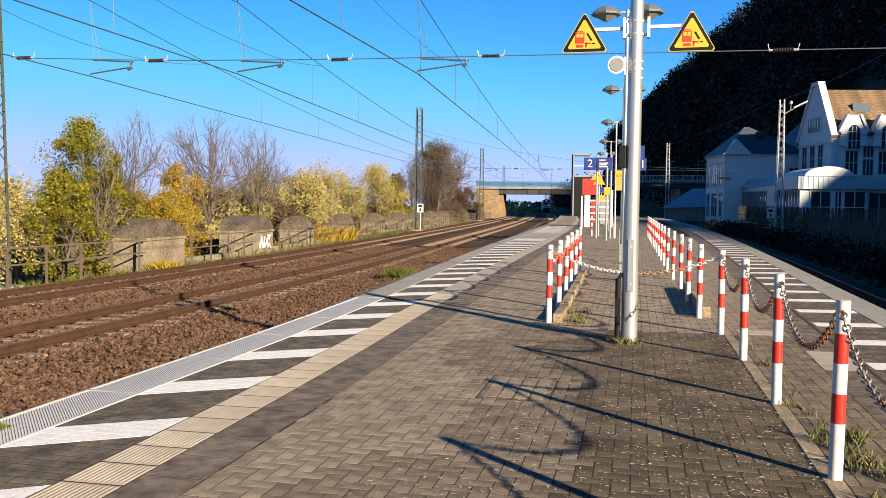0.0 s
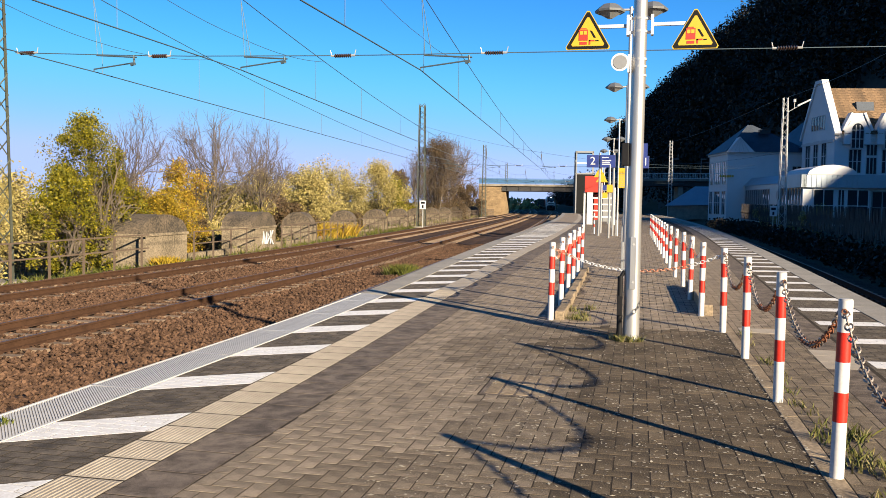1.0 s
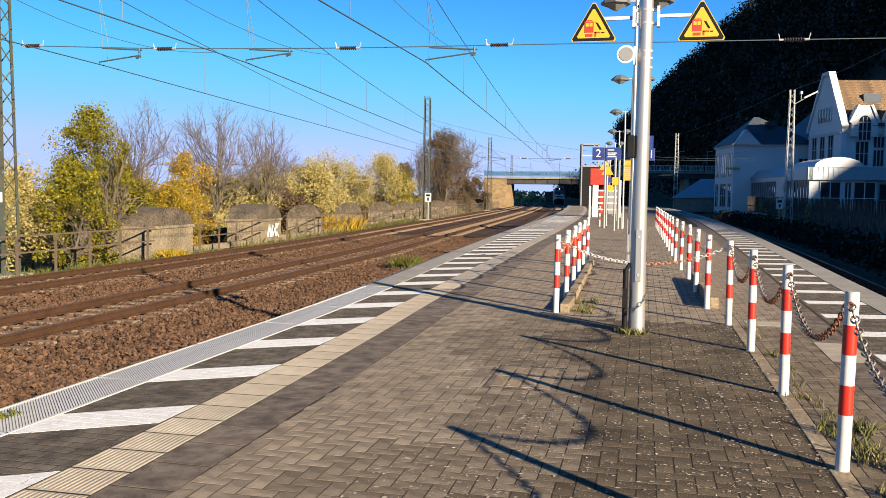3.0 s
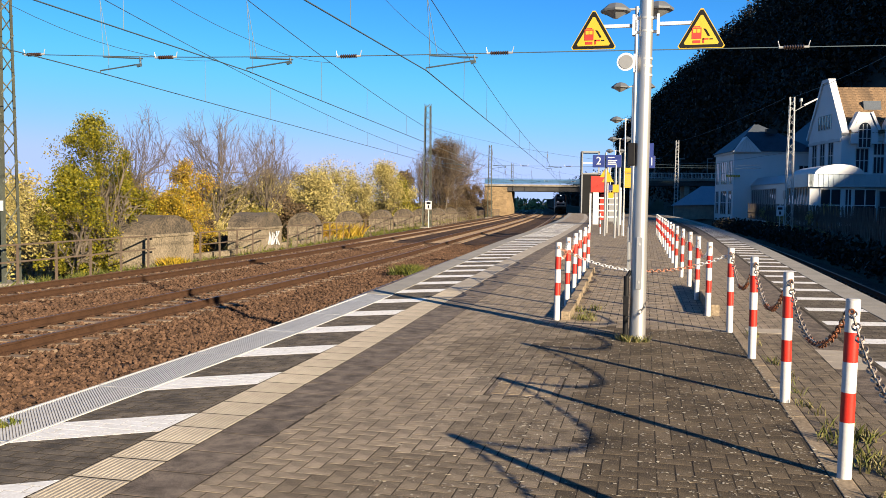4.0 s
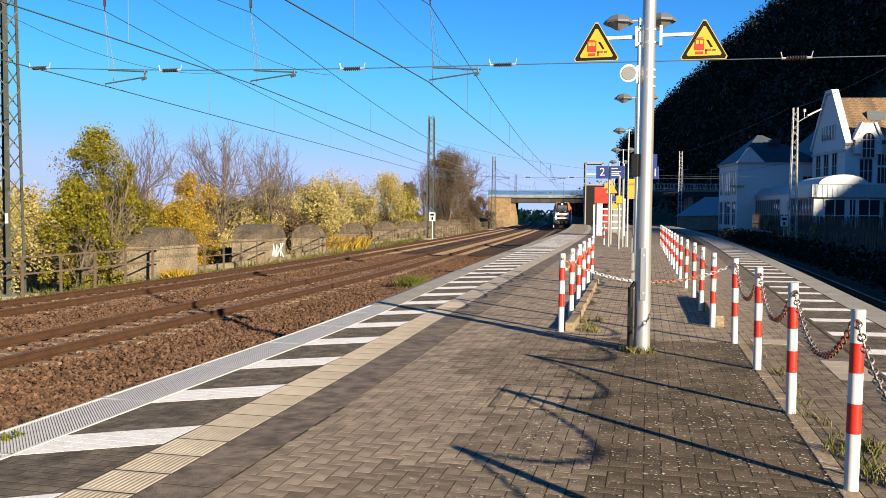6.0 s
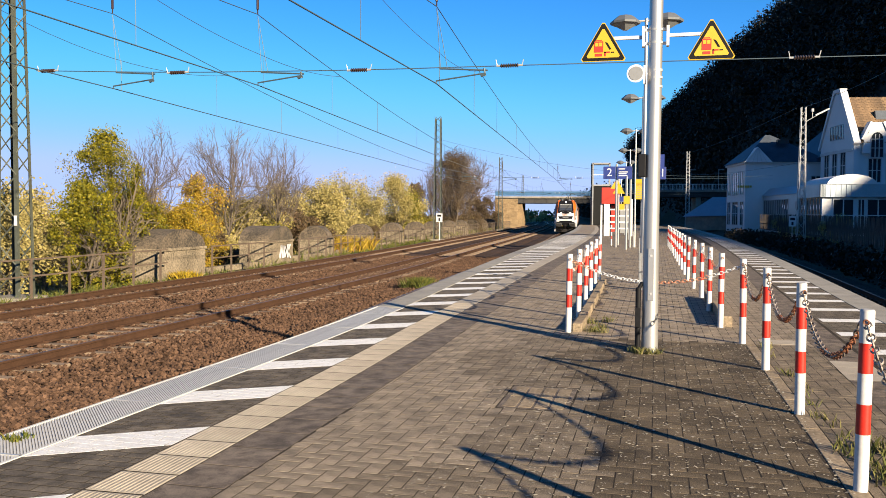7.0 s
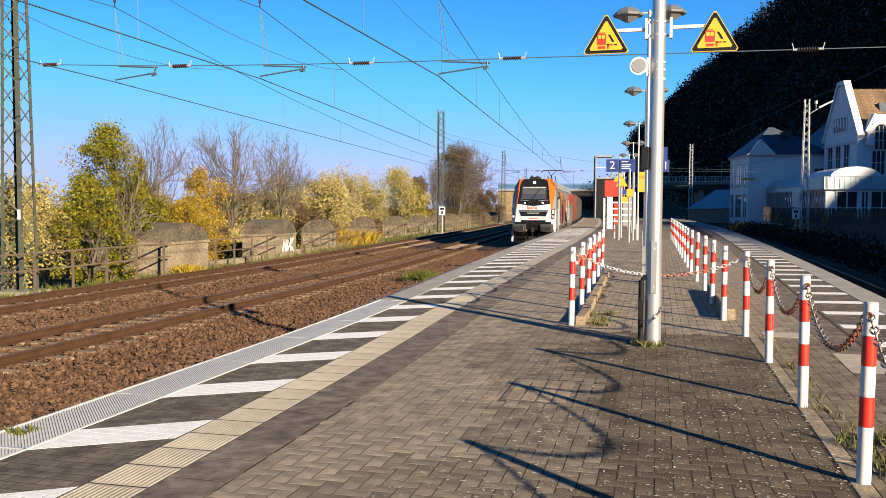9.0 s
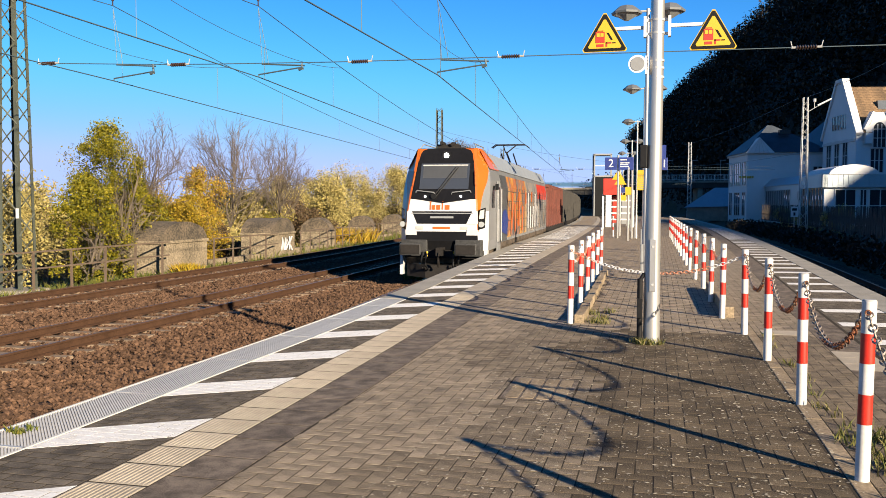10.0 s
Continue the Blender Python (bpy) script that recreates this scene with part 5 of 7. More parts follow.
def build_piers():
    dome_pier(31.0, 3.6, 1.7, 1.95, 0.4, "squat old concrete pier with rounded mossy top")
    dome_pier(41.2, 3.4, 1.7, 1.95, 0.4, "squat old concrete pier with rounded top and white paint scrawl")
    for y in (50.4, 62.1, 73.3, 83.1, 92.0, 102.6, 112.4, 123.1, 134.8, 147, 160):
        dome_pier(y, 1.95, 1.1, 1.55, 0.58, "old concrete pier with round arched top", across=True)
    # painted scrawl, unreadable strokes
    x = left_line(41.2) - 0.34
    scrawl = thing("paint_scrawl", "white sprayed scrawl on a concrete pier", "graffiti")
    for i, (a, b, c, d) in enumerate(((-0.9, 0.1, -0.75, 0.75), (-0.75, 0.75, -0.55, 0.1), (-0.5, 0.1, -0.3, 0.8), (-0.3, 0.8, -0.15, 0.1), (0.0, 0.1, 0.05, 0.75), (0.05, 0.75, 0.35, 0.45), (0.35, 0.45, 0.05, 0.1), (0.5, 0.1, 0.5, 0.8), (0.5, 0.4, 0.8, 0.8), (0.5, 0.45, 0.85, 0.05))):
        w = 0.06
        part("stroke", Geo().prism([(x, 41.4 + a - w, -0.95 + b), (x, 41.4 + a + w, -0.95 + b), (x, 41.4 + c + w, -0.95 + d), (x, 41.4 + c - w, -0.95 + d)], (0.03, 0, 0)), "white_paint", scrawl)
    for y in (36.2, 46.5, 52, 66, 76, 85, 95.5, 106.5, 118):
        w = Geo().box(left_line(y) - 0.9, y - 3.0, -1.6, left_line(y) - 0.6, y + 3.0, -0.9)
        solo("parapet_wall", w, "concrete_old", "low weathered concrete wall between the piers", "wall", "parapet walls")


build_railing()
build_piers()


# ---- masts and overhead wires ----
def build_mast(x, y, h, label, base=-1.2, w0=0.62, w1=0.3, mat="steel_green", leg=0.1, rod=0.024):
    t = thing("lattice_mast", label, "mast", pose(x, y, base, 0, 0, math.degrees(heading(track_2, y))), "lattice masts")

    def corner(sx, sy, z):
        w = w0 + (w1 - w0) * z / h
        return Vector((sx * w / 2, sy * w / 2, z))
    for sx in (-1, 1):
        for sy in (-1, 1):
            g = Geo()
            a, b = corner(sx, sy, 0), corner(sx, sy, h)
            g.prism([a, a + Vector((-sx * leg, 0, 0)), a + Vector((-sx * leg, -sy * 0.015, 0)), a + Vector((-sx * 0.015, -sy * 0.015, 0)), a + Vector((-sx * 0.015, -sy * leg, 0)), a + Vector((0, -sy * leg, 0))], b - a)
            part("leg", g, mat, t)
    z, k = 0.3, 0
    g = Geo()
    while z < h - 0.3:
        st = 0.62 * (w0 + (w1 - w0) * z / h) / w0 + 0.12
        for sx, sy, tx, ty in ((-1, -1, 1, -1), (1, -1, 1, 1), (1, 1, -1, 1), (-1, 1, -1, -1)):
            a, b = corner(sx, sy, z), corner(tx, ty, z + st)
            if k % 2:
                a, b = corner(tx, ty, z), corner(sx, sy, z + st)
            g.cyl(a, b, rod, n=4)
        z += st
        k += 1
    part("lattice", g, mat, t)
    part("foundation", Geo().box(-w0 * 0.9, -w0 * 0.9, -0.6, w0 * 0.9, w0 * 0.9, 0.12, top=(0.04, 0.04)), "concrete", t, "concrete footing")
    return t


def build_masts():
    m = build_mast(-19.0, 22.0, 13.2, "tall grey-green lattice mast beside the tracks", w0=0.75, w1=0.42)
    part("mast_plate", Geo().box(0.28, -0.4, 2.3, 0.36, -0.36, 2.6), "white_paint", m, "small white plate")
    build_mast(-21.6, 84.0, 12.4, "tall lattice mast behind the old piers", w0=0.85, w1=0.6, leg=0.09)
    build_mast(-25.2, 140.0, 12.2, "lattice mast near the bridge", w0=0.8, w1=0.5, leg=0.09)
    build_mast(-30.5, 199.0, 12.0, "lattice mast behind the bridge", w0=0.8, w1=0.45)
    m = build_mast(10.3, 66.5, 10.6, "grey lattice mast on the bank with a lamp arm", w0=0.62, w1=0.34, mat="galv", leg=0.055, rod=0.018)
    part("lamp_arm", Geo().cyl((0.15, 0, 9.55), (0.9, 0, 10.0), 0.03, n=6), "galv", m, "slanting lamp arm")
    part("lamp_head", Geo().prism([(0.85, -0.1, 9.95), (1.75, -0.1, 10.42), (1.72, -0.1, 10.52), (0.8, -0.1, 10.07)], (0, 0.2, 0)), "galv", m, "flat lamp head", bevel=0.01)
    part("sensor", Geo().cyl((0.62, 0, 9.85), (0.62, 0, 10.3), 0.02, n=6).cyl((0.62, 0, 10.28), (0.62, 0, 10.5), 0.11, n=10), "galv", m)
    build_mast(5.2, 150.0, 13.5, "lattice mast on the bank before the bridge", w0=0.7, w1=0.5, mat="galv", leg=0.08)
    s = thing("distance_plate", "white distance plate with dark marks on a post", "track sign", pose(-19.9, 78, -1.1))
    part("plate", Geo().box(-0.3, -0.04, 1.85, 0.3, 0, 2.65), "white_paint", s)
    part("dark_bar", Geo().box(-0.2, -0.045, 2.35, 0.2, -0.04, 2.55), "sign_black", s)
    part("dark_bar", Geo().box(-0.08, -0.045, 1.95, 0.08, -0.04, 2.25), "sign_black", s)
    part("post", Geo().cyl((0, 0.03, 0), (0, 0.03, 2.7), 0.04, n=8), "galv", s)
    s = thing("distance_plate", "white distance plate with dark marks on a mast", "track sign", pose(9.65, 66.0, -0.8))
    part("plate", Geo().box(-0.25, -0.04, 1.55, 0.25, 0, 2.3), "white_paint", s)
    part("dark_bar", Geo().box(-0.16, -0.045, 2.0, 0.16, -0.04, 2.18), "sign_black", s)
    part("dark_bar", Geo().box(-0.07, -0.045, 1.65, 0.07, -0.04, 1.88), "sign_black", s)
    part("post", Geo().cyl((0, 0.03, 0), (0, 0.03, 2.35), 0.03, n=8), "galv", s)


build_masts()


# overhead wires: across and height of the contact wire at the supports, carrier height there and sag of each span
SPANS = [-36, 23, 84, 140, 199, 260]
WIRES = {
    1: ([-6.73, -5.98, -9.42, -13.6, -19.2, -26.0], [5.15, 5.15, 4.8, 4.7, 4.7, 4.7], [7.27, 7.27, 5.81, 6.2, 6.2, 6.2], [0.9, 0.57, 0.8, 0.8, 0.8]),
    2: ([-11.45, -11.39, -14.93, -18.3, -24.2, -31.4], [5.27, 5.27, 4.8, 4.7, 4.7, 4.7], [7.35, 7.33, 6.05, 6.2, 6.2, 6.2], [0.9, 0.81, 0.8, 0.8, 0.8]),
    3: ([-13.9, -16.24, -18.95, -22.6, -28.4, -35.6], [5.32, 5.32, 4.8, 4.7, 4.7, 4.7], [7.6, 7.6, 5.7, 6.2, 6.2, 6.2], [0.9, 0.77, 0.8, 0.8, 0.8]),
}


def wire_x(n, y):
    return float(np.interp(y, SPANS, WIRES[n][0]))


def contact_z(n, y):
    return float(np.interp(y, SPANS, WIRES[n][1]))


def carrier_z(n, y):
    k = min(max(int(np.searchsorted(SPANS, y)) - 1, 0), len(SPANS) - 2)
    u = (y - SPANS[k]) / (SPANS[k + 1] - SPANS[k])
    a, b = WIRES[n][2][k], WIRES[n][2][k + 1]
    return a + (b - a) * u - 4 * WIRES[n][3][k] * u * (1 - u)


def insulator(parent, x, y, z):
    ribs = [(0.0, 0.025)] + [q for k in range(8) for q in ((k / 8 + 0.02, 0.03), (k / 8 + 0.05, 0.06), (k / 8 + 0.085, 0.055), (k / 8 + 0.1, 0.03))] + [(1.0, 0.025)]
    i = part("insulator", Geo().lathe((x - 0.25, y, z), (x + 0.25, y, z), ribs, 10), "porcelain", parent, "ribbed brown insulator")
    for e in (-1, 1):
        part("fitting", Geo().cyl((x + e * 0.36, y, z), (x + e * 0.24, y, z), 0.03, n=6).cyl((x + e * 0.34, y, z), (x + e * 0.38, y, z + 0.16), 0.012, n=5), "galv", i)


def build_headspan(y, x0, x1):
    """Cross wires over all tracks with the arms that hold the contact wires."""
    s = thing("cross_span", "cross-span wires with brown insulators and registration arms over the tracks", "overhead line", group="cross spans")
    sh, dz = track_2(y) - track_2(23), contact_z(2, y) - contact_z(2, 23)
    knots = [(-19.0, 5.96), (-14.02, 5.73), (-8.25, 5.6), (-3.92, 5.57), (3.56, 5.5), (12.5, 5.4)]

    def zw(x):
        return dz + float(np.interp(x - sh, [k[0] for k in knots], [k[1] for k in knots]))
    xs = [x0] + [x0 + (x1 - x0) * i / 16 for i in range(1, 16)] + [x1]
    part("cross_wire", Geo().tube([(x, y, zw(x)) for x in xs], 0.014, 5), "wire", s)
    end = 9.6 if y < 30 else zw(x1) + 0.3
    part("upper_cross_wire", Geo().tube([(x0 + (x1 - x0) * i / 12, y, 9.6 + dz + (end - 9.6 - dz) * i / 12 - 5.2 * i / 12 * (1 - i / 12)) for i in range(13)], 0.012, 5), "wire", s)
    for x in (-18.57, -14.02, -8.25, -3.92, 3.56):
        insulator(s, x + sh, y, zw(x + sh))
    for n in (3, 2, 1):
        c, z, top = wire_x(n, y), contact_z(n, y), carrier_z(n, y)
        part("registration_arm", Geo().cyl((c, y, z + 0.07), (c + 1.33, y, z + 0.23), 0.022, n=6).cyl((c, y, z + 0.08), (c, y, z), 0.016, n=5).cyl((c + 1.26, y, z + 0.17), (c + 1.4, y, z + 0.22), 0.045, n=6), "wire", s)
        part("support_tube", Geo().cyl((c + 0.1, y, zw(c) - 0.03), (c + 1.45, y, zw(c) - 0.12), 0.024, n=6).cyl((c + 1.36, y, zw(c) - 0.06), (c + 1.38, y, z + 0.16), 0.03, n=6), "wire", s)
        part("drop_wire", Geo().tube([(c + 0.12, y, zw(c)), (c, y, top - 0.05)], 0.009, 4), "wire", s)
        part("drop_wire", Geo().tube([(c + 0.32, y, zw(c) - 0.04), (c, y, top - 0.05)], 0.009, 4), "wire", s)
        part("hanger_insulator", Geo().cyl((c, y, top), (c, y, top + 0.14), 0.02, n=6).cyl((c, y, top + 0.14), (c, y, top + 0.5), 0.04, n=8).cyl((c, y, top + 0.48), (c, y, top + 0.8), 0.014, n=5), "porcelain", s, "brown hanger insulator")
    return s


def build_catenary(n, y1, label):
    """Contact wire, carrier wire sagging between its supports, stitch wires at the supports, droppers."""
    s = thing("overhead_wire", label, "overhead line", group="overhead wires")
    ys = sorted(set(steps(-20, y1, 2.0, 0.01)) | {float(k) for k in SPANS if -20 < k < y1})
    part("contact_wire", Geo().tube([(wire_x(n, y), y, contact_z(n, y)) for y in ys], 0.016, 5), "wire", s)
    part("carrier_wire", Geo().tube([(wire_x(n, y), y, carrier_z(n, y)) for y in ys], 0.013, 5), "wire", s)

    def stitch(y, k):
        """Height of the stitch wire round the support at k."""
        e = carrier_z(n, k + math.copysign(8, y - k))
        mid = contact_z(n, k) + 0.92
        return mid + (e - mid) * (abs(y - k) / 8) ** 2
    for k in (23, 84):
        part("stitch_wire", Geo().tube([(wire_x(n, k + d), k + d, stitch(k + d, k)) for d in range(-8, 9)], 0.008, 4), "wire", s)
    y = -15.5
    while y < min(y1, 140):
        near = [k for k in (23, 84) if abs(y - k) < 8]
        top = stitch(y, near[0]) if near else carrier_z(n, y)
        part("dropper", Geo().tube([(wire_x(n, y), y, contact_z(n, y)), (wire_x(n, y), y, top)], 0.008, 4), "wire", s)
        y += 2.0 + 7.2 * (0.62 if near else 0.85)


build_headspan(23.0, -19.0, 12.5)
build_headspan(84.0, -21.6, 10.5)
build_headspan(140.0, -25.2, 7.0)
build_catenary(1, 250, "contact wire and carrier wire over the platform track")
build_catenary(2, 250, "contact wire and carrier wire over the middle track")
build_catenary(3, 250, "contact wire and carrier wire over the outer track")


def build_bank_wires():
    s = thing("bank_wire", "thin supply wires between the masts on the bank", "overhead line", group="overhead wires")
    for a, b, sag in (((9.8, 66.5, 9.35), (5.2, 150, 12.1), 0.35), ((10.3, 66.5, 9.4), (13.0, 20, 10.2), 0.8), ((5.2, 150, 12.0), (2.0, 215, 11.5), 0.5), ((10.1, 66.5, 5.4), (5.2, 150, 8.4), 0.3)):
        a, b = Vector(a), Vector(b)
        pts = [a.lerp(b, i / 10) - Vector((0, 0, 4 * sag * (i / 10) * (1 - i / 10))) for i in range(11)]
        part("wire", Geo().tube(pts, 0.014, 5), "wire", s)


build_bank_wires()


# ---- plants ----
def quads(centers, sizes, rng, flat=0.0):
    """Small four-cornered leaves at the centres, turned at random."""
    n = len(centers)
    a = rng.normal(size=(n, 3))
    a /= np.linalg.norm(a, axis=1)[:, None]
    b = np.cross(a, rng.normal(size=(n, 3)))
    b /= np.linalg.norm(b, axis=1)[:, None] + 1e-9
    if flat:
        a[:, 2] *= flat
        b[:, 2] *= flat
    a, b = a * sizes[:, None], b * sizes[:, None] * rng.uniform(0.4, 0.8, n)[:, None]
    v = np.stack([centers - a, centers - b * 0.9, centers + a, centers + b * 1.1], 1).reshape(-1, 3)
    return v, (np.arange(n)[:, None] * 4 + np.arange(4)[None]).tolist()


def cloud_mesh(name, v, f, mat):
    me = bpy.data.meshes.new(name)
    me.from_pydata(v.tolist(), [], f)
    me.materials.append(M[mat])
    return me


def limbs(rng, h, spread, depth, r0, kids=4, lean=0.0, up=0.55):
    """A branching skeleton: returns its geometry and the tips of the twigs."""
    g, tips = Geo(), []

    def grow(p, d, length, r, level):
        n = 3 if level < 2 else 2
        q = p
        for i in range(n):
            d = (d + Vector(rng.normal(0, 0.13, 3)) + Vector((0, 0, 0.06 * up))).normalized()
            e = q + d * (length / n)
            g.cyl(q, e, r * (1 - 0.35 * i / n), r * (1 - 0.35 * (i + 1) / n), n=6 if level == 0 else 3, caps=False)
            if level < depth and (i > 0 or level > 0):
                for _ in range(kids if level else kids + 1):
                    side = Vector(rng.normal(0, 1, 3)) * spread
                    nd = (d * up + side * 0.5 + Vector((0, 0, 0.25))).normalized()
                    grow(q.lerp(e, rng.random()), nd, length * rng.uniform(0.45, 0.68), max(r * 0.45, 0.0045), level + 1)
            q = e
        if level >= depth - 1:
            tips.append(q)
    grow(Vector((0, 0, -0.2)), Vector((lean, 0, 1)).normalized(), h * 0.55, r0, 0)
    return g, np.array([tuple(t) for t in tips])


def leafy_tree(x, y, h, w, leaf, label, seed, n=7000, size=0.07, low=0.1, category="tree", depth=2, z=None, shape=1.0, lumps=26, stems=2):
    rng = np.random.default_rng(seed)
    n, size, lumps = int(n * 2.4), size * 0.74, int(lumps * 1.9)
    t = thing("tree" if h > 3 else "bush", label, category, pose(x, y, ground_z(x, y) - 0.05 if z is None else z))
    g = Geo()
    for _ in range(stems):
        b, _tips = limbs(rng, h * 0.8, 0.8, depth, 0.012 * h + 0.02, 3, rng.normal(0, 0.2))
        g.add(b.v, b.f)
    part("trunk", g, "bark", t, "grey-brown trunk and limbs")
    # lumps of leaves inside an uneven crown
    u = rng.random(lumps) ** 0.8
    cz = h * (low + (0.97 - low) * u)
    rad = w / 2 * np.sqrt(np.clip(1 - np.abs(2 * u - 0.75) ** 2.2 * 0.62 * shape, 0.06, 1))
    ang = rng.uniform(0, 6.28, lumps)
    rr = rad * rng.uniform(0.15, 0.95, lumps)
    c = np.stack([rr * np.cos(ang), rr * np.sin(ang), cz], 1)
    ls = rng.uniform(0.06, 0.2, lumps) * w
    k = rng.integers(0, lumps, n)
    d = rng.normal(size=(n, 3))
    d *= (rng.random(n) ** 0.6 / (np.linalg.norm(d, axis=1) + 1e-9))[:, None]
    p = c[k] + d * ls[k][:, None] * np.array([1, 1, 1.15])
    p[:, 2] = np.abs(p[:, 2] - 0.05) + 0.02
    v, f = quads(p, rng.uniform(0.45, 1.15, n) * size, rng)
    part("crown", cloud_mesh("crown", v, f, leaf), leaf, t)
    return t


def bare_tree(x, y, h, label, seed, width=0.55, mains=22, twigs=9):
    """A leafless tree: limbs that fan up from the trunk, each with fine twigs."""
    rng = np.random.default_rng(seed)
    t = thing("bare_tree", label, "tree", pose(x, y, ground_z(x, y) - 0.1))
    g, fine = Geo(), Geo()
    trunk = [Vector((0.02 * h * rng.normal() * i / 6, 0.02 * h * rng.normal() * i / 6, h * 0.6 * i / 6)) for i in range(7)]
    for i in range(6):
        g.cyl(trunk[i], trunk[i + 1], 0.013 * h * (1 - i / 7), 0.013 * h * (1 - (i + 1) / 7), n=7, caps=False)

    def bow(a, b, r0, r1, n, rise, geo):
        pts = []
        for i in range(n + 1):
            u = i / n
            p = a.lerp(b, u)
            out = (b - a)
            p = p + Vector((out.x, out.y, 0)) * rise * u * (1 - u) + Vector(rng.normal(0, 0.008 * h, 3)) * (0 < i < n)
            pts.append(p)
        for i in range(n):
            geo.cyl(pts[i], pts[i + 1], r0 + (r1 - r0) * i / n, r0 + (r1 - r0) * (i + 1) / n, n=3, caps=False)
        return pts
    for k in range(mains):
        u = rng.uniform(0.34, 1.0)
        a = trunk[0].lerp(trunk[-1], u)
        ang = rng.uniform(0, 6.28)
        rad = width * h / 2 * rng.uniform(0.25, 1.0)
        b = Vector((rad * math.cos(ang), rad * math.sin(ang), h * (0.98 - 0.42 * (rad / (width * h / 2)) ** 2) * rng.uniform(0.86, 1.02)))
        pts = bow(a, b, 0.0032 * h, 0.0009 * h, 5, 0.5, g)
        for _ in range(twigs):
            j = rng.integers(1, 5)
            c = pts[j].lerp(pts[j + 1], rng.random())
            d = (pts[j + 1] - pts[j]).normalized() + Vector(rng.normal(0, 0.42, 3)) + Vector((0, 0, 0.3))
            e = c + d.normalized() * h * rng.uniform(0.07, 0.2)
            q = bow(c, e, 0.0011 * h, 0.0007 * h, 2, 0.2, fine)
            for _2 in range(2):
                f = q[1] + (d.normalized() + Vector(rng.normal(0, 0.5, 3))).normalized() * h * rng.uniform(0.04, 0.1)
                bow(q[1], f, 0.0008 * h, 0.0006 * h, 1, 0.0, fine)
    part("trunk", g, "bark", t, "grey-brown trunk and limbs")
    part("crown", fine, "twig", t, "leafless fine twigs")


def build_left_trees():
    leafy_tree(-20.9, 29.0, 6.4, 3.4, "leaf_green", "slender tree with yellow-green autumn leaves behind the railing", 11, 11000, 0.065, low=0.02, shape=1.1, lumps=60, stems=3)
    leafy_tree(-20.4, 27.0, 3.9, 3.0, "leaf_green", "green bush at the railing", 12, 5000, 0.07, low=0.02)
    leafy_tree(-21.3, 31.5, 4.3, 3.0, "leaf_green", "green and yellow bush at the railing", 19, 5000, 0.07, low=0.02)
    leafy_tree(-22.2, 33.2, 4.4, 3.4, "leaf_yellow", "yellow-leaved bush behind the pier", 13, 5000, 0.07, low=0.02)
    leafy_tree(-20.7, 35.6, 4.7, 3.3, "leaf_orange", "orange and yellow autumn tree behind the pier", 14, 6500, 0.075, low=0.05)
    leafy_tree(-20.2, 33.8, 3.4, 2.8, "leaf_yellow", "bright yellow bush beside the pier", 15, 5000, 0.065, low=0.0)
    bare_tree(-21.4, 33.0, 7.1, "bare upright young tree behind the bush", 21, 0.55, 34)
    bare_tree(-22.0, 30.6, 5.4, "bare young tree among the bushes", 26, 0.5)
    bare_tree(-25.7, 47.5, 9.3, "bare tree with fine upright twigs", 22, 0.72, 60)
    bare_tree(-25.2, 53.7, 8.8, "bare narrow tree with fine twigs", 23, 0.55, 46)
    leafy_tree(-34, 41.5, 6.2, 7, "leaf_willow", "pale yellow willow thicket behind the railing", 24, 6000, 0.13)
    leafy_tree(-29, 39.0, 5.0, 5, "leaf_brown", "brown autumn thicket behind the railing", 25, 5000, 0.11)
    for i, (x, y, h, w, leaf) in enumerate(((-33.4, 79.6, 7.6, 9, "leaf_willow"), (-33.8, 89.8, 9.0, 10, "leaf_willow"), (-30.0, 96, 8.2, 9, "leaf_willow"), (-28.2, 70, 6.2, 7, "leaf_willow"), (-29, 58, 5.2, 6, "leaf_willow"), (-27, 51, 4.6, 5, "leaf_willow"),
                                            (-36, 66, 6.2, 8, "leaf_brown"), (-27.8, 62, 4.4, 5, "leaf_brown"), (-41, 88, 8, 10, "leaf_willow"), (-30.5, 103, 6.5, 7, "leaf_green"), (-37, 104, 7.4, 9, "leaf_willow"))):
        leafy_tree(x, y, h, w, leaf, "pale yellow willow on the river bank" if leaf == "leaf_willow" else "brown thicket on the bank", 30 + i, 8000, 0.14, low=0.0, lumps=34)
    leafy_tree(-28.8, 122, 12.6, 9.5, "leaf_brown", "dense brown leafless-looking tree before the bridge", 45, 30000, 0.1, low=0.0, lumps=70, stems=4)
    leafy_tree(-31.0, 158, 6.5, 7.0, "leaf_brown", "brown bushes on the bank before the bridge abutment", 50, 9000, 0.12, low=0.0, lumps=30)
    leafy_tree(-36.5, 172, 7.5, 7.0, "leaf_brown", "brown bushes beside the bridge abutment", 51, 7000, 0.14, low=0.0, lumps=30)
    leafy_tree(-24.8, 37.5, 4.6, 5.0, "leaf_yellow", "yellow and green thicket behind the railing", 52, 6000, 0.09, low=0.0, lumps=24)
    leafy_tree(-27.5, 45.5, 4.3, 6.5, "leaf_willow", "pale dry thicket under the bare trees", 53, 7000, 0.1, low=0.0, lumps=26)
    leafy_tree(-23.6, 27.0, 4.4, 4.6, "leaf_willow", "pale thicket behind the tall mast", 54, 6000, 0.09, low=0.0, lumps=24)
    bare_tree(-31, 117, 10.5, "bare tree beside the brown thicket", 46, 0.8, 34)
    bare_tree(-28, 120, 12.5, "bare spreading tree before the bridge", 48, 0.75, 46, 12)
    bare_tree(-27.6, 125, 12.8, "bare dense tree at the bridge", 49, 0.7, 46, 12)
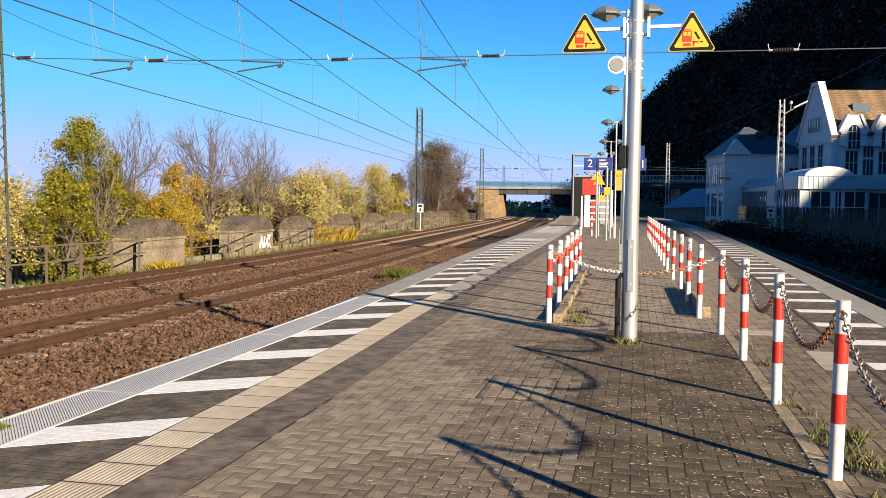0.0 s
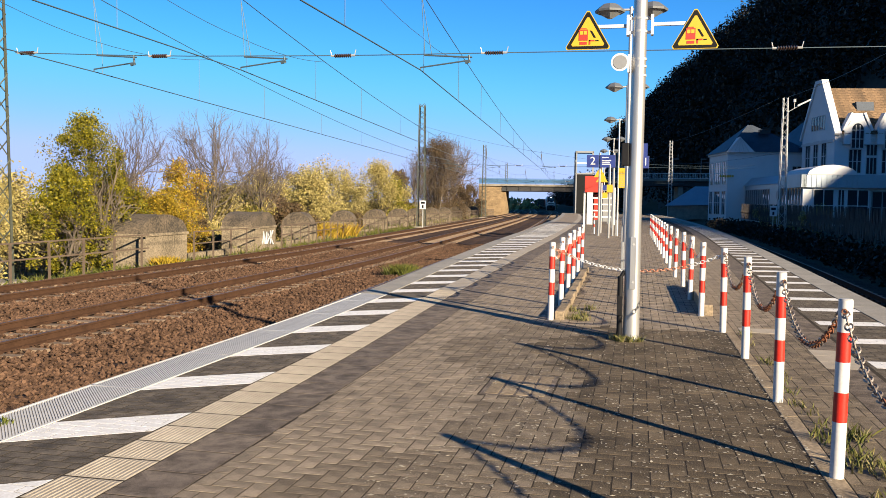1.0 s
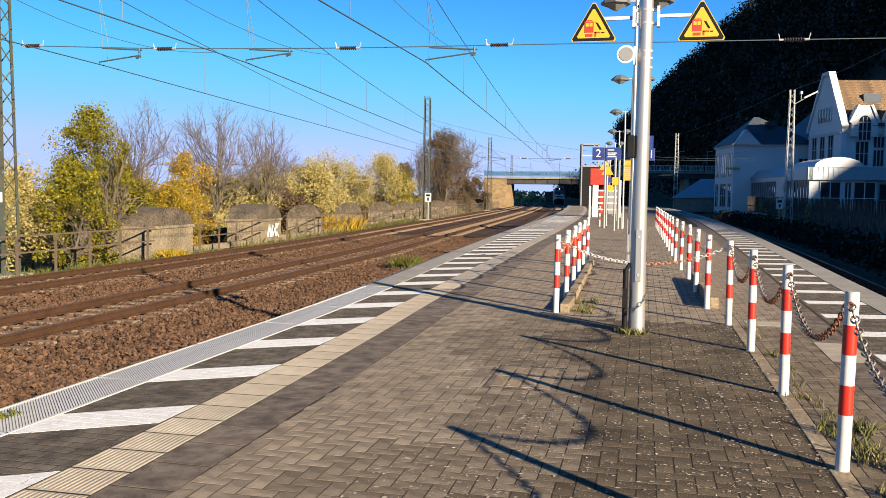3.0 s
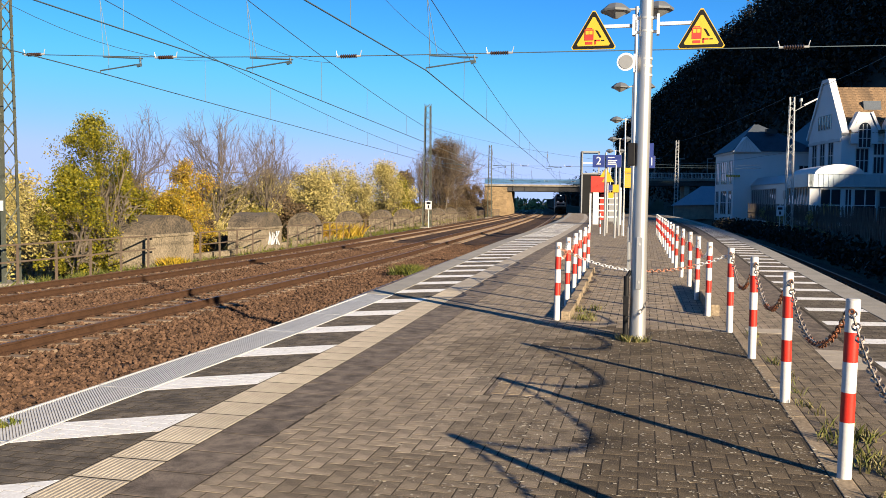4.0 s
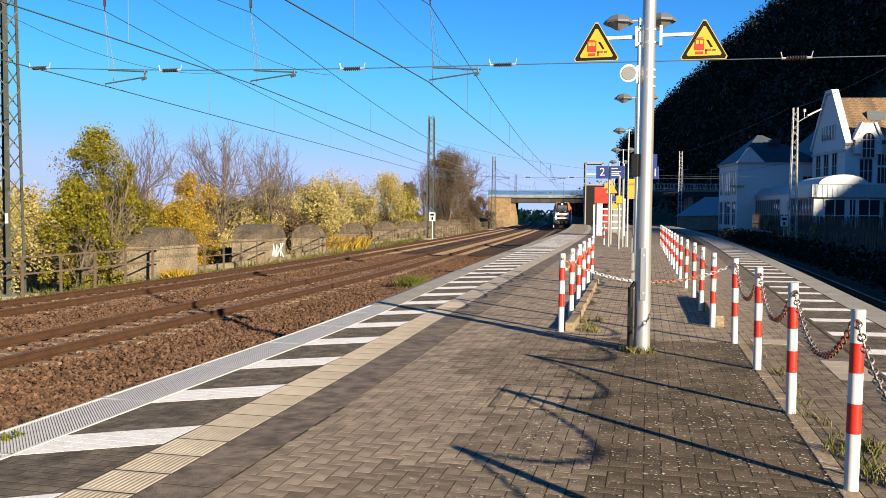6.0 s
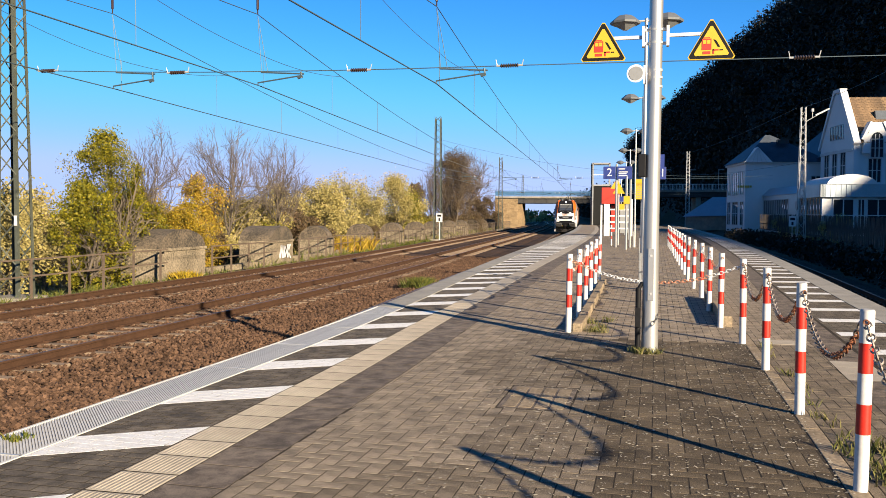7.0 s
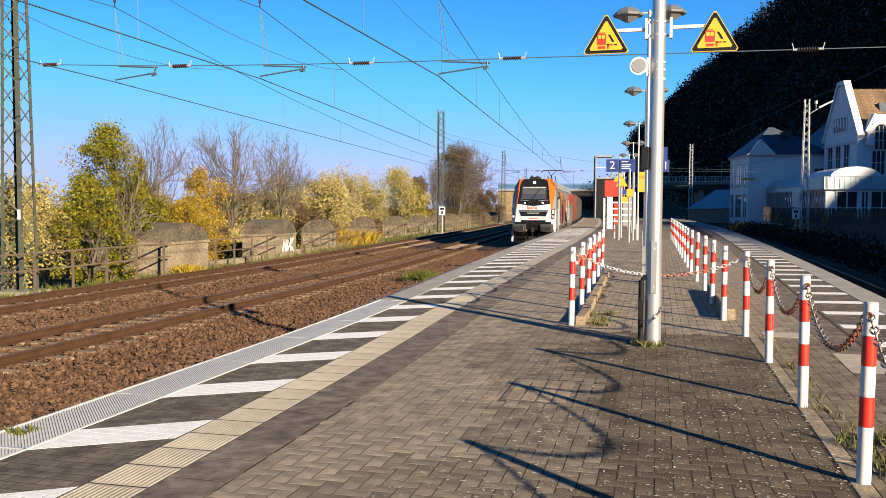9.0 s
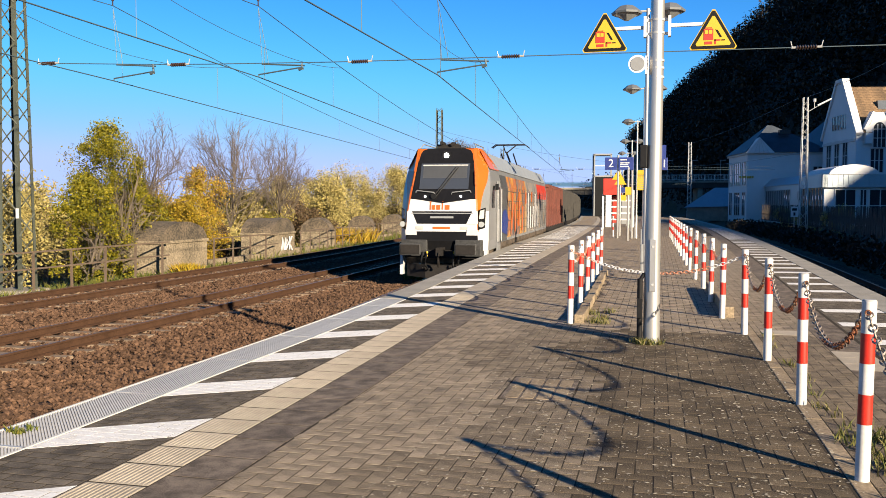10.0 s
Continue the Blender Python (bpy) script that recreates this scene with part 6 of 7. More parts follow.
    leafy_tree(-44, 154, 11, 5, "leaf_brown", "narrow dark autumn tree standing far away beyond the willows", 47, 4000, 0.25, low=0.05)
    rng = np.random.default_rng(8)
    for i in range(26):
        y = 38 + i * 4.4 + rng.uniform(-1, 1)
        x = left_line(y) - rng.uniform(2.5, 7) - y * 0.02
        leaf = ("leaf_willow", "leaf_brown", "leaf_willow", "leaf_green", "leaf_yellow")[i % 5]
        leafy_tree(x, y, rng.uniform(1.9, 3.0), rng.uniform(2.6, 4.2), leaf, "low autumn bush behind the old piers", 60 + i, 2200, 0.09, low=0.0, category="bush", lumps=14, depth=1, stems=1)
    # far thicket and distant woods
    n = 16000
    px = rng.uniform(-230, -38, n)
    py = rng.uniform(40, 420, n)
    z = np.array([ground_z(a, b) for a, b in zip(px, py)]) + rng.random(n) ** 1.5 * 4.2
    v, f = quads(np.stack([px, py, z], 1), rng.uniform(0.4, 1.3, n), rng)
    tagged(new("far_thicket", cloud_mesh("far_thicket", v, f, "leaf_willow")), "pale autumn thicket on the far bank", "thicket", kind="stuff")


build_left_trees()


def build_hill_forest():
    rng = np.random.default_rng(77)
    cs, ss = [], []
    n = 0
    while n < 3000:
        y = rng.uniform(70, 640)
        xr, zr = ridge(y)
        u = rng.uniform(-0.02, 1.12)
        x = xr - zr / 1.05 * (1 - u)
        if y < 190 and x < 45:
            continue
        if x < track_0(min(y, 135)) + 8 and y < 180:
            continue
        if x < track_1(y) + 12:
            continue
        h = rng.uniform(8, 15)
        r = rng.uniform(2.6, 4.8)
        k = 110 if y < 420 else 60
        d = rng.normal(size=(k, 3))
        d /= np.linalg.norm(d, axis=1)[:, None]
        d *= rng.uniform(0.55, 1.1, k)[:, None]
        c = np.array([x, y, ground_z(x, y) + h * 0.6]) + d * np.array([r, r, h * 0.45])
        cs.append(c)
        ss.append(rng.uniform(0.25, 0.72, k))
        n += 1
    # the hill's shade is partly in this leaf colour
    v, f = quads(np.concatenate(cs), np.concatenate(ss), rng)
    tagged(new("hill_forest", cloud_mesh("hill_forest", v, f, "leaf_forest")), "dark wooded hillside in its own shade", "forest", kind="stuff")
    g = Geo()
    xs = [i / 14 for i in range(15)]
    ys = [60 + i * 14 for i in range(42)]
    g.add([(ridge(y)[0] - ridge(y)[1] / 1.05 * (1 - u), y, ground_z(ridge(y)[0] - ridge(y)[1] / 1.05 * (1 - u), y) + 0.6) for y in ys for u in xs],
          [(j * 15 + i, j * 15 + i + 1, (j + 1) * 15 + i + 1, (j + 1) * 15 + i) for j in range(41) for i in range(14)])
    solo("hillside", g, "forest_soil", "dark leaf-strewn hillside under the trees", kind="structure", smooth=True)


build_hill_forest()


def tufts(spots, seed, h, label, mat="grass", n=60, wide=0.012):
    """Blades of grass in clumps."""
    rng = np.random.default_rng(seed)
    v, f = [], []
    for x, y, z, r in spots:
        for _ in range(n):
            a, d = rng.uniform(0, 6.28), r * rng.random() ** 0.7
            b = np.array([x + d * math.cos(a), y + d * math.sin(a), z])
            hh = h * rng.uniform(0.35, 1.1)
            tip = b + np.array([rng.normal(0, 0.45) * hh, rng.normal(0, 0.45) * hh, hh])
            mid = b * 0.5 + tip * 0.5 + np.array([0, 0, 0.12 * hh])
            s = np.array([math.cos(a + 1.3), math.sin(a + 1.3), 0]) * wide
            o = len(v)
            v += [b - s, b + s, mid + s * 0.7, tip, mid - s * 0.7]
            f.append((o, o + 1, o + 2, o + 3, o + 4))
    me = bpy.data.meshes.new("grass_tufts")
    me.from_pydata([tuple(p) for p in v], [], f)
    me.materials.append(M[mat])
    tagged(new("grass_tufts", me), label, "grass", kind="stuff")


def build_weeds():
    r = random.Random(3)
    tufts([(1.22 + r.uniform(0, 0.28), 4.6 + r.uniform(-0.4, 1.6), 0, 0.12) for _ in range(16)], 1, 0.11, "dry grass in the joints beside the kerb", n=24, wide=0.006)
    tufts([(1.2 + r.uniform(0, 0.1), 6.3 + r.uniform(-0.5, 4.4), 0, 0.07) for _ in range(16)], 2, 0.08, "thin grass along the kerb", n=10, wide=0.005)
    tufts([(-0.9 + r.uniform(0, 0.3), 11.1 + r.uniform(0, 1.2), 0, 0.1) for _ in range(9)], 3, 0.1, "weeds at the raised kerb", n=18, wide=0.006)
    tufts([(-0.2 + r.uniform(-0.05, 0.28), 9.58 + r.uniform(-0.05, 0.1), 0, 0.05) for _ in range(8)], 4, 0.08, "moss and weeds round the pole foot", n=26, wide=0.006)
    tufts([(-8.15 + r.uniform(-0.35, 0.35), 29.1 + r.uniform(-0.6, 0.6), -1.16, 0.2) for _ in range(24)], 5, 0.42, "green weeds growing in the ballast", "weed_green", n=60, wide=0.018)
    tufts([(left_line(y) + r.uniform(-0.7, 0.55), y, -1.3, 0.4) for y in [18 + i * 0.45 for i in range(150)]], 6, 0.34, "green weeds along the railing", "weed_green", n=44, wide=0.016)
    tufts([(left_line(y) + r.uniform(-1.5, -0.3), y, -1.2, 0.5) for y in [38 + i * 0.9 for i in range(140)]], 7, 0.5, "dry yellow grass along the old piers", "grass", n=26, wide=0.022)
    # these weeds carry the bank's shade in their leaf colour
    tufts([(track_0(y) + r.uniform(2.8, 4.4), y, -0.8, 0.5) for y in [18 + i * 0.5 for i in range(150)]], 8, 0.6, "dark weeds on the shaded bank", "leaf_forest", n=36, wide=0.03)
    tufts([(left_line(y) + r.uniform(-0.2, 0.7), y, -1.25, 0.3) for y in [29.6 + i * 0.1 for i in range(14)]], 9, 0.45, "yellow-leaved weeds at the foot of the pier", "leaf_yellow", n=50, wide=0.025)
    tufts([(left_line(y) + r.uniform(-1.5, 0.3), y, -1.2, 0.4) for y in [52 + i * 0.25 for i in range(34)]], 10, 1.1, "rust-brown dry stalks beside the track", "leaf_orange", n=40, wide=0.03)
    tufts([(-4.12 + r.uniform(-0.06, 0.06), 4.78 + r.uniform(-0.05, 0.05), 0, 0.05) for _ in range(4)], 11, 0.05, "small green weed in the grating", "weed_green", n=16, wide=0.008)
    rng = np.random.default_rng(5)
    for y in (60, 72, 84):
        leafy_tree(track_0(y) + 5.2, y, 2.0, 2.6, "leaf_willow", "low bush at the fence", int(100 + y), 2500, 0.08, low=0.0, category="bush", lumps=14, depth=1, stems=1)
    # leaf cover over the bank, its deep shade put into the near-black colour
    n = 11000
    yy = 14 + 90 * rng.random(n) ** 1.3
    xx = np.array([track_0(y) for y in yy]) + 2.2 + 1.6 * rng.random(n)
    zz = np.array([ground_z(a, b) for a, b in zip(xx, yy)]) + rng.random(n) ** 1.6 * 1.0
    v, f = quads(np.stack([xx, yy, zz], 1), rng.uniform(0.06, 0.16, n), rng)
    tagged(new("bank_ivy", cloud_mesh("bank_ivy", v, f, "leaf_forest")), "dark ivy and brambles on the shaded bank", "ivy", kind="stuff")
    # moss in the paving joints and fallen leaves
    n = 7000
    p = np.stack([1.1 - 2.6 * rng.random(n) ** 1.3, 3.2 + 7.5 * rng.random(n) ** 1.2, np.full(n, 0.0045)], 1)
    v, f = quads(p, 0.006 + 0.016 * rng.random(n) ** 2.5, rng, flat=0.08)
    tagged(new("fallen_leaves", cloud_mesh("fallen_leaves", v, f, "grit")), "small fallen leaves and pale grit on the paving", "leaf litter", kind="stuff")


build_weeds()


# ---- train ----
def build_loco():
    """Electric locomotive; its front faces -y, the origin lies at rail level under the front."""
    L = 22.8
    t = thing("locomotive", "silver and orange electric freight locomotive with black windscreen mask", "locomotive")
    zs = [0.98, 1.3, 1.6, 1.84, 2.24, 2.62, 2.9, 3.2, 3.55, 3.95, 4.28]
    yf = lambda z: float(np.interp(z, [0.98, 1.3, 1.9, 2.5, 4.28], [0.12, 0.0, 0.0, 0.14, 0.9]))
    wf = lambda z: float(np.interp(z, [0.98, 2.0, 4.28], [1.18, 1.16, 0.98]))
    ws = lambda z: float(np.interp(z, [0.98, 1.3, 3.1, 3.6, 4.28], [1.4, 1.43, 1.43, 1.35, 1.06]))
    ko = lambda z: float(np.interp(z, [1.5, 2.2, 2.8, 3.3, 3.7], [0.04, 0.2, 0.42, 0.85, 1.0]))
    wm = lambda z: wf(z) - float(np.interp(z, [1.3, 2.4, 4.1], [0.0, 0.05, 0.1]))

    def col(i, s, z):
        y, a, b = yf(z), wf(z), ws(z)
        if i == 0:
            return (0, y, z)
        if i == 1:
            return (s * wm(z), y, z)
        if i == 2:
            return (s * a, y + 0.02, z)
        k = ko(z) if i == 3 else 1.0
        if i <= 4:
            return (s * (a + (b - a) * k), y + 0.02 + 0.48 * k, z)
        return (s * b, 2.2, z)
    shell, pillars, mask, white, grill = Geo(), {-1: Geo(), 1: Geo()}, Geo(), Geo(), Geo()
    for z0, z1 in zip(zs[:-1], zs[1:]):
        for s in (-1, 1):
            def quad(g, i, j, dy=0.0):
                p = [col(i, s, z0), col(j, s, z0), col(j, s, z1), col(i, s, z1)]
                g.add([(a, b + dy, c) for a, b, c in p], [(0, 1, 2, 3)])
            quad(mask if z0 >= 2.6 else grill if 1.8 < z0 < 2.2 or z0 < 1.5 else white, 0, 1)
            quad(white if z0 < 1.5 else pillars[s], 1, 2)
            quad(white if z0 < 1.5 else pillars[s], 2, 3)
            quad(white if z0 < 2.2 else shell, 3, 4)
            quad(shell, 4, 5)
    # body behind the cab
    prof = [(1.4, 0.98), (1.43, 1.3), (1.43, 3.1), (1.35, 3.6), (1.06, 4.2), (-1.06, 4.2), (-1.35, 3.6), (-1.43, 3.1), (-1.43, 1.3), (-1.4, 0.98)]
    n = len(prof)
    shell.add([(a, y, z) for y in (2.2, L - 0.4) for a, z in prof], [(j, (j + 1) % n, n + (j + 1) % n, n + j) for j in range(n)] + [tuple(range(n, 2 * n))])
    shell.add([(-1.06, 2.2, 4.2), (1.06, 2.2, 4.2), (0.98, 0.9, 4.28), (-0.98, 0.9, 4.28)], [(0, 1, 2, 3)])
    body = part("body", shell, "loco_silver", t, "silver painted body", smooth=True)
    for s in (-1, 1):
        part("orange_pillar", pillars[s], "loco_orange", t, "orange corner stripe", smooth=True)
    part("front_mask", mask, "loco_black", t, "glossy black front", smooth=True)
    part("front_panel", white, "loco_white", t, "white front panels", smooth=True)
    part("grille", grill, "loco_black", t, "black lower front grille", smooth=True)

    def front(x, z, d=0.012):
        return (x, yf(z) - d, z)

    def panel(x0, z0, x1, z1, d=0.012, thick=0.01, skew=0.0):
        p = [front(x0 + skew, z0, d), front(x1 - skew, z0, d), front(x1, z1, d), front(x0, z1, d)]
        return Geo().prism(p, (0, thick, 0))
    ws_ = part("windscreen", panel(-0.8, 2.95, 0.8, 3.78), "screen", t, "raked dark windscreen")
    part("sun_blind", panel(-0.72, 3.3, 0.72, 3.7, 0.016, 0.003), "blind", ws_, "grey sun blind")
    part("windscreen_rim", panel(-0.74, 3.7, 0.74, 3.74, 0.02, 0.005), "dirt_snow", ws_)
    for x in (0.05, 0.14):
        part("wiper", Geo().cyl(front(x - 0.35, 2.72, 0.05), front(x + 0.3, 3.65, 0.05), 0.015, n=5), "black_paint", t)
    part("wiper_motor", Geo().cyl(front(-0.3, 2.72, 0.09), front(-0.3, 2.72, 0.0), 0.09, n=10), "black_paint", t)
    for s in (-1, 1):
        part("hand_rail", Geo().tube([front(s * 0.9, 2.84, 0.02), front(s * 0.86, 2.9, 0.07), front(s * 0.3, 2.84, 0.07), front(s * 0.27, 2.78, 0.02)], 0.016, 6), "grey_paint", t)
        part("upper_marker_lamp", Geo().cyl(front(s * 0.58, 2.71, 0.03), front(s * 0.58, 2.71, 0.0), 0.035, n=12), "lamp_glow", t, "small lit marker lamp")
        hx = s * 1.2
        c = [(s * 1.18, 0.02, 1.66), (s * 1.36, 0.26, 1.72), (s * 1.37, 0.3, 2.36), (s * 1.22, 0.06, 2.3)]
        hl = part("headlight", Geo().prism([(a, b - 0.04, z) for a, b, z in c], (0, 0.05, 0)), "loco_black", t, "slanted black headlight unit")
        part("daylight_strip", Geo().prism([(s * 1.2, 0.02, 2.0), (s * 1.33, 0.2, 2.02), (s * 1.34, 0.22, 2.3), (s * 1.23, 0.04, 2.26)], (0, -0.03, 0)), "dirt_snow", hl, "pale lamp glass")
        part("lens", Geo().cyl((s * 1.27, 0.0, 1.83), (s * 1.27, 0.12, 1.83), 0.09, n=14), "lamp_glass", hl, "clear lamp lens")
        bf = part("buffer", Geo().box(s * 0.875 - 0.34, -0.62, 0.88, s * 0.875 + 0.34, -0.5, 1.24).cyl((s * 0.875, -0.5, 1.06), (s * 0.875, 0.05, 1.06), 0.12, n=14).box(s * 0.875 - 0.42, -0.1, 0.82, s * 0.875 + 0.42, 0.3, 1.34), "buffer", t, "large dark grey crash buffer", bevel=0.03)
        part("buffer_plate", Geo().box(s * 0.875 - 0.3, -0.64, 0.92, s * 0.875 + 0.3, -0.62, 1.2), "loco_under", bf, "greasy dark plate")
        part("corner_step", Geo().box(s * 1.42 - (0.1 if s > 0 else 0), 0.25, 0.2, s * 1.42 + (0.1 if s < 0 else 0), 0.6, 1.0), "loco_white", t)
        part("hose", Geo().tube([(s * 0.42, -0.1, 0.95), (s * 0.44, -0.28, 0.8), (s * 0.44, -0.32, 0.55), (s * 0.38, -0.2, 0.4), (s * 0.3, -0.05, 0.5)], 0.03, 6).tube([(s * 0.58, -0.1, 0.95), (s * 0.6, -0.25, 0.7), (s * 0.57, -0.2, 0.45), (s * 0.5, -0.05, 0.42)], 0.03, 6), "black_paint", t, "black brake hoses")
        part("hose_tap", Geo().cyl((s * 0.43, -0.16, 0.82), (s * 0.43, -0.16, 0.98), 0.03, n=8), "sign_yellow", t)
        part("lower_lamp", panel(s * 0.72 - 0.12, 1.66, s * 0.72 + 0.12, 1.76, 0.014, 0.01), "dirt_snow", t)
        # cab side: door, window, rail
        part("cab_window", Geo().prism([(s * 1.436, 1.2, 2.35), (s * 1.436, 1.72, 2.35), (s * 1.436, 1.72, 3.08), (s * 1.436, 1.45, 3.08), (s * 1.436, 1.25, 2.8)], (s * 0.01, 0, 0)), "loco_black", t, "dark cab side window")
        part("orange_shoulder", Geo().prism([(s * 1.36, 1.15, 3.62), (s * 1.36, 3.2, 3.62), (s * 1.22, 2.5, 3.95), (s * 1.09, 1.4, 4.22), (s * 1.02, 1.1, 4.27)], (s * 0.012, 0, 0.012)), "loco_orange", t, "orange shoulder above the cab")
        part("step_plate", Geo().box(s * 1.45 - 0.03, 2.35, 0.35, s * 1.45 + 0.03, 2.95, 1.15).box(s * 1.4 - 0.12, 2.35, 0.34, s * 1.4 + 0.08, 2.95, 0.38).box(s * 1.4 - 0.12, 2.35, 0.72, s * 1.4 + 0.08, 2.95, 0.76), "loco_silver", t, "silver cab steps")
        dr = part("cab_door", Geo().box(s * 1.44 - 0.01, 2.3, 1.2, s * 1.44 + 0.01, 3.0, 3.25), "grey_paint", t, "grey cab door", bevel=0.01)
        part("door_window", Geo().box(s * 1.452 - 0.006, 2.45, 2.3, s * 1.452 + 0.006, 2.85, 3.05), "loco_black", dr)
        for y in (2.2, 3.1):
            part("side_rail", Geo().cyl((s * 1.49, y, 1.2), (s * 1.49, y, 3.0), 0.018, n=6), "galv", t)
        part("mirror", Geo().box(s * 1.5 - 0.05, 1.85, 2.95, s * 1.5 + 0.05, 1.95, 3.15), "black_paint", t)
        # coloured livery panels and louvres on the side
        side = [(3.3, 5.0, 1.1, 3.5, "loco_dark"), (5.0, 11.4, 1.25, 3.5, "mural_warm"), (11.4, 17.4, 1.25, 3.5, "mural_pale"), (17.4, 21.9, 1.25, 2.75, "mural_pale"), (16.6, 21.9, 2.75, 3.5, "sign_red")]
        for i, (a, b, c0, c1, mt) in enumerate(side):
            part("livery_panel", Geo().box(s * (1.436 + i * 0.002) - 0.004, a, c0, s * (1.436 + i * 0.002) + 0.004, b, min(c1, 3.1)), mt, t)
            if c1 > 3.1:
                part("livery_panel", Geo().prism([(s * 1.436, a, 3.1), (s * 1.436, b, 3.1), (s * 1.356, b, 3.5), (s * 1.356, a, 3.5)], (s * (0.012 + i * 0.002), 0, 0)), mt, t)
        part("navy_patch", Geo().prism([(s * 1.45, 3.5, 1.5), (s * 1.45, 4.9, 1.35), (s * 1.45, 5.3, 1.9), (s * 1.45, 4.6, 2.3), (s * 1.45, 3.7, 2.2)], (s * 0.006, 0, 0)), "sign_blue", t, "dark blue painted patch")
        for k in range(17):
            y = 5.0 + k * 0.98
            part("louvre", Geo().box(s * 1.455 - 0.006, y, 1.3, s * 1.455 + 0.006, y + 0.03, 3.08), "loco_dark", t)
        for k in range(5):
            part("louvre_bar", Geo().box(s * 1.46 - 0.008, 5.0, 1.5 + k * 0.36, s * 1.46 + 0.004, 21.6, 1.52 + k * 0.36), "loco_dark", t)
        # lettering on the side stands as plain slanting bars
        for y, c0, c1, lean, mt in ((6.0, 1.5, 2.9, 0.3, "loco_orange"), (7.2, 1.4, 2.5, -0.2, "loco_orange"), (8.4, 1.6, 3.0, 0.2, "loco_orange"), (9.6, 1.4, 2.4, 0.25, "loco_orange"), (12.0, 1.4, 3.0, 0.0, "loco_white"),
                                    (13.0, 1.4, 2.4, 0.0, "loco_white"), (14.0, 1.4, 2.4, 0.35, "loco_white"), (15.2, 1.4, 3.0, 0.0, "loco_white"), (16.2, 1.4, 2.4, 0.0, "loco_white"), (11.0, 2.5, 3.0, 0.0, "loco_orange"), (13.6, 2.6, 3.05, 0.0, "loco_orange")):
            part("letter_bar", Geo().prism([(s * 1.464, y, c0), (s * 1.464, y + 0.36, c0), (s * 1.464, y + 0.36 + lean, c1), (s * 1.464, y + lean, c1)], (s * 0.01, 0, 0)), mt, t)
    part("top_lamp", Geo().cyl(front(0, 4.04, 0.03), front(0, 4.04, 0.0), 0.085, n=16), "lamp_glow", t, "lit top headlight")
    part("top_lamp_rim", Geo().cyl(front(0, 4.04, 0.02), front(0, 4.04, -0.01), 0.15, n=18), "black_paint", t)
    for s in (-1, 1):
        part("corner_panel", Geo().prism([front(s * 0.74, 1.0, 0.03), front(s * 1.17, 1.0, 0.03), front(s * 1.17, 1.66, 0.03), front(s * 0.82, 1.66, 0.03)], (0, 0.03, 0)), "loco_white", t, "white lower corner panel")
        part("grille_cheek", Geo().prism([front(s * 0.8, 1.84, 0.02), front(s * 1.13, 1.84, 0.02), front(s * 1.13, 2.24, 0.02), front(s * 0.98, 2.24, 0.02)], (0, 0.02, 0)), "loco_white", t)
        part("roof_slope", Geo().prism([(s * 1.345, 2.4, 3.66), (s * 1.345, L - 0.5, 3.66), (s * 1.09, L - 0.5, 4.18), (s * 1.09, 2.4, 4.18)], (s * 0.012, 0, 0.006)), "loco_roof", t, "grey metal roof slope")
        # dark strip added over the shell's lower edge to stand for the underframe
        part("underframe_strip", Geo().box(s * 1.437 - 0.006, 3.3, 0.97, s * 1.437 + 0.006, L - 0.6, 1.14), "loco_gear", t, "dark strip standing for the underframe")
    for s in (-1, 1):
        part("mask_corner", Geo().prism([front(s * 0.9, 4.26, 0.008), front(s * 0.6, 4.27, 0.008), front(s * 0.78, 4.22, 0.008), front(s * 0.86, 4.1, 0.008), front(s * 0.9, 3.85, 0.008)], (0, 0.006, 0)), "loco_orange", t)
        part("pillar_handle", Geo().tube([front(s * 1.03, 3.05, 0.0), front(s * 1.02, 3.08, 0.06), front(s * 0.98, 3.5, 0.06), front(s * 0.97, 3.53, 0.0)], 0.016, 6), "loco_orange", t)
    part("mask_point", Geo().prism([front(-0.95, 2.63, 0.012), front(0, 2.5, 0.012), front(0.95, 2.63, 0.012)], (0, 0.01, 0)), "loco_black", t)
    # maker's mark and owner's mark as plain bars
    for x, w, z0, z1 in ((-0.4, 0.04, 2.29, 2.55), (-0.33, 0.1, 2.29, 2.44), (-0.19, 0.13, 2.29, 2.44), (-0.01, 0.04, 2.29, 2.55), (0.09, 0.15, 2.29, 2.44)):
        part("owner_mark", panel(x, z0, x + w, z1, 0.014, 0.006), "loco_orange", t)
    part("maker_mark", panel(-0.38, 2.02, 0.38, 2.08, 0.014, 0.006), "grey_paint", t)
    part("number_bar", panel(-0.28, 1.68, 0.28, 1.75, 0.014, 0.006), "loco_orange", t)
    part("grille_bar", panel(-1.0, 2.16, 1.0, 2.19, 0.02, 0.01), "grey_paint", t)
    part("coupling", Geo().box(-0.1, -0.4, 0.85, 0.1, 0.1, 1.1).tube([(0, -0.4, 0.95), (0, -0.5, 0.7), (0, -0.4, 0.5)], 0.04, 6), "loco_under", t, "screw coupling")
    part("head_stock", Geo().box(-1.2, 0.05, 0.75, 1.2, 0.4, 1.0), "loco_under", t)
    part("plough", Geo().prism([(-1.2, 0.35, 0.15), (-0.5, -0.1, 0.13), (0.5, -0.1, 0.13), (1.2, 0.35, 0.15), (1.2, 0.45, 0.15), (-1.2, 0.45, 0.15)], (0, 0, 0.4)), "loco_under", t, "snow plough")
    # running gear
    part("underframe", Geo().box(-1.3, 0.6, 0.55, 1.3, L - 0.6, 1.0).box(-1.25, 8.6, 0.3, 1.25, 14.4, 0.98), "loco_gear", t, "dark equipment cases under the floor")
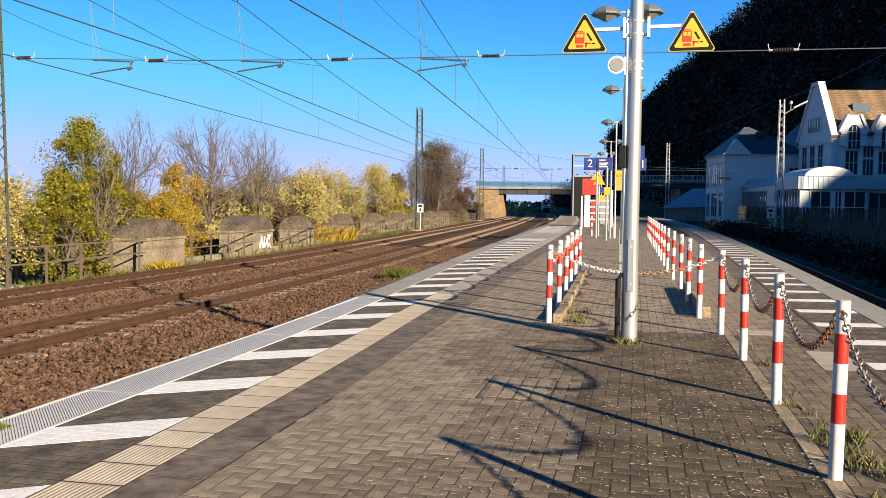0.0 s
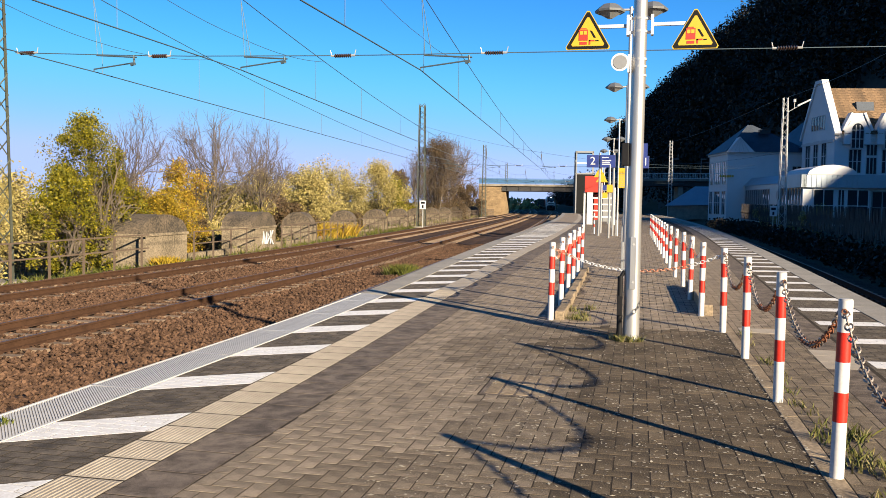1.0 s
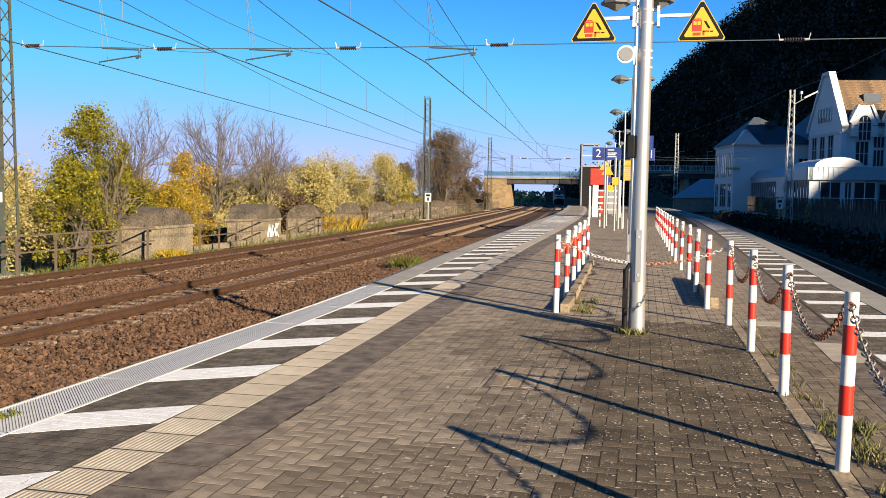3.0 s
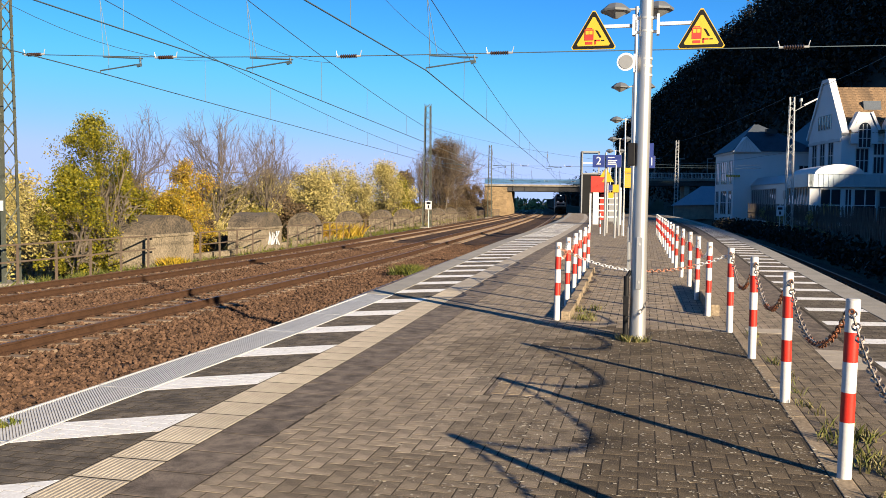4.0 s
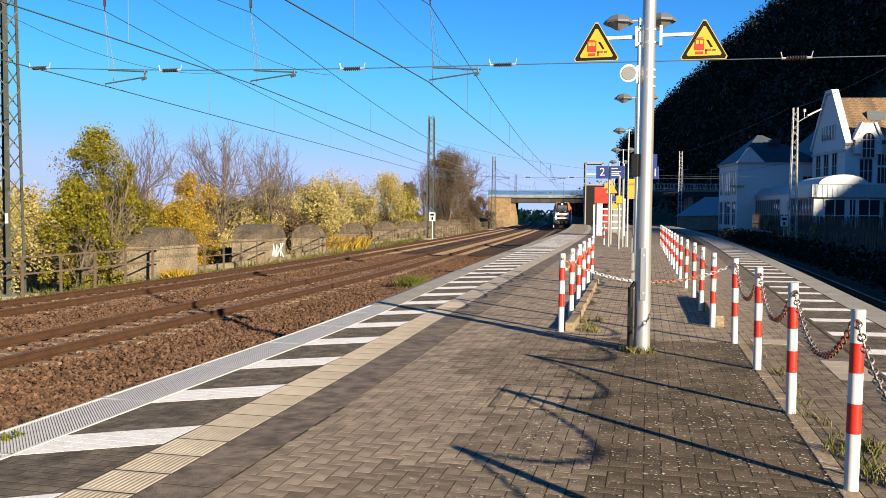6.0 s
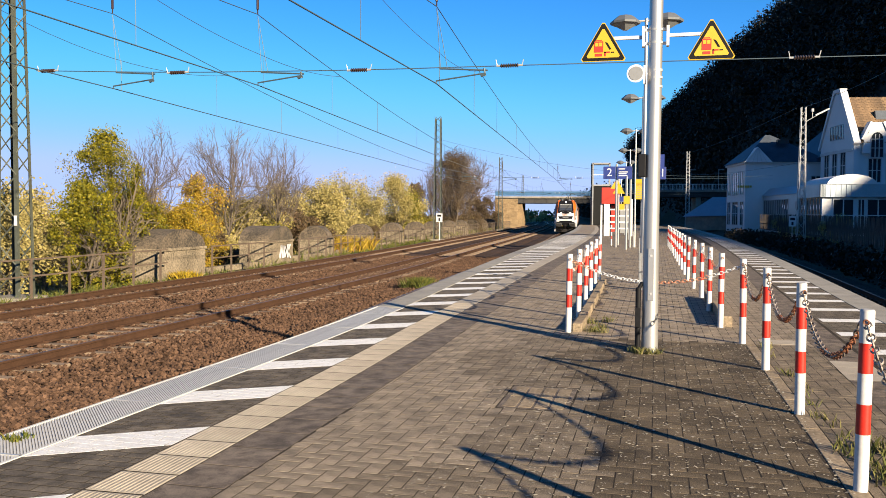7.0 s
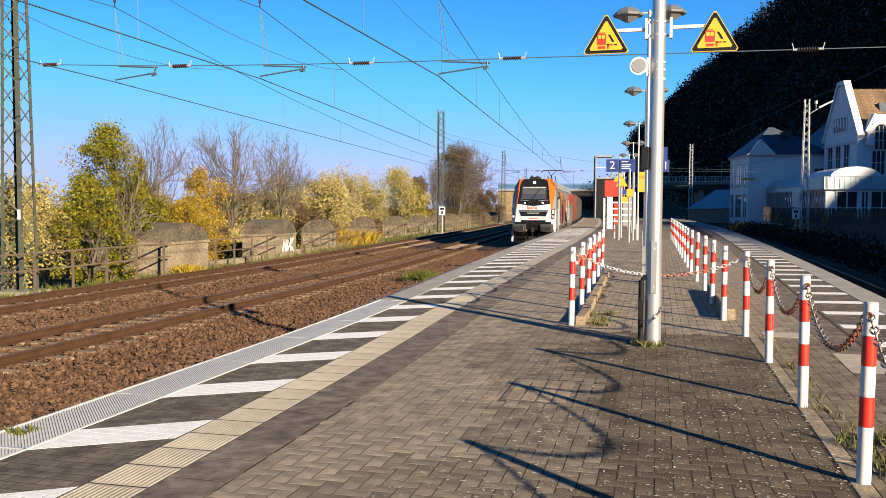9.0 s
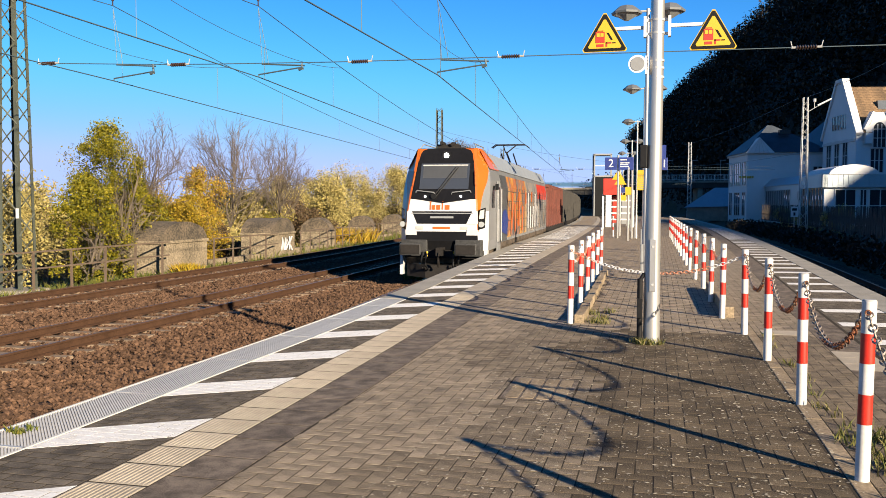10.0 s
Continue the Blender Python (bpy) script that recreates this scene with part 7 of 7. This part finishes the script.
    for y0 in (2.6, 15.6):
        bg = part("bogie", Geo().box(-1.15, y0 - 0.7, 0.5, -0.98, y0 + 5.1, 0.85).box(0.98, y0 - 0.7, 0.5, 1.15, y0 + 5.1, 0.85).box(-1.1, y0 + 1.0, 0.45, 1.1, y0 + 1.3, 0.75), "loco_gear", t)
        for k in range(3):
            for s in (-1, 1):
                part("wheel", Geo().cyl((s * 0.69, y0 + 0.5 + k * 1.75, 0.6), (s * 0.83, y0 + 0.5 + k * 1.75, 0.6), 0.6, n=24), "loco_gear", bg)
                part("axle_box", Geo().box(s * 1.2 - 0.1, y0 + 0.3 + k * 1.75, 0.4, s * 1.2 + 0.1, y0 + 0.72 + k * 1.75, 0.8), "loco_gear", bg, bevel=0.03)
                part("spring", Geo().cyl((s * 1.2, y0 + 1.1 + k * 1.75, 0.4), (s * 1.2, y0 + 1.1 + k * 1.75, 0.85), 0.1, n=10), "concrete", bg)
    # roof
    part("roof_deck", Geo().box(-0.75, 2.6, 4.18, 0.75, L - 1, 4.27), "loco_roof", t)
    for a, b, h in ((3.2, 5.0, 4.42), (6.2, 9.0, 4.42), (9.4, 12.2, 4.44), (12.6, 15.0, 4.42), (18.6, 20.6, 4.42)):
        part("roof_case", Geo().box(-0.6, a, 4.22, 0.6, b, h, top=(0.06, 0.06)), "loco_roof", t)
    part("horn", Geo().box(-0.35, 1.05, 4.2, 0.35, 1.5, 4.42).cyl((-0.2, 0.95, 4.46), (-0.2, 1.4, 4.46), 0.06, n=8).cyl((0.15, 0.95, 4.42), (0.15, 1.4, 4.46), 0.06, n=8), "loco_under", t, "roof horns")
    part("roof_rail", Geo().tube([(-0.95, 1.0, 4.24), (-0.85, 1.2, 4.44), (-0.85, 3.0, 4.44), (-0.85, 3.1, 4.24)], 0.02, 5).tube([(0.95, 1.0, 4.24), (0.85, 1.2, 4.44), (0.85, 3.0, 4.44), (0.85, 3.1, 4.24)], 0.02, 5), "grey_paint", t)
    p = part("pantograph", Geo().cyl((-0.3, 17.6, 4.5), (-0.3, 16.0, 5.0), 0.035, n=6).cyl((0.3, 17.6, 4.5), (0.3, 16.0, 5.0), 0.035, n=6).cyl((0, 17.7, 4.5), (0, 15.7, 5.05), 0.05, n=8).cyl((-0.05, 15.7, 5.05), (-0.35, 17.1, 5.52), 0.03, n=6).cyl((0.05, 15.7, 5.05), (0.35, 17.1, 5.52), 0.03, n=6), "loco_under", t, "raised pantograph")
    part("pan_head", Geo().tube([(-0.95, 17.1, 5.38), (-0.75, 17.1, 5.53), (0.75, 17.1, 5.53), (0.95, 17.1, 5.38)], 0.03, 6).tube([(-0.95, 17.5, 5.38), (-0.75, 17.5, 5.53), (0.75, 17.5, 5.53), (0.95, 17.5, 5.38)], 0.03, 6), "loco_under", p)
    for x in (-0.4, 0.4):
        part("insulator", Geo().cyl((x, 17.2, 4.22), (x, 17.2, 4.5), 0.07, n=10).cyl((x, 17.9, 4.22), (x, 17.9, 4.5), 0.07, n=10), "porcelain", p)
    return t


def build_wagon(mat, label):
    """Bogie box wagon; origin at rail level under its front end."""
    L = 14.0
    t = thing("box_wagon", label, "freight wagon", group="freight wagons")
    part("box", Geo().box(-1.42, 0.6, 1.15, 1.42, L - 0.6, 3.55, top=(0.05, 0.02)), mat, t, bevel=0.03)
    part("top_rim", Geo().box(-1.45, 0.55, 3.5, 1.45, L - 0.55, 3.66), mat, t)
    for s in (-1, 1):
        for k in range(9):
            y = 0.8 + k * (L - 1.7) / 8
            part("rib", Geo().box(s * 1.44 - 0.05, y, 1.15, s * 1.44 + 0.05, y + 0.14, 3.55), mat, t)
        part("side_sill", Geo().box(s * 1.4 - 0.08, 0.4, 0.95, s * 1.4 + 0.08, L - 0.4, 1.2), "loco_under", t)
        for e in (0.0, L):
            part("buffer", Geo().cyl((s * 0.875, e + (0.4 if e == 0 else -0.4), 1.05), (s * 0.875, e, 1.05), 0.2, n=12), "loco_under", t)
    for k in range(5):
        part("end_rib", Geo().box(-1.2 + k * 0.56, 0.52, 1.2, -1.08 + k * 0.56, 0.62, 3.5), mat, t)
    part("underframe", Geo().box(-1.2, 0.4, 0.8, 1.2, L - 0.4, 1.14), "loco_under", t)
    for y0 in (1.6, L - 3.6):
        bg = part("bogie", Geo().box(-1.1, y0, 0.4, -0.95, y0 + 2.0, 0.8).box(0.95, y0, 0.4, 1.1, y0 + 2.0, 0.8), "loco_under", t)
        for k in (0.1, 1.9):
            for s in (-1, 1):
                part("wheel", Geo().cyl((s * 0.69, y0 + k, 0.46), (s * 0.83, y0 + k, 0.46), 0.46, n=20), "loco_under", bg)
    return t


loco = build_loco()
wagons = [build_wagon("wagon_red", "rust-red open box wagon behind the locomotive")]
grey = build_wagon("wagon_grey", "dark grey-brown open box wagon")
wagons.append(grey)
for _ in range(7):
    wagons.append(copy_thing(grey, Matrix()))


def ahead(y, d):
    """The place d metres farther along the platform track than y."""
    while d > 0:
        s = min(d, 1.0)
        y += s * math.cos(heading(track_1, y))
        d -= s
    return y


def seat(y, length):
    """The pose of a vehicle whose front stands at y."""
    b = ahead(y, length)
    xa, xb = track_1(y), track_1(b)
    return pose(xa, y, RAIL, 0, 0, math.degrees(math.atan2(xa - xb, b - y)))


FRONT = [(0.0, 290), (0.5, 278), (1.0, 265.8), (1.5, 253.5), (2.0, 241.2), (2.5, 229), (3.25, 210), (4.0, 191), (4.5, 178.2), (5.0, 165.2), (5.5, 152), (6.25, 131.8), (7.0, 111.3), (7.5, 97.3),
         (8.0, 83.3), (8.5, 68.6), (9.0, 54.5), (9.5, 40.0), (10.0, 26.0)]


def motions():
    walk(loco, [(t, seat(y, 22.0)) for t, y in FRONT])
    for i, w in enumerate(wagons):
        walk(w, [(t, seat(ahead(y, 23.2 + 14.2 * i), 13.5)) for t, y in FRONT])


motions()
